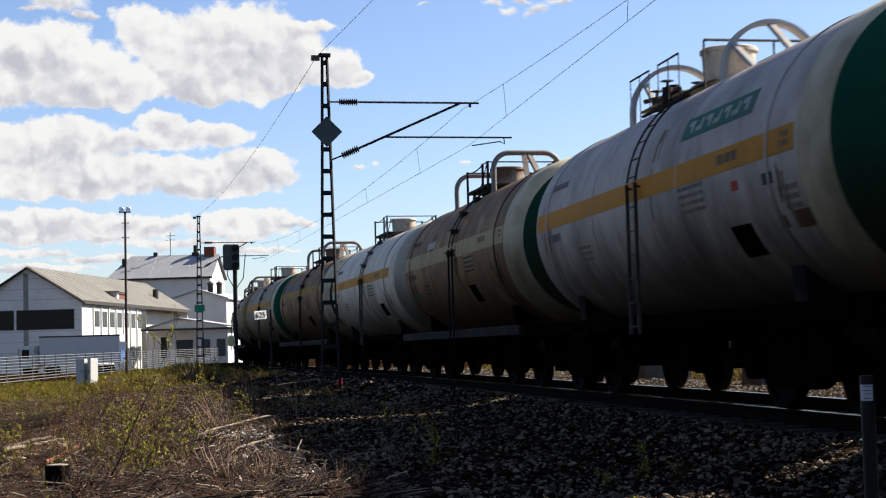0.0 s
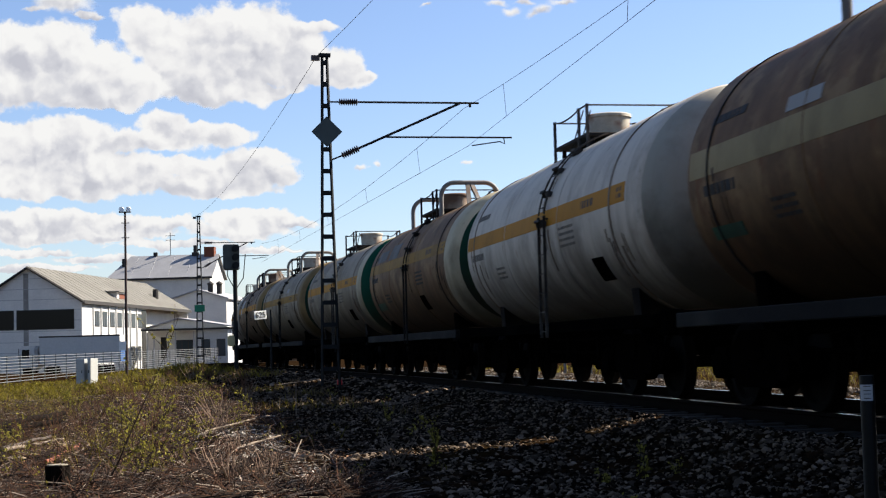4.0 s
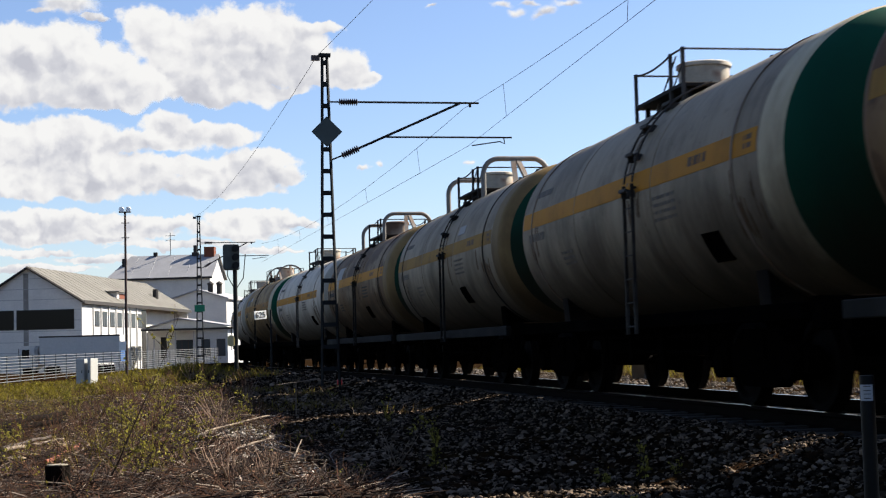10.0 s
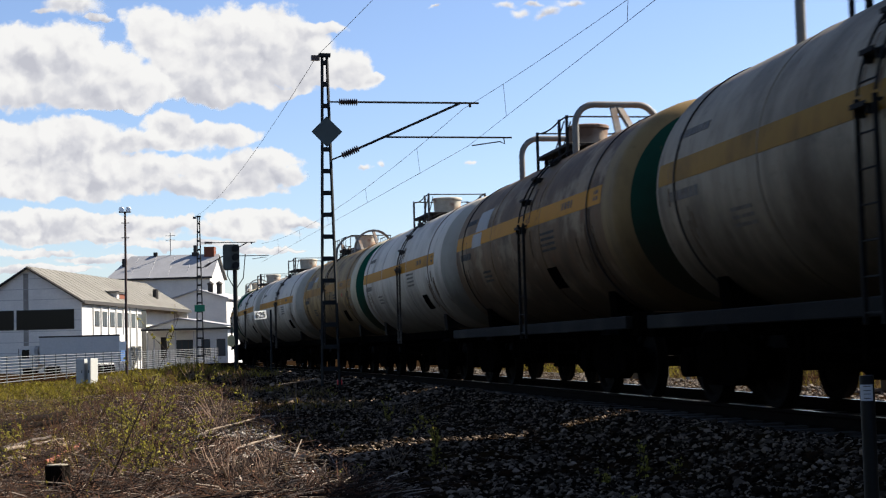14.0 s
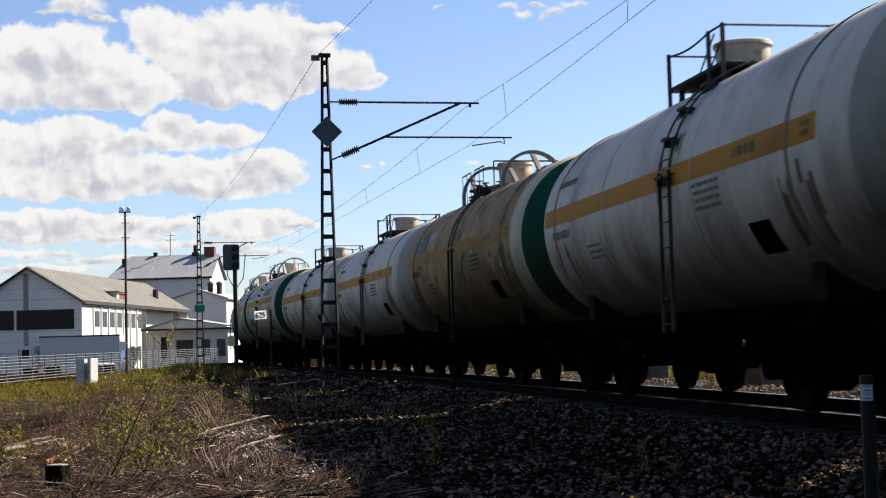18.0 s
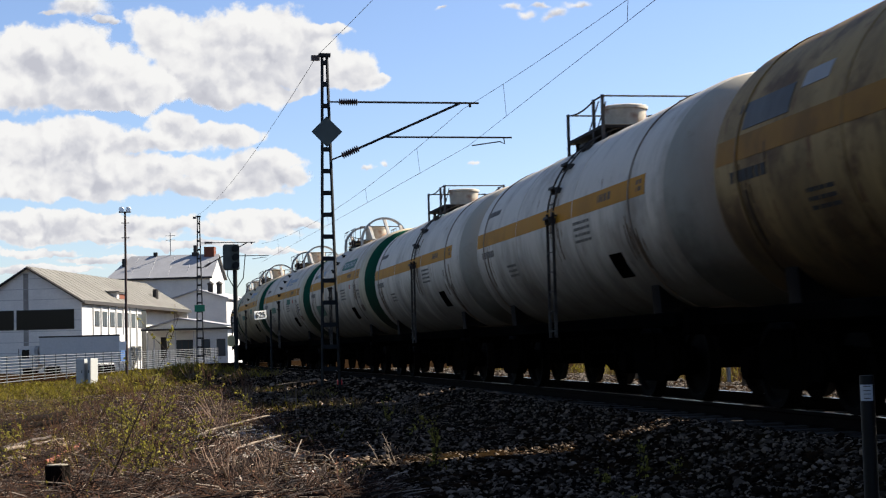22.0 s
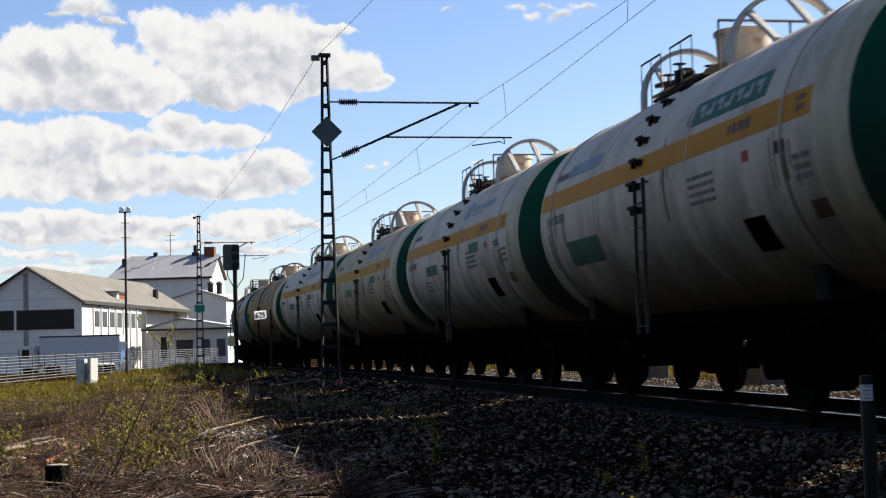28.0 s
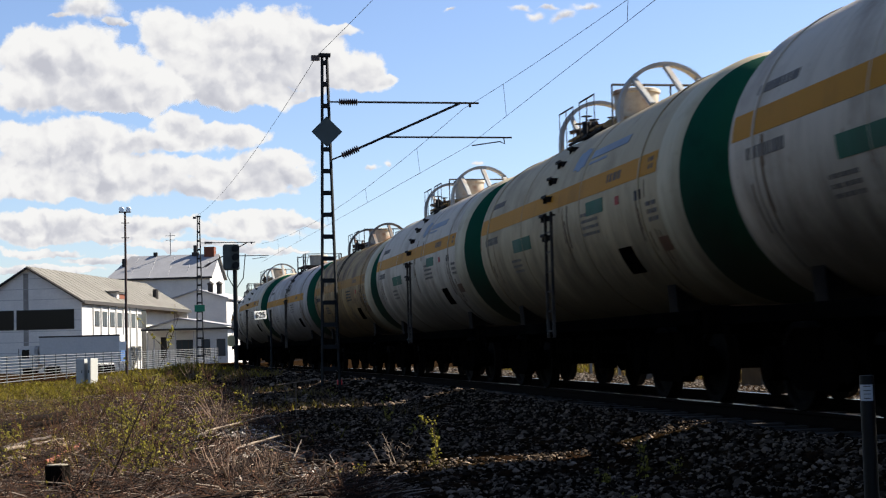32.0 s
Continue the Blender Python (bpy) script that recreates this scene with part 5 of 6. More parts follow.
def lorry():
    t = thing("lorry", pose(-9.2, 158.0, -1.0, 0, 0, GRID_TURN), "parked lorry with a white box trailer behind the fence", "lorry")
    WHITE_BOX = mat("trailer_white", (0.50, 0.47, 0.43), 0.5, 0, 0.05, 0.5, 6, 0.02)
    part("trailer", bevel(box(bmesh.new(), -8.6, 0.0, 0, 2.5, 1.1, 4.0), 0.04), WHITE_BOX, t)
    part("trailer_rim", box(bmesh.new(), -8.65, 0.02, -0.03, -0.005, 3.9, 4.05), TRIM, t)
    part("trailer_end", box(bmesh.new(), 0.005, 0.06, 0.05, 2.45, 1.2, 2.4), mat("trailer_door", (0.03, 0.08, 0.20), 0.5, 0, 0.1, 1, 8, 0), t, "blue lettered tail door")
    cab = part("cab", bevel(box(bmesh.new(), -10.9, -8.9, 0.05, 2.45, 0.6, 3.1), 0.25, 2), WHITE_BOX, t)
    part("windscreen", box(bmesh.new(), -10.96, -10.9, 0.3, 2.2, 1.8, 2.8), GLASS, cab)
    part("side_window", box(bmesh.new(), -10.5, -9.7, 0.03, 0.045, 1.8, 2.7), GLASS, cab)
    for x in (-10.0, -3.0, -1.7, -7.6):
        for y in (0.35, 2.15):
            part("wheel", rod(bmesh.new(), (x, y - 0.15, 0.5), (x, y + 0.15, 0.5), 0.5, 20), BLACK, t)


lorry()


def fence():
    t = thing("fence", pose(0, 0, 0), "grey metal fence of thin horizontal rails along the yard", "fence")
    FENCE = mat("fence_steel", (0.135, 0.135, 0.13), 0.6, 0.3, 0.15, 1, 20, 0.05)
    a, b = Vector((0.95, 170, -0.12)), Vector((-11.7, 88, -0.66))
    b2 = b + (b - a) * 0.32
    n, slat = 40, None
    pts = [a + (b2 - a) * k / n for k in range(n + 1)]
    for k, p in enumerate(pts):
        part("post", box(bmesh.new(), p.x - 0.035, p.x + 0.035, p.y - 0.035, p.y + 0.035, p.z - 0.6, p.z + 1.6), FENCE, t)
        if k:
            q = pts[k - 1]
            for z in np.linspace(0.1, 1.52, 9):
                sl = new("slat", slat.data) if slat else part("slat", rod(bmesh.new(), (0, 0, 0), p - q, 0.024, 4), FENCE)
                slat = slat or sl
                sl.parent = t
                sl.location = (q.x, q.y, q.z + z)


fence()


def cabinet():
    t = thing("equipment_cabinet", pose(-5.82, 73.0, float(ground_z(-5.82, 73.0)), 0, 0, -30), "pair of light grey trackside equipment cabinets", "cabinet")
    g = 0.68 - t.location.z
    PAINT = mat("cabinet_paint", (0.34, 0.34, 0.32), 0.5, 0, 0.06, 2, 20, 0.02)
    part("body", bevel(box(bmesh.new(), -0.46, 0.0, -0.2, 0.2, 0.05, g), 0.015), PAINT, t)
    part("body", bevel(box(bmesh.new(), 0.18, 0.36, -0.2, 0.42, 0.05, g + 0.03), 0.015), PAINT, t)
    part("plinth", box(bmesh.new(), -0.5, 0.4, -0.24, 0.46, -0.3, 0.05), CONCRETE, t)
    for x0, x1 in ((-0.42, -0.04), (0.2, 0.34)):
        dr = part("door", box(bmesh.new(), x0, x1, -0.215, -0.202, 0.12, g - 0.06), PAINT, t)
        part("handle", box(bmesh.new(), x1 - 0.1, x1 - 0.06, -0.235, -0.215, g * 0.5, g * 0.5 + 0.12), TRIM, dr)


cabinet()


# ---- clouds: far sheets with a soft fringe, drifting slowly ----
def cloud(blobs, depth, seed, fineness=1.0, fringe=0.36):
    """blobs: (x, y, half width, half height) in the units of FOCAL, from the picture's upper left."""
    k = depth / FOCAL
    x0, x1 = min(b[0] - b[2] for b in blobs) - 90, max(b[0] + b[2] for b in blobs) + 90
    y0, y1 = min(b[1] - b[3] for b in blobs) - 70, max(b[1] + b[3] for b in blobs) + 70
    m = bpy.data.materials.new("cloud")
    m.use_nodes = True
    n, lk = m.node_tree.nodes, m.node_tree.links
    n.remove(n["Principled BSDF"])
    tc = n.new("ShaderNodeTexCoord")
    sc = n.new("ShaderNodeVectorMath")
    sc.operation = "SCALE"
    sc.inputs["Scale"].default_value = 1 / k
    lk.new(tc.outputs["Object"], sc.inputs[0])

    def fbm(scale, detail, shift, rough=0.55):
        ad = n.new("ShaderNodeVectorMath")
        ad.operation = "ADD"
        ad.inputs[1].default_value = (seed * 313.7 + shift[0], seed * 71.3 + shift[1], seed * 17.0)
        lk.new(sc.outputs[0], ad.inputs[0])
        t = n.new("ShaderNodeTexNoise")
        t.inputs["Scale"].default_value, t.inputs["Detail"].default_value, t.inputs["Roughness"].default_value = scale, detail, rough
        lk.new(ad.outputs[0], t.inputs["Vector"])
        return t

    warp = fbm(0.016, 5, (50, 20))
    wv = n.new("ShaderNodeVectorMath")
    wv.operation = "MULTIPLY_ADD"
    wv.inputs[1].default_value, = [(70, 50, 0)]
    lk.new(warp.outputs["Color"], wv.inputs[0])
    lk.new(sc.outputs[0], wv.inputs[2])
    sb = n.new("ShaderNodeVectorMath")
    sb.operation = "SUBTRACT"
    sb.inputs[1].default_value = (35, 25, 0)
    lk.new(wv.outputs[0], sb.inputs[0])

    def field(src, lift):
        """The shortest distance to a blob's middle, in its own radii."""
        last = None
        for bx, by, rx, ry in blobs:
            mp = n.new("ShaderNodeMapping")
            mp.vector_type = "TEXTURE"
            mp.inputs["Location"].default_value = (bx - 784, 441 - by + lift * ry, 0)
            mp.inputs["Scale"].default_value = (rx, ry, 1e6)
            lk.new(src, mp.inputs["Vector"])
            ln = n.new("ShaderNodeVectorMath")
            ln.operation = "LENGTH"
            lk.new(mp.outputs[0], ln.inputs[0])
            if last is None:
                last = ln.outputs["Value"]
            else:
                mn = n.new("ShaderNodeMath")
                mn.operation = "SMOOTH_MIN"
                mn.inputs[2].default_value = 0.25
                lk.new(last, mn.inputs[0])
                lk.new(ln.outputs["Value"], mn.inputs[1])
                last = mn.outputs[0]
        return last

    def arith(op, a, b, c=None):
        m2 = n.new("ShaderNodeMath")
        m2.operation = op
        for k, v in enumerate((a, b, c)):
            if isinstance(v, (int, float)):
                m2.inputs[k].default_value = v
            elif v is not None:
                lk.new(v, m2.inputs[k])
        return m2.outputs[0]

    def billow(shift):
        """Height of the puffs: rounded cells on top of broken noise."""
        ad = n.new("ShaderNodeVectorMath")
        ad.operation = "ADD"
        ad.inputs[1].default_value = (seed * 57.0 + shift[0], seed * 91.0 + shift[1], 0)
        lk.new(sb.outputs[0], ad.inputs[0])
        vo = n.new("ShaderNodeTexVoronoi")
        vo.feature = "SMOOTH_F1"
        vo.inputs["Scale"].default_value, vo.inputs["Detail"].default_value, vo.inputs["Roughness"].default_value = 0.013 * fineness, 2.5, 0.5
        vo.inputs["Lacunarity"].default_value, vo.inputs["Smoothness"].default_value = 2.1, 0.7
        lk.new(ad.outputs[0], vo.inputs["Vector"])
        ns = fbm(0.010 * fineness, 6, (shift[0] + 9, shift[1] + 33), 0.52)
        return arith("ADD", arith("MULTIPLY", ns.outputs["Fac"], 1.3), arith("MULTIPLY", vo.outputs["Distance"], -0.75))

    body = field(sb.outputs[0], 0.0)
    fine = fbm(0.024, 9, (0, 0), 0.62)
    puff = billow((0, 0))
    edge = arith("SUBTRACT", arith("MULTIPLY_ADD", fine.outputs["Fac"], 1.1, arith("MULTIPLY_ADD", puff, 0.6, 0.85)), body)
    al = n.new("ShaderNodeMapRange")
    al.interpolation_type = "SMOOTHSTEP"
    al.inputs["From Min"].default_value, al.inputs["From Max"].default_value = 0.0, fringe
    lk.new(edge, al.inputs["Value"])
    # sunlit white heads and shaded grey hollows and bases, painted into the glow
    relief = arith("SUBTRACT", puff, billow((10, 17)))
    base = arith("SUBTRACT", field(sb.outputs[0], -0.85), 0.9)
    tone = arith("ADD", arith("MULTIPLY_ADD", relief, 1.05, 0.60), arith("MULTIPLY", arith("MINIMUM", arith("MAXIMUM", base, -0.9), 0.6), 0.36))
    thin = arith("MULTIPLY", arith("SUBTRACT", 1.0, arith("MINIMUM", edge, 1.0)), 0.12)
    mx = n.new("ShaderNodeValToRGB")
    cr = mx.color_ramp
    cr.elements[0].position, cr.elements[0].color = 0.08, (0.60, 0.61, 0.675, 1)
    cr.elements[1].position, cr.elements[1].color = 0.80, (1.0, 0.995, 0.985, 1)
    for pos, col in ((0.36, (0.75, 0.755, 0.80, 1)), (0.58, (0.91, 0.905, 0.915, 1))):
        e = cr.elements.new(pos)
        e.color = col
    lk.new(arith("ADD", tone, thin), mx.inputs["Fac"])
    em, tr, ms = n.new("ShaderNodeEmission"), n.new("ShaderNodeBsdfTransparent"), n.new("ShaderNodeMixShader")
    em.inputs["Strength"].default_value = 0.300
    lk.new(mx.outputs["Color"], em.inputs["Color"])
    lk.new(al.outputs["Result"], ms.inputs["Fac"])
    lk.new(tr.outputs[0], ms.inputs[1])
    lk.new(em.outputs[0], ms.inputs[2])
    lk.new(ms.outputs[0], n["Material Output"].inputs["Surface"])
    v = [((px - 784) * k, (441 - py) * k, 0) for px, py in ((x0, y0), (x1, y0), (x1, y1), (x0, y1))]
    ob = quick("cloud", v, [(0, 1, 2, 3)], m)
    ob.visible_shadow = False
    ob.matrix_basis = CAM_POSE @ pose(0, 0, -depth)
    return tagged(ob, "white cumulus cloud with a grey base in the blue sky", "cloud", "clouds", "structure")


CLOUDS = [
    (cloud([(105, 3, 48, 16), (150, 22, 22, 6), (60, 12, 20, 5)], 2500, 1, 1.6, 0.7), 54, 12, 2500),
    (cloud([(30, 90, 70, 40), (90, 85, 65, 42), (55, 130, 95, 50), (150, 125, 80, 42), (20, 160, 70, 22), (130, 165, 90, 22), (225, 150, 60, 26), (190, 180, 45, 12)], 2600, 2), 48, 8, 2600),
    (cloud([(245, 45, 38, 32), (280, 70, 60, 44), (340, 65, 60, 36), (400, 55, 55, 36), (450, 62, 62, 40), (520, 80, 50, 32), (360, 115, 95, 38), (470, 115, 100, 38), (590, 118, 42, 26), (560, 140, 60, 16), (300, 140, 80, 32), (390, 160, 100, 20), (480, 160, 60, 12), (630, 132, 26, 10), (545, 52, 45, 12)], 2650, 3), 42, 7, 2650),
    (cloud([(40, 255, 70, 32), (130, 250, 70, 30), (200, 255, 50, 18), (70, 290, 110, 30), (170, 300, 110, 32), (110, 330, 150, 20), (260, 325, 70, 16), (285, 220, 34, 18), (320, 240, 55, 22), (390, 240, 50, 16), (270, 250, 40, 12), (440, 285, 60, 20), (480, 305, 45, 17), (400, 315, 85, 22), (380, 335, 90, 12), (330, 290, 50, 12)], 2700, 4, 1.15), 30, 2, 2700),
    (cloud([(70, 390, 100, 16), (190, 392, 90, 13), (290, 398, 70, 12), (60, 415, 90, 14), (190, 415, 110, 10), (400, 385, 45, 14), (455, 385, 60, 13), (420, 408, 80, 12), (520, 395, 40, 8), (300, 432, 90, 6), (60, 445, 70, 7), (160, 458, 70, 6), (60, 475, 90, 8), (460, 440, 60, 5)], 2750, 5, 1.5), 15, 2, 2750),
    (cloud([(635, 296, 12, 4), (665, 292, 8, 5)], 2550, 6, 2.0, 1.1), 22, 0, 2550),
    (cloud([(824, 286, 8, 4)], 2560, 7, 2.0, 1.1), 22, 2, 2560),
    (cloud([(872, 4, 20, 6), (895, 18, 16, 9), (950, 16, 24, 11), (935, 22, 14, 9), (990, 2, 30, 6), (750, -2, 14, 3), (915, 2, 18, 4)], 2450, 8, 2.2, 1.15), 48, 10, 2450),
]

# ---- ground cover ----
# ballast toned dark for the train's shadow, both gravels pale for the sun
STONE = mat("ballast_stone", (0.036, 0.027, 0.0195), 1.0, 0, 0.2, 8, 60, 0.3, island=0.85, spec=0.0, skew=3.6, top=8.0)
GRAVEL = mat("sunlit_pale_gravel", (0.20, 0.178, 0.155), 1.0, 0, 0.2, 8, 60, 0.3, island=0.8, spec=0.05, skew=1.5, top=3.0)
FAR_GRAVEL = mat("sunlit_far_gravel", (0.12, 0.10, 0.082), 1.0, 0, 0.2, 8, 60, 0.3, island=0.7, spec=0.03)
TWIG = mat("dry_twig", (0.062, 0.028, 0.014), 0.9, 0, 0.2, 6, 50, 0.0, island=0.6, spec=0.2)
TWIG_DARK = mat("dark_twig", (0.018, 0.009, 0.005), 0.9, 0, 0.2, 6, 50, 0.0, island=0.5)
TWIG_PALE = mat("bleached_twig", (0.24, 0.19, 0.145), 0.85, 0, 0.2, 6, 50, 0.0, island=0.8, skew=1.6, top=2.2)
TWIG_SHOOT = mat("brown_shoot", (0.15, 0.10, 0.07), 0.85, 0, 0.2, 6, 50, 0.0, island=0.75, spec=0.2)
GRASS = mat("spring_grass", (0.125, 0.10, 0.012), 0.8, 0, 0.3, 1.5, 40, 0.0, island=0.6, transl=0.35, spec=0.1)
GRASS_DRY = mat("dry_grass", (0.085, 0.055, 0.023), 0.8, 0, 0.2, 1.5, 40, 0.0, island=0.45, transl=0.25)
LEAF = mat("young_leaf", (0.20, 0.175, 0.030), 0.75, 0, 0.2, 5, 40, 0.0, island=0.6, transl=0.45, spec=0.12)
LITTER = mat("leaf_litter", (0.062, 0.032, 0.018), 0.9, 0, 0.25, 4, 40, 0.0, island=0.92, spec=0.2, skew=3.0, top=5.5)
BARK = mat("bark", (0.06, 0.045, 0.035), 0.95, 0, 0.3, 12, 60, 0.5)
CUT_WOOD = mat("cut_wood", (0.22, 0.16, 0.095), 0.8, 0, 0.2, 10, 60, 0.2)
RED_WOOD = mat("orange_alder_wood", (0.17, 0.05, 0.022), 0.8, 0, 0.25, 10, 60, 0.2)
DEADWOOD = mat("bleached_deadwood", (0.17, 0.13, 0.095), 0.9, 0, 0.3, 12, 60, 0.4, second=(0.06, 0.042, 0.03), amount=0.45)
CHARRED = mat("weathered_stump", (0.008, 0.006, 0.0045), 0.95, 0, 0.4, 15, 60, 0.6, spec=0.03)
G = np.random.default_rng(11)


def gz(x, y):
    return float(ground_z(x, y))


def lat_of(x, y):
    return x - np.interp(y, TY[_sel], TX[_sel])


def stuff(name, verts, faces, material, label, category):
    return tagged(quick(name, verts, faces, material), label, category, kind="stuff")


def stone_field(name, xs, ys, zs, sizes, label):
    """Angular stones, each a squeezed and turned lump."""
    phi = (1 + 5 ** 0.5) / 2
    ico = np.array([(-1, phi, 0), (1, phi, 0), (-1, -phi, 0), (1, -phi, 0), (0, -1, phi), (0, 1, phi), (0, -1, -phi), (0, 1, -phi), (phi, 0, -1), (phi, 0, 1), (-phi, 0, -1), (-phi, 0, 1)]) / 1.9
    tri = np.array([(0, 11, 5), (0, 5, 1), (0, 1, 7), (0, 7, 10), (0, 10, 11), (1, 5, 9), (5, 11, 4), (11, 10, 2), (10, 7, 6), (7, 1, 8), (3, 9, 4), (3, 4, 2), (3, 2, 6), (3, 6, 8), (3, 8, 9), (4, 9, 5), (2, 4, 11), (6, 2, 10), (8, 6, 7), (9, 8, 1)])
    n = len(xs)
    base = ico[None] * G.uniform(0.62, 1.25, (n, 12, 1)) * np.stack([G.uniform(0.7, 1.3, n), G.uniform(0.6, 1.1, n), G.uniform(0.45, 0.85, n)], 1)[:, None]
    a, b = G.uniform(0, 6.28, n), G.normal(0, 0.5, n)
    ca, sa, cb, sb = np.cos(a), np.sin(a), np.cos(b), np.sin(b)
    x, y, z = base[..., 0], base[..., 1], base[..., 2]
    y, z = y * cb[:, None] - z * sb[:, None], y * sb[:, None] + z * cb[:, None]
    x, y = x * ca[:, None] - y * sa[:, None], x * sa[:, None] + y * ca[:, None]
    s = sizes[:, None]
    v = np.stack([x * s + xs[:, None], y * s + ys[:, None], z * s + zs[:, None] + 0.15 * s], 2).reshape(-1, 3)
    f = (tri[None] + 12 * np.arange(n)[:, None, None]).reshape(-1, 3)
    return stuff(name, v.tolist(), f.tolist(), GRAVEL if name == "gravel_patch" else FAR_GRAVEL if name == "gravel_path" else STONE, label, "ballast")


def ballast():
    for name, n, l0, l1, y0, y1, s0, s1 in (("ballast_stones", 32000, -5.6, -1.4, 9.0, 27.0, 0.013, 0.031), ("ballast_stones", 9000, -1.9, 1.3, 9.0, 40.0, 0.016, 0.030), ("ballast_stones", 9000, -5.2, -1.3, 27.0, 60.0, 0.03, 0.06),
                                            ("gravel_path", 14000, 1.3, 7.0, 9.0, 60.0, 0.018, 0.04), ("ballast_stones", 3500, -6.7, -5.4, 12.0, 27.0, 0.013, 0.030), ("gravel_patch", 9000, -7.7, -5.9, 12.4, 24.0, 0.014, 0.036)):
        y = G.uniform(0, 1, n) ** 1.4 * (y1 - y0) + y0
        lat = G.uniform(l0, l1, n)
        if name == "gravel_patch":
            keep = np.sin(lat * 2.1 + y * 0.9) + np.sin(y * 1.7 + 1.0 + lat) + 1.6 * (lat + 7.0) > -0.6
            y, lat = y[keep], lat[keep]
        x = lat + np.interp(y, TY[_sel], TX[_sel])
        z = ground_z(x, y)
        sz = G.uniform(s0, s1, len(y)) * (1 + 0.8 * (G.uniform(0, 1, len(y)) > 0.94))
        stone_field(name, x, y, z, sz, "angular grey-brown ballast stones lying loose beside the track")


ballast()

track = thing("sleepers", pose(0, 0, 0), "grey concrete sleepers bedded in the ballast", "sleeper", kind="structure")
_sl = bmesh.new()
for x0, x1 in ((-1.3, -0.35), (0.35, 1.3)):
    box(_sl, x0, x1, -0.13, 0.13, -0.38, -0.150)
box(_sl, -0.35, 0.35, -0.11, 0.11, -0.38, -0.2)
_first = part("sleeper", bevel(_sl, 0.02), mat("sleeper_concrete", (0.045, 0.039, 0.033), 0.5, 0, 0.2, 3, 30, 0.1, spec=0.12), track)
_first.matrix_basis = on_line(8)
for k in range(1, 150):
    o = new("sleeper", _first.data)
    o.parent = track
    o.matrix_basis = on_line(8 + 0.61 * k)


def strands(lines):
    """Thin three-sided strips: (points, radius at the foot, radius at the tip)."""
    verts, faces = [], []
    for pts, r0, r1 in lines:
        n, b0 = len(pts), len(verts)
        for i, p in enumerate(pts):
            r = r0 + (r1 - r0) * i / (n - 1)
            for a in (0.5, 2.6, 4.7):
                verts.append((p[0] + r * math.cos(a), p[1] + r * math.sin(a) * 0.6, p[2] + r * math.sin(a) * 0.8))
        for i in range(n - 1):
            for k in range(3):
                a, b = b0 + i * 3 + k, b0 + i * 3 + (k + 1) % 3
                faces.append((a, b, b + 3, a + 3))
        faces.append((b0 + (n - 1) * 3, b0 + (n - 1) * 3 + 1, b0 + (n - 1) * 3 + 2))
    return verts, faces


def lying(x, y, length, r, lift):
    a = G.uniform(0, 6.28)
    z = gz(x, y)
    dz = G.uniform(-0.02, lift)
    b = a + G.normal(0, 0.35)
    m = (x + length / 2 * math.cos(a), y + length / 2 * math.sin(a))
    e = (m[0] + length / 2 * math.cos(b), m[1] + length / 2 * math.sin(b))
    return ([(x, y, z + 0.01), (m[0], m[1], z + 0.03 + dz * 0.7), (e[0], e[1], z + 0.02 + dz)], r, r * 0.5)


def scatter(n, y0, y1, l0, l1, power=1.5):
    """Spots spread over the bank, thin where the gravel lies open."""
    y = G.uniform(0, 1, n) ** power * (y1 - y0) + y0
    lat = G.uniform(l0, l1, n)
    open_gravel = (lat > -6.5 - 0.8 * smooth_step(15.5, 18.0, y) + 0.3 * np.sin(y * 1.9)) & (y > 12.6) & (y < 23.5) & (G.uniform(0, 1, n) > 0.16)
    lat = np.where(open_gravel, G.uniform(-11.5, -7.4, n), lat)
    return lat + np.interp(y, TY[_sel], TX[_sel]), y


def shoot(x, y, h, lean, wob=0.12, n=6):
    z = gz(x, y) - 0.03
    pts = []
    cx, cy = x, y
    for i in range(n):
        pts.append((cx, cy, z + h * i / (n - 1)))
        cx += lean[0] * h / (n - 1) + G.normal(0, wob) * h / n
        cy += lean[1] * h / (n - 1) + G.normal(0, wob) * h / n
    return pts


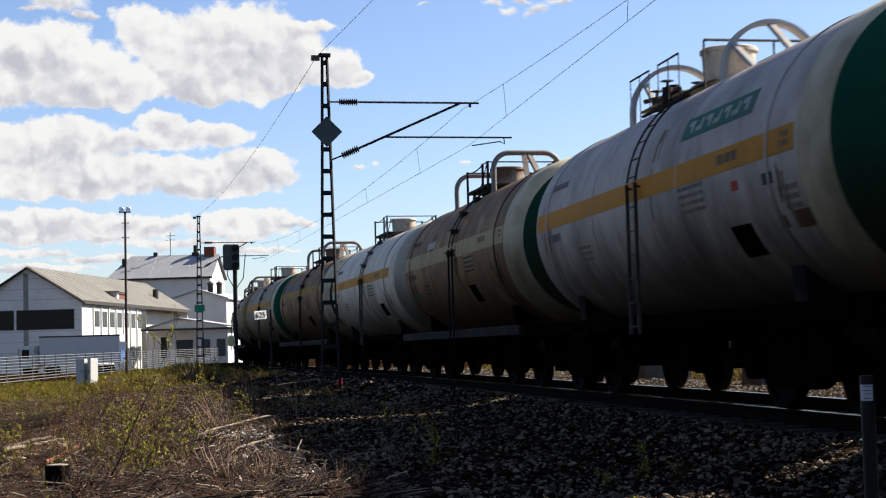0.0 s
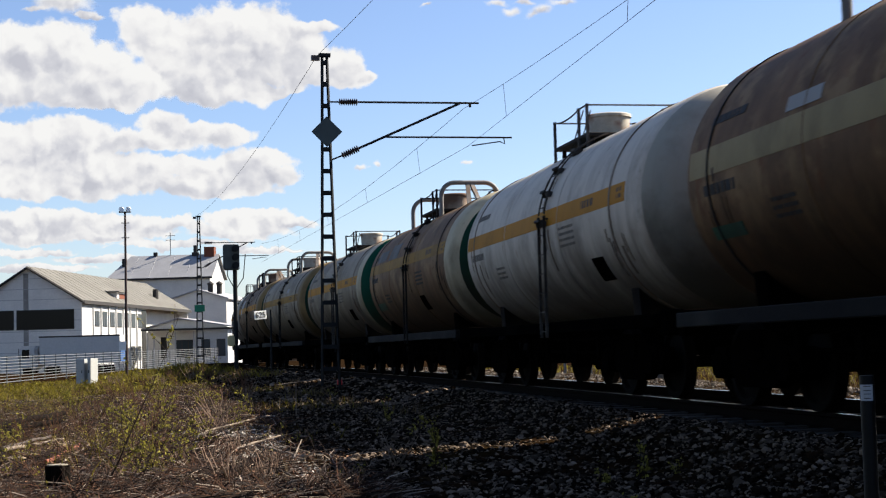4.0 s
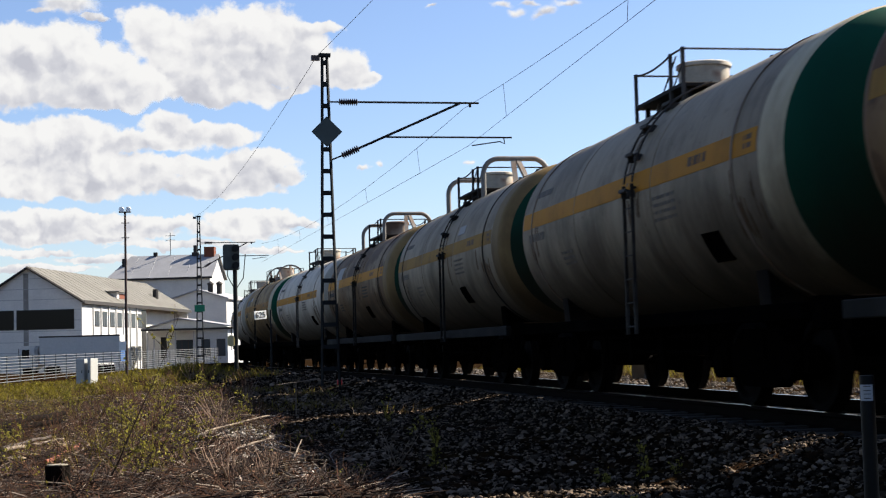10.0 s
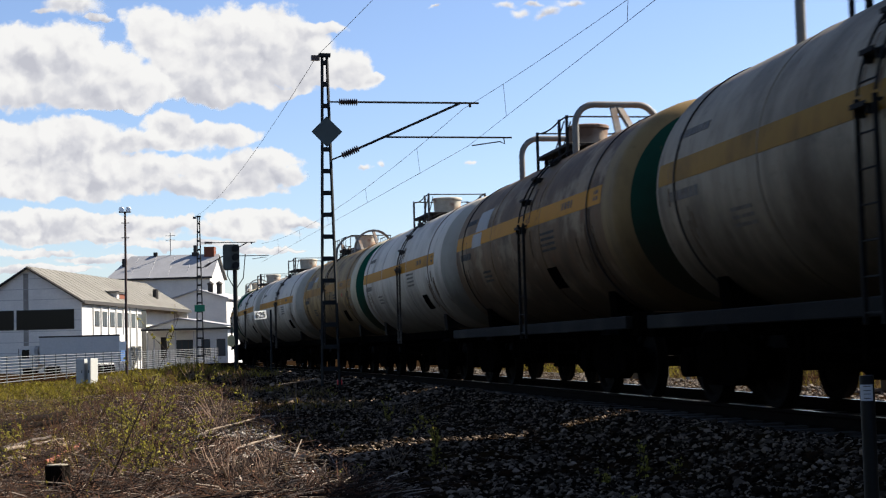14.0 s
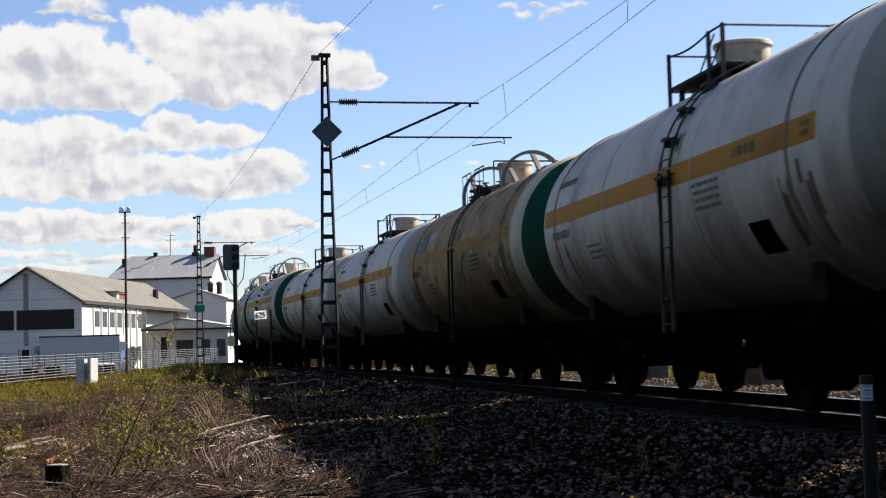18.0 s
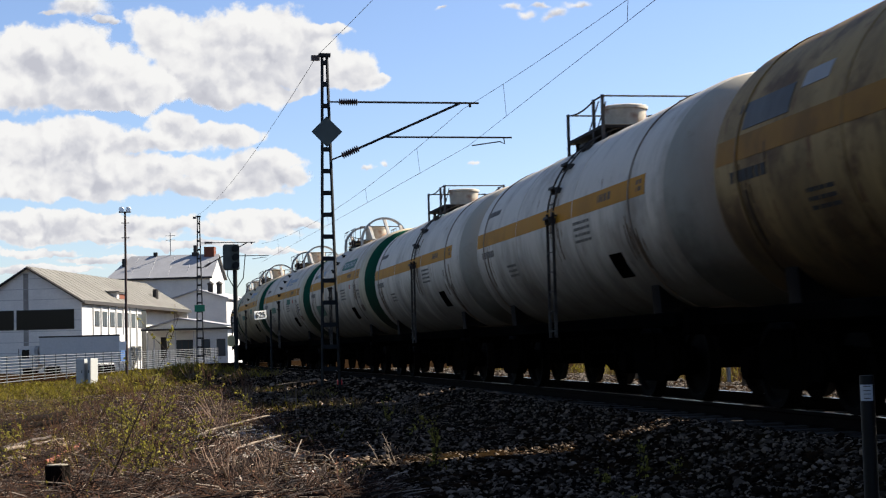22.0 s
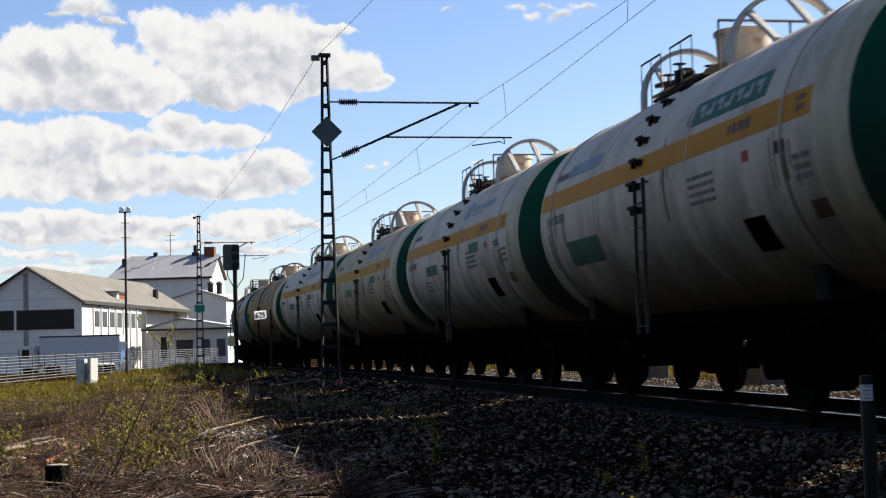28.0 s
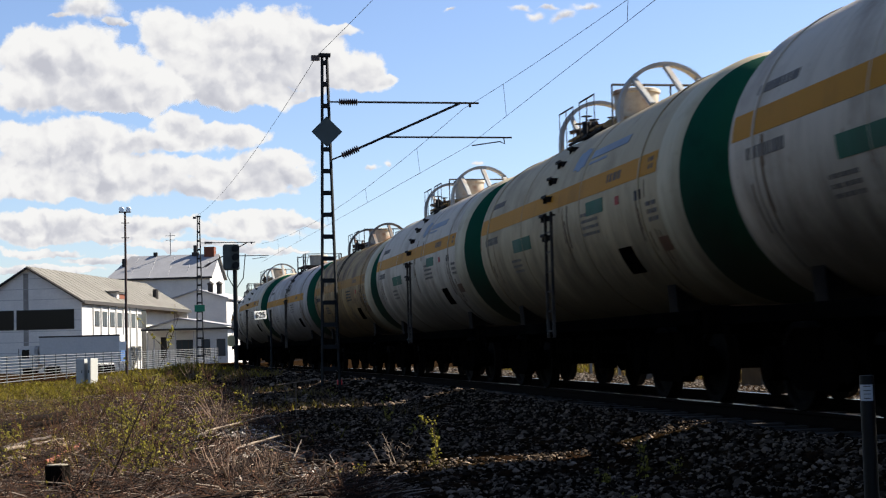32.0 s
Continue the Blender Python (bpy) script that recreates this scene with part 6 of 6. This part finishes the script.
def litter():
    # pale and dark twigs also stand in for sunlit specks and shaded gaps
    for material, n, r, lab in ((TWIG, 11000, 0.0055, "tangle of dry brown twigs and slash on the ground"), (TWIG_DARK, 12000, 0.008, "dark fallen twigs and stalks on the ground"), (TWIG_PALE, 7500, 0.0045, "bleached broken sticks lying among the litter")):
        x, y = scatter(n, 11.5, 48, -13.0, -5.6, 1.9)
        v, f = strands([lying(a, b, G.uniform(0.12, 0.6), r * G.uniform(0.6, 1.6), 0.16) for a, b in zip(x, y)])
        stuff("fallen_twigs", v, f, material, lab, "twigs")
    lines = []
    x, y = scatter(9000, 11.6, 40, -12.5, -5.7, 1.9)
    for a, b in zip(x, y):
        lines.append((shoot(a, b, G.uniform(0.08, 0.34), (G.normal(0, 0.7), G.normal(0, 0.7)), 0.3, 4), 0.0045, 0.002))
    v, f = strands(lines[:5000])
    stuff("dry_stalks", v, f, TWIG_DARK, "dark standing stalks of last year's weeds", "stalks")
    v, f = strands(lines[5000:])
    stuff("dry_stalks", v, f, TWIG, "reddish-brown standing stalks of last year's weeds", "stalks")
    x, y = scatter(40000, 11.0, 50, -13.5, -5.4, 1.5)
    x2, y2 = scatter(34000, 11.4, 20, -11.5, -5.5, 1.3)
    x, y = np.concatenate([x, x2]), np.concatenate([y, y2])
    z = ground_z(x, y)
    verts, faces = [], []
    for a, b, c in zip(x, y, z):
        s = G.uniform(0.012, 0.035)
        t, u = G.uniform(0, 6.28), G.uniform(-0.7, 0.7)
        d = (s * math.cos(t), s * math.sin(t))
        k = len(verts)
        h = c + G.uniform(0.0, 0.09)
        verts += [(a - d[0], b - d[1], h - s * u), (a + d[1] * 0.6, b - d[0] * 0.6, h + 0.2 * s), (a + d[0], b + d[1], h + s * u), (a - d[1] * 0.6, b + d[0] * 0.6, h + 0.3 * s)]
        faces.append((k, k + 1, k + 2, k + 3))
    stuff("leaf_litter", verts, faces, LITTER, "withered brown leaves covering the ground", "leaf litter")


litter()


def blades(name, n, y0, y1, l0, l1, h0, h1, material, label, clump=0.0, power=1.5):
    x, y = scatter(n, y0, y1, l0, l1, power)
    if clump:
        keep = np.sin(x * 1.9 + 0.6 * y) + np.sin(y * 0.9 + 2 * np.sin(x)) + G.normal(0, 0.5, n) > clump
        x, y = x[keep], y[keep]
    z = ground_z(x, y)
    verts, faces = [], []
    for a, b, c in zip(x, y, z):
        h = G.uniform(h0, h1)
        t = G.uniform(0, 6.28)
        w = G.uniform(0.004, 0.008) * (1 + max(0, b - 20) * 0.05)
        dx, dy = math.cos(t), math.sin(t)
        l = G.uniform(0.2, 1.3) * h
        t2 = G.uniform(0, 6.28)
        ex, ey = l * math.cos(t2), l * math.sin(t2)
        k = len(verts)
        verts += [(a - w * dx, b - w * dy, c - 0.02), (a + w * dx, b + w * dy, c - 0.02), (a + w * 0.7 * dx + ex * 0.4, b + w * 0.7 * dy + ey * 0.4, c + h * 0.6), (a - w * 0.7 * dx + ex * 0.4, b - w * 0.7 * dy + ey * 0.4, c + h * 0.6), (a + ex, b + ey, c + h)]
        faces += [(k, k + 1, k + 2, k + 3), (k + 3, k + 2, k + 4)]
    stuff(name, verts, faces, material, label, "grass")


blades("grass", 26000, 26, 85, -20, -9.2, 0.06, 0.22, GRASS, "fresh yellow-green grass on the bank", 0.0, 1.0)
blades("grass", 9000, 24, 80, -10, -6.6, 0.05, 0.16, GRASS, "scattered yellow-green grass on the bank", 0.7, 1.0)
blades("grass", 7000, 12, 45, -13, -5.8, 0.04, 0.12, GRASS, "sparse green grass tufts among litter", 0.8)
blades("dry_grass", 13000, 12, 80, -16, -5.8, 0.06, 0.24, GRASS_DRY, "dry straw-coloured grass from last year", -0.2, 1.2)
blades("grass", 1500, 14, 40, -6.2, -4.6, 0.04, 0.14, GRASS, "thin grass at the edge of the ballast", 1.0)
blades("dry_grass", 5000, 20, 60, -6.4, -3.3, 0.06, 0.22, GRASS_DRY, "thin dry grass growing through the ballast shoulder", 0.2, 1.0)
blades("grass", 2600, 18, 60, -6.4, -3.6, 0.05, 0.2, GRASS, "thin green grass growing through the ballast shoulder", 0.7, 1.0)
blades("grass", 7000, 12, 75, 7.0, 24, 0.10, 0.35, GRASS, "rough green grass beyond the track", -0.8, 1.0)
blades("dry_grass", 4000, 10, 62, 5.5, 14, 0.08, 0.35, GRASS_DRY, "dry pale grass beyond the track", -0.5, 1.0)
blades("grass", 7000, 45, 95, -9.5, -3.2, 0.10, 0.35, GRASS, "green grass on the embankment beside the line", 0.3, 1.0)


def leaf_mesh(spots, s0, s1):
    verts, faces = [], []
    for p in spots:
        s = G.uniform(s0, s1)
        u = Vector(G.normal(0, 1, 3)).normalized()
        w = u.cross(Vector(G.normal(0, 1, 3))).normalized() * s * 0.42
        u = u * s
        p = Vector(p)
        nrm = u.cross(w).normalized() * s * 0.12
        k = len(verts)
        verts += [p[:], (p + u * 0.5 + w + nrm)[:], (p + u)[:], (p + u * 0.5 - w + nrm)[:]]
        faces += [(k, k + 1, k + 2), (k, k + 2, k + 3)]
    return verts, faces


def herb_layer():
    """Fine leafy sprouts that come up everywhere through the litter."""
    x, y = scatter(5200, 11.2, 62, -17.0, -5.8, 1.2)
    keep = np.sin(x * 1.3 + y * 0.35) + np.sin(y * 0.8 - x * 0.7) + G.normal(0, 0.7, len(x)) > 0.35
    lines, spots = [], []
    for a, b in zip(x[keep], y[keep]):
        h = G.uniform(0.08, 0.42)
        pts = shoot(a, b, h, (G.normal(0, 0.25), G.normal(0, 0.25)), 0.15, 4)
        lines.append((pts, 0.004, 0.0015))
        for u in G.uniform(0.35, 1.05, 7):
            i = min(int(u * 3), 2)
            p, q = Vector(pts[i]), Vector(pts[i + 1])
            spots.append((p + (q - p) * (u * 3 - i) + Vector(G.normal(0, 0.03, 3)))[:])
    v, f = strands(lines)
    stuff("sprout_stems", v, f, TWIG_DARK, "thin brown stems of low sprouts", "undergrowth")
    v, f = leaf_mesh(spots, 0.012, 0.032)
    stuff("sprout_leaves", v, f, LEAF, "tiny fresh yellow-green leaves of low undergrowth", "undergrowth")


herb_layer()


def shrub(x, y, h, stems_n, leaves_n, spread, label, leaf_size=(0.014, 0.034), bark=None, lean=(0, 0), low=0.25, twigs=3, vary=(0.5, 1.0)):
    """A bush: stems with side twigs, young leaves along their upper parts."""
    t = thing("shrub", pose(0, 0, 0), label, "shrub")
    lines, spots = [], []
    for k in range(stems_n):
        a = G.uniform(0, 6.28)
        ln = (lean[0] + spread * math.cos(a) * G.uniform(0.2, 1), lean[1] + spread * math.sin(a) * G.uniform(0.2, 1))
        hh = h * G.uniform(*vary)
        pts = shoot(x + G.normal(0, 0.08 * h), y + G.normal(0, 0.08 * h), hh, ln)
        lines.append((pts, (0.005 + 0.0035 * h) * (1.3 if bark else 1.0), 0.002 * (1.6 if bark else 1.0)))
        for j in range(twigs):
            i = int(G.integers(1, len(pts) - 1))
            p = Vector(pts[i])
            d = Vector((G.normal(0, 1), G.normal(0, 1), G.uniform(0.3, 1.2))).normalized() * hh * G.uniform(0.15, 0.35)
            tw = [p[:], (p + d * 0.5 + Vector(G.normal(0, 0.02, 3)))[:], (p + d)[:]]
            lines.append((tw, 0.004, 0.0015))
            spots += [(p + d * u)[:] for u in G.uniform(0.2, 1.05, max(1, leaves_n // (stems_n * (twigs + 1))))]
        for u in G.uniform(low, 1.0, max(1, leaves_n // (stems_n * (twigs + 1)))):
            i = min(int(u * (len(pts) - 1)), len(pts) - 2)
            w = u * (len(pts) - 1) - i
            spots.append(tuple(pts[i][c] * (1 - w) + pts[i + 1][c] * w + G.normal(0, 0.02) for c in range(3)))
    v, f = strands(lines)
    quick("branchwork", v, f, bark or TWIG_DARK, t)
    if leaves_n:
        v, f = leaf_mesh(spots, *leaf_size)
        quick("foliage", v, f, LEAF, t, "small yellow-green spring leaves")
    return t


LEAFY = "low shrub with small yellow-green spring leaves on thin stems"
shrub(-0.80, 13.2, 1.55, 1, 230, 0.02, "tall leaning sapling with small yellow-green spring leaves", lean=(0.48, 0.05), low=0.12, leaf_size=(0.016, 0.036), twigs=14, vary=(1.0, 1.0))
shrub(-0.72, 13.5, 0.75, 3, 150, 0.25, LEAFY, lean=(0.35, 0.0))
shrub(-0.70, 14.7, 0.9, 3, 130, 0.25, LEAFY, lean=(0.3, 0.0))
shrub(-0.55, 14.3, 0.5, 9, 260, 0.9, LEAFY)
shrub(-0.25, 15.3, 0.6, 9, 240, 0.9, LEAFY)
shrub(-0.9, 16.2, 0.55, 9, 240, 0.9, LEAFY)
for x, y, h, n in ((-1.0, 18.5, 0.8, 220), (-0.3, 20.0, 0.7, 160), (-0.75, 24.0, 1.0, 240), (-1.6, 26.0, 0.9, 220), (-2.6, 21.0, 0.7, 160), (-2.1, 15.2, 0.35, 120), (0.0, 30.0, 1.0, 200), (-2.9, 33.0, 1.0, 240), (-1.2, 36.0, 1.2, 240),
                   (-4.3, 30.0, 0.6, 200), (-3.8, 42.0, 0.9, 260), (0.6, 27.0, 0.6, 120), (-0.2, 47.0, 0.7, 110), (-5.5, 50.0, 0.8, 160), (-1.9, 55.0, 0.8, 120), (-3.2, 66.0, 0.9, 160), (-1.0, 70.0, 0.9, 110), (0.2, 62.0, 0.8, 120)):
    shrub(x, y, h, 6, n, 0.35, LEAFY, leaf_size=(0.014 + 0.0005 * y, 0.030 + 0.0007 * y))
BARE = "thicket of bare pale brown shoots without leaves"
for x, y, h, k in ((0.15, 13.0, 0.46, 16), (0.45, 13.2, 0.42, 14), (0.0, 13.8, 0.40, 14), (0.55, 13.9, 0.3, 16), (-0.9, 13.4, 0.28, 16), (-0.3, 15.6, 0.3, 16), (0.3, 17.0, 0.34, 18), (-1.5, 16.8, 0.28, 14), (1.15, 12.9, 0.22, 14)):
    shrub(x, y, h, k, 0, 0.7, BARE, bark=TWIG_SHOOT, twigs=3)
for x, y, h in ((-0.9, 28.0, 0.6), (0.2, 33.0, 0.7), (-2.0, 40.0, 0.8), (0.9, 38.0, 0.8), (-0.1, 52.0, 0.9), (1.0, 45.0, 0.7), (-3.0, 25.0, 0.45)):
    shrub(x, y, h, 16, 0, 0.6, "bare reddish-brown brush on the bank", bark=TWIG, twigs=3)
for k in range(26):
    y = 19 + 44 * G.uniform(0, 1) ** 1.2
    x = float(np.interp(y, TY[_sel], TX[_sel])) - G.uniform(5.2, 9.6)
    shrub(x, y, G.uniform(0.3, 0.75), 14, 0, 0.8, "bare reddish-brown brush on the bank", bark=TWIG if k % 3 else TWIG_SHOOT, twigs=3)
SPRIG = "slender leafy sapling growing from the ballast"
for x, y, h, n in ((2.45, 21.0, 0.62, 110), (2.47, 18.1, 0.3, 50), (2.50, 16.7, 0.36, 100), (2.51, 31.5, 0.5, 80), (2.16, 14.3, 0.62, 200), (3.62, 12.35, 0.40, 150), (3.30, 12.3, 0.2, 70), (3.92, 12.3, 0.18, 70), (2.87, 10.1, 0.2, 60), (3.05, 10.6, 0.09, 40), (2.42, 10.7, 0.1, 40), (1.4, 14.2, 0.12, 60), (1.0, 13.6, 0.1, 50)):
    shrub(x, y, h, 3 if h > 0.2 else 5, n, 0.18 if h > 0.2 else 0.6, SPRIG, leaf_size=(0.018, 0.036), low=0.1, twigs=2)


def log(x0, y0, x1, y1, r, material, label, lift0=0.0, lift1=0.0, end=None):
    a, b = Vector((x0, y0, gz(x0, y0) + r + lift0 + 0.08)), Vector((x1, y1, gz(x1, y1) + r + lift1 + 0.08))
    t = thing("log", Matrix.Translation(a), label, "log")
    n = 6
    pts = [(b - a) * k / n + Vector(G.normal(0, r * 0.25, 3)) * (0 < k < n) for k in range(n + 1)]
    part("trunk", tube(bmesh.new(), pts, [r * (1 - 0.25 * k / n) for k in range(n + 1)], 9), material, t)
    d = (b - a).normalized()
    part("cut_end", rod(bmesh.new(), -d * 0.004, d * 0.012, r * 0.97, 9), end or CUT_WOOD, t)
    return t


log(-2.12, 16.2, -1.90, 20.8, 0.024, DEADWOOD, "long pale barked pole lying in the brush", 0.02, 0.03, CUT_WOOD)
log(-2.22, 16.9, -2.02, 21.3, 0.022, DEADWOOD, "pale cut pole lying beside another", 0.07, 0.09, CUT_WOOD)
log(-1.98, 16.3, -1.78, 20.4, 0.016, CUT_WOOD, "thin split branch lying in the brush", 0.01, 0.03)
log(-2.35, 17.6, -2.12, 20.6, 0.024, BARK, "grey cut branch lying in the brush", 0.05, 0.10)
log(-1.63, 15.3, -1.50, 17.8, 0.022, RED_WOOD, "orange-red peeled alder branch", 0.04, 0.05, RED_WOOD)
log(-1.48, 15.6, -1.40, 18.0, 0.012, DEADWOOD, "thin bleached branch lying in the brush", 0.0, 0.04)
log(-1.15, 13.7, -0.75, 14.0, 0.012, DEADWOOD, "short bleached stick beside the stump", 0.0, 0.03)
log(-3.80, 27.0, -2.95, 31.2, 0.07, CHARRED, "dark rotten log lying in the brush", 0.02, 0.02)
log(-3.55, 25.2, -2.60, 27.0, 0.06, CHARRED, "dark rotten log lying in the brush", 0.0, 0.03)
for x0, y0, x1, y1, r, up in ((0.95, 15.3, 0.50, 16.6, 0.020, 0.06), (0.92, 14.9, 0.45, 15.2, 0.012, 0.10), (1.02, 15.8, 0.62, 16.0, 0.010, 0.16), (0.80, 15.0, 0.98, 16.4, 0.009, 0.12), (0.35, 17.6, 0.85, 18.6, 0.014, 0.05), (-0.1, 21.6, 0.9, 23.4, 0.016, 0.08)):
    log(x0, y0, x1, y1, r, DEADWOOD, "bleached dead branch at the ballast edge", 0.0, up)


def stake(x, y, h, half, label):
    """A thin stake with a bar nailed across its head."""
    t = thing("stake", pose(x, y, gz(x, y)), label, "stake")
    part("upright", rod(bmesh.new(), (0, 0, -0.1), (0.01, 0, h), 0.008, 6), DEADWOOD, t)
    part("bar", rod(bmesh.new(), (-half, 0.02, h - 0.03), (half * 1.3, 0.02, h + 0.06), 0.008, 6), DEADWOOD, t)


stake(1.42, 25.2, 0.56, 0.32, "thin bleached stake with a bar across its head")
stake(3.05, 36.4, 0.20, 0.26, "low bleached stake with a bar beside the mast")


def stump():
    x, y = -1.26, 12.75
    t = thing("tree_stump", pose(x, y, gz(x, y) + 0.02), "dark weathered tree stump with a pale cut top", "tree stump")
    bm = bmesh.new()
    rings = []
    for z, r in ((-0.15, 0.14), (0.05, 0.108), (0.15, 0.100), (0.252, 0.096)):
        rings.append([bm.verts.new(((r + 0.012 * math.sin(5 * a + z * 9) + G.normal(0, 0.005)) * math.cos(a), (r + 0.012 * math.sin(5 * a)) * math.sin(a), z)) for a in np.linspace(0, 2 * math.pi, 28, endpoint=False)])
    for i in range(3):
        for k in range(28):
            bm.faces.new((rings[i][k], rings[i][(k + 1) % 28], rings[i + 1][(k + 1) % 28], rings[i + 1][k]))
    bm.faces.new(rings[-1])
    part("bark", bm, CHARRED, t)
    part("cut_top", rod(bmesh.new(), (0, 0, 0.253), (0, 0, 0.26), 0.086, 24), mat("grey_cut", (0.22, 0.19, 0.14), 0.9, 0, 0.2, 20, 80, 0.2), t, "grey sawn surface")


stump()
for x, y, h, n in ((-1.9, 16.6, 0.3, 140), (-2.6, 18.0, 0.4, 170), (-2.9, 20.5, 0.5, 180), (-1.2, 17.2, 0.3, 130), (-0.2, 18.2, 0.4, 150), (-3.3, 24.5, 0.5, 200), (0.4, 22.5, 0.4, 120), (0.1, 14.9, 0.2, 70)):
    shrub(x, y, h, 7, n, 0.7, LEAFY, leaf_size=(0.014, 0.030))
shrub(1.75, 14.6, 0.40, 7, 0, 1.5, "bleached dead forked branch lying on the ballast", bark=DEADWOOD, twigs=5)


def beyond():
    """What shows beneath the wagons: a low fence and boxes on the far side of the line."""
    t = thing("low_fence", pose(0, 0, 0), "low grey fence beyond the track", "fence")
    for s in np.arange(13, 44, 2.4):
        p = along(s, 4.3, 0)
        g = gz(p.x, p.y)
        part("post", box(bmesh.new(), p.x - 0.035, p.x + 0.035, p.y - 0.035, p.y + 0.035, g - 0.1, g + 0.62), GALV, t)
        q = along(s + 2.4, 4.3, 0)
        part("top_rail", rod(bmesh.new(), (p.x, p.y, g + 0.55), (q.x, q.y, gz(q.x, q.y) + 0.55), 0.025), GALV, t)
    for s, h in ((26.5, 0.5), (21.0, 0.35), (33.0, 0.5)):
        p = along(s, 3.7, 0)
        b = thing("cable_box", pose(p.x, p.y, gz(p.x, p.y), 0, 0, turn(s)), "small grey concrete cable box beyond the rails", "box")
        part("body", bevel(box(bmesh.new(), -0.3, 0.3, -0.45, 0.45, -0.1, h), 0.02), CONCRETE, b)
        part("lid", bevel(box(bmesh.new(), -0.33, 0.33, -0.48, 0.48, h, h + 0.05), 0.01), CONCRETE, b)


beyond()
rt = thing("track_marker", pose(3.1, 36.0, gz(3.1, 36.0)), "small red-topped marker stake beside the track", "marker")
part("stake", box(bmesh.new(), -0.03, 0.03, -0.03, 0.03, -0.1, 0.12), MAST, rt)
part("red_top", bevel(box(bmesh.new(), -0.06, 0.06, -0.05, 0.05, 0.12, 0.24), 0.01), mat("red_plastic", (0.55, 0.03, 0.03), 0.5, 0, 0.1, 4, 30, 0), rt, "red plastic top")


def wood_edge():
    """An added, unseen dark screen, away from the sun, that shades the near tanks."""
    m = mat("dark_screen", (0.035, 0.040, 0.014), 0.95, 0, 0.4, 0.6, 4, 0.5, spec=0.05)
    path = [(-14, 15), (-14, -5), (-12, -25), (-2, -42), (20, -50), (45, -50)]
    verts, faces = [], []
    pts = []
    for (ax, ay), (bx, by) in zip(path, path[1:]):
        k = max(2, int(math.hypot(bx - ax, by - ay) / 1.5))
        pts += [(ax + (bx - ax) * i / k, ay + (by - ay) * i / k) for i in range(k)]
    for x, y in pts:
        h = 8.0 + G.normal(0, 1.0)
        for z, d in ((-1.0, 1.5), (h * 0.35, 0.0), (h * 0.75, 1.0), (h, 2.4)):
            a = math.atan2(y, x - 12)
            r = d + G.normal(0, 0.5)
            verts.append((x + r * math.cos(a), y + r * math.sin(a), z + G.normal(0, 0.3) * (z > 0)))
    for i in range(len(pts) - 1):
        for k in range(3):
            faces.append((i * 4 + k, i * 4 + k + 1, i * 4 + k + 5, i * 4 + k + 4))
    tagged(quick("wood_edge", verts, faces, m), "dark screen added out of view to shade the near wagons", "wood", kind="structure")


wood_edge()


def motions():
    """The train comes on, its wheels turn, the clouds drift."""
    times = [float(t) for t in range(33)]
    for i, w in enumerate(WAGONS):
        walk(w, [(t, on_line(centre_of(i, t))) for t in times])
    steps = np.linspace(0, 32, 241)
    for ob, i, dy in WHEELSETS:
        walk(ob, [(float(t), pose(0, dy, 0.475, math.degrees(rolled(float(t)) / 0.475) % 360, 0, 0)) for t in steps])
    for ob, dx, dy, depth in CLOUDS:
        k = depth / FOCAL
        walk(ob, [(t, CAM_POSE @ pose(dx * t / 32 * k, -dy * t / 32 * k, -depth)) for t in (0.0, 16.0, 32.0)])


motions()
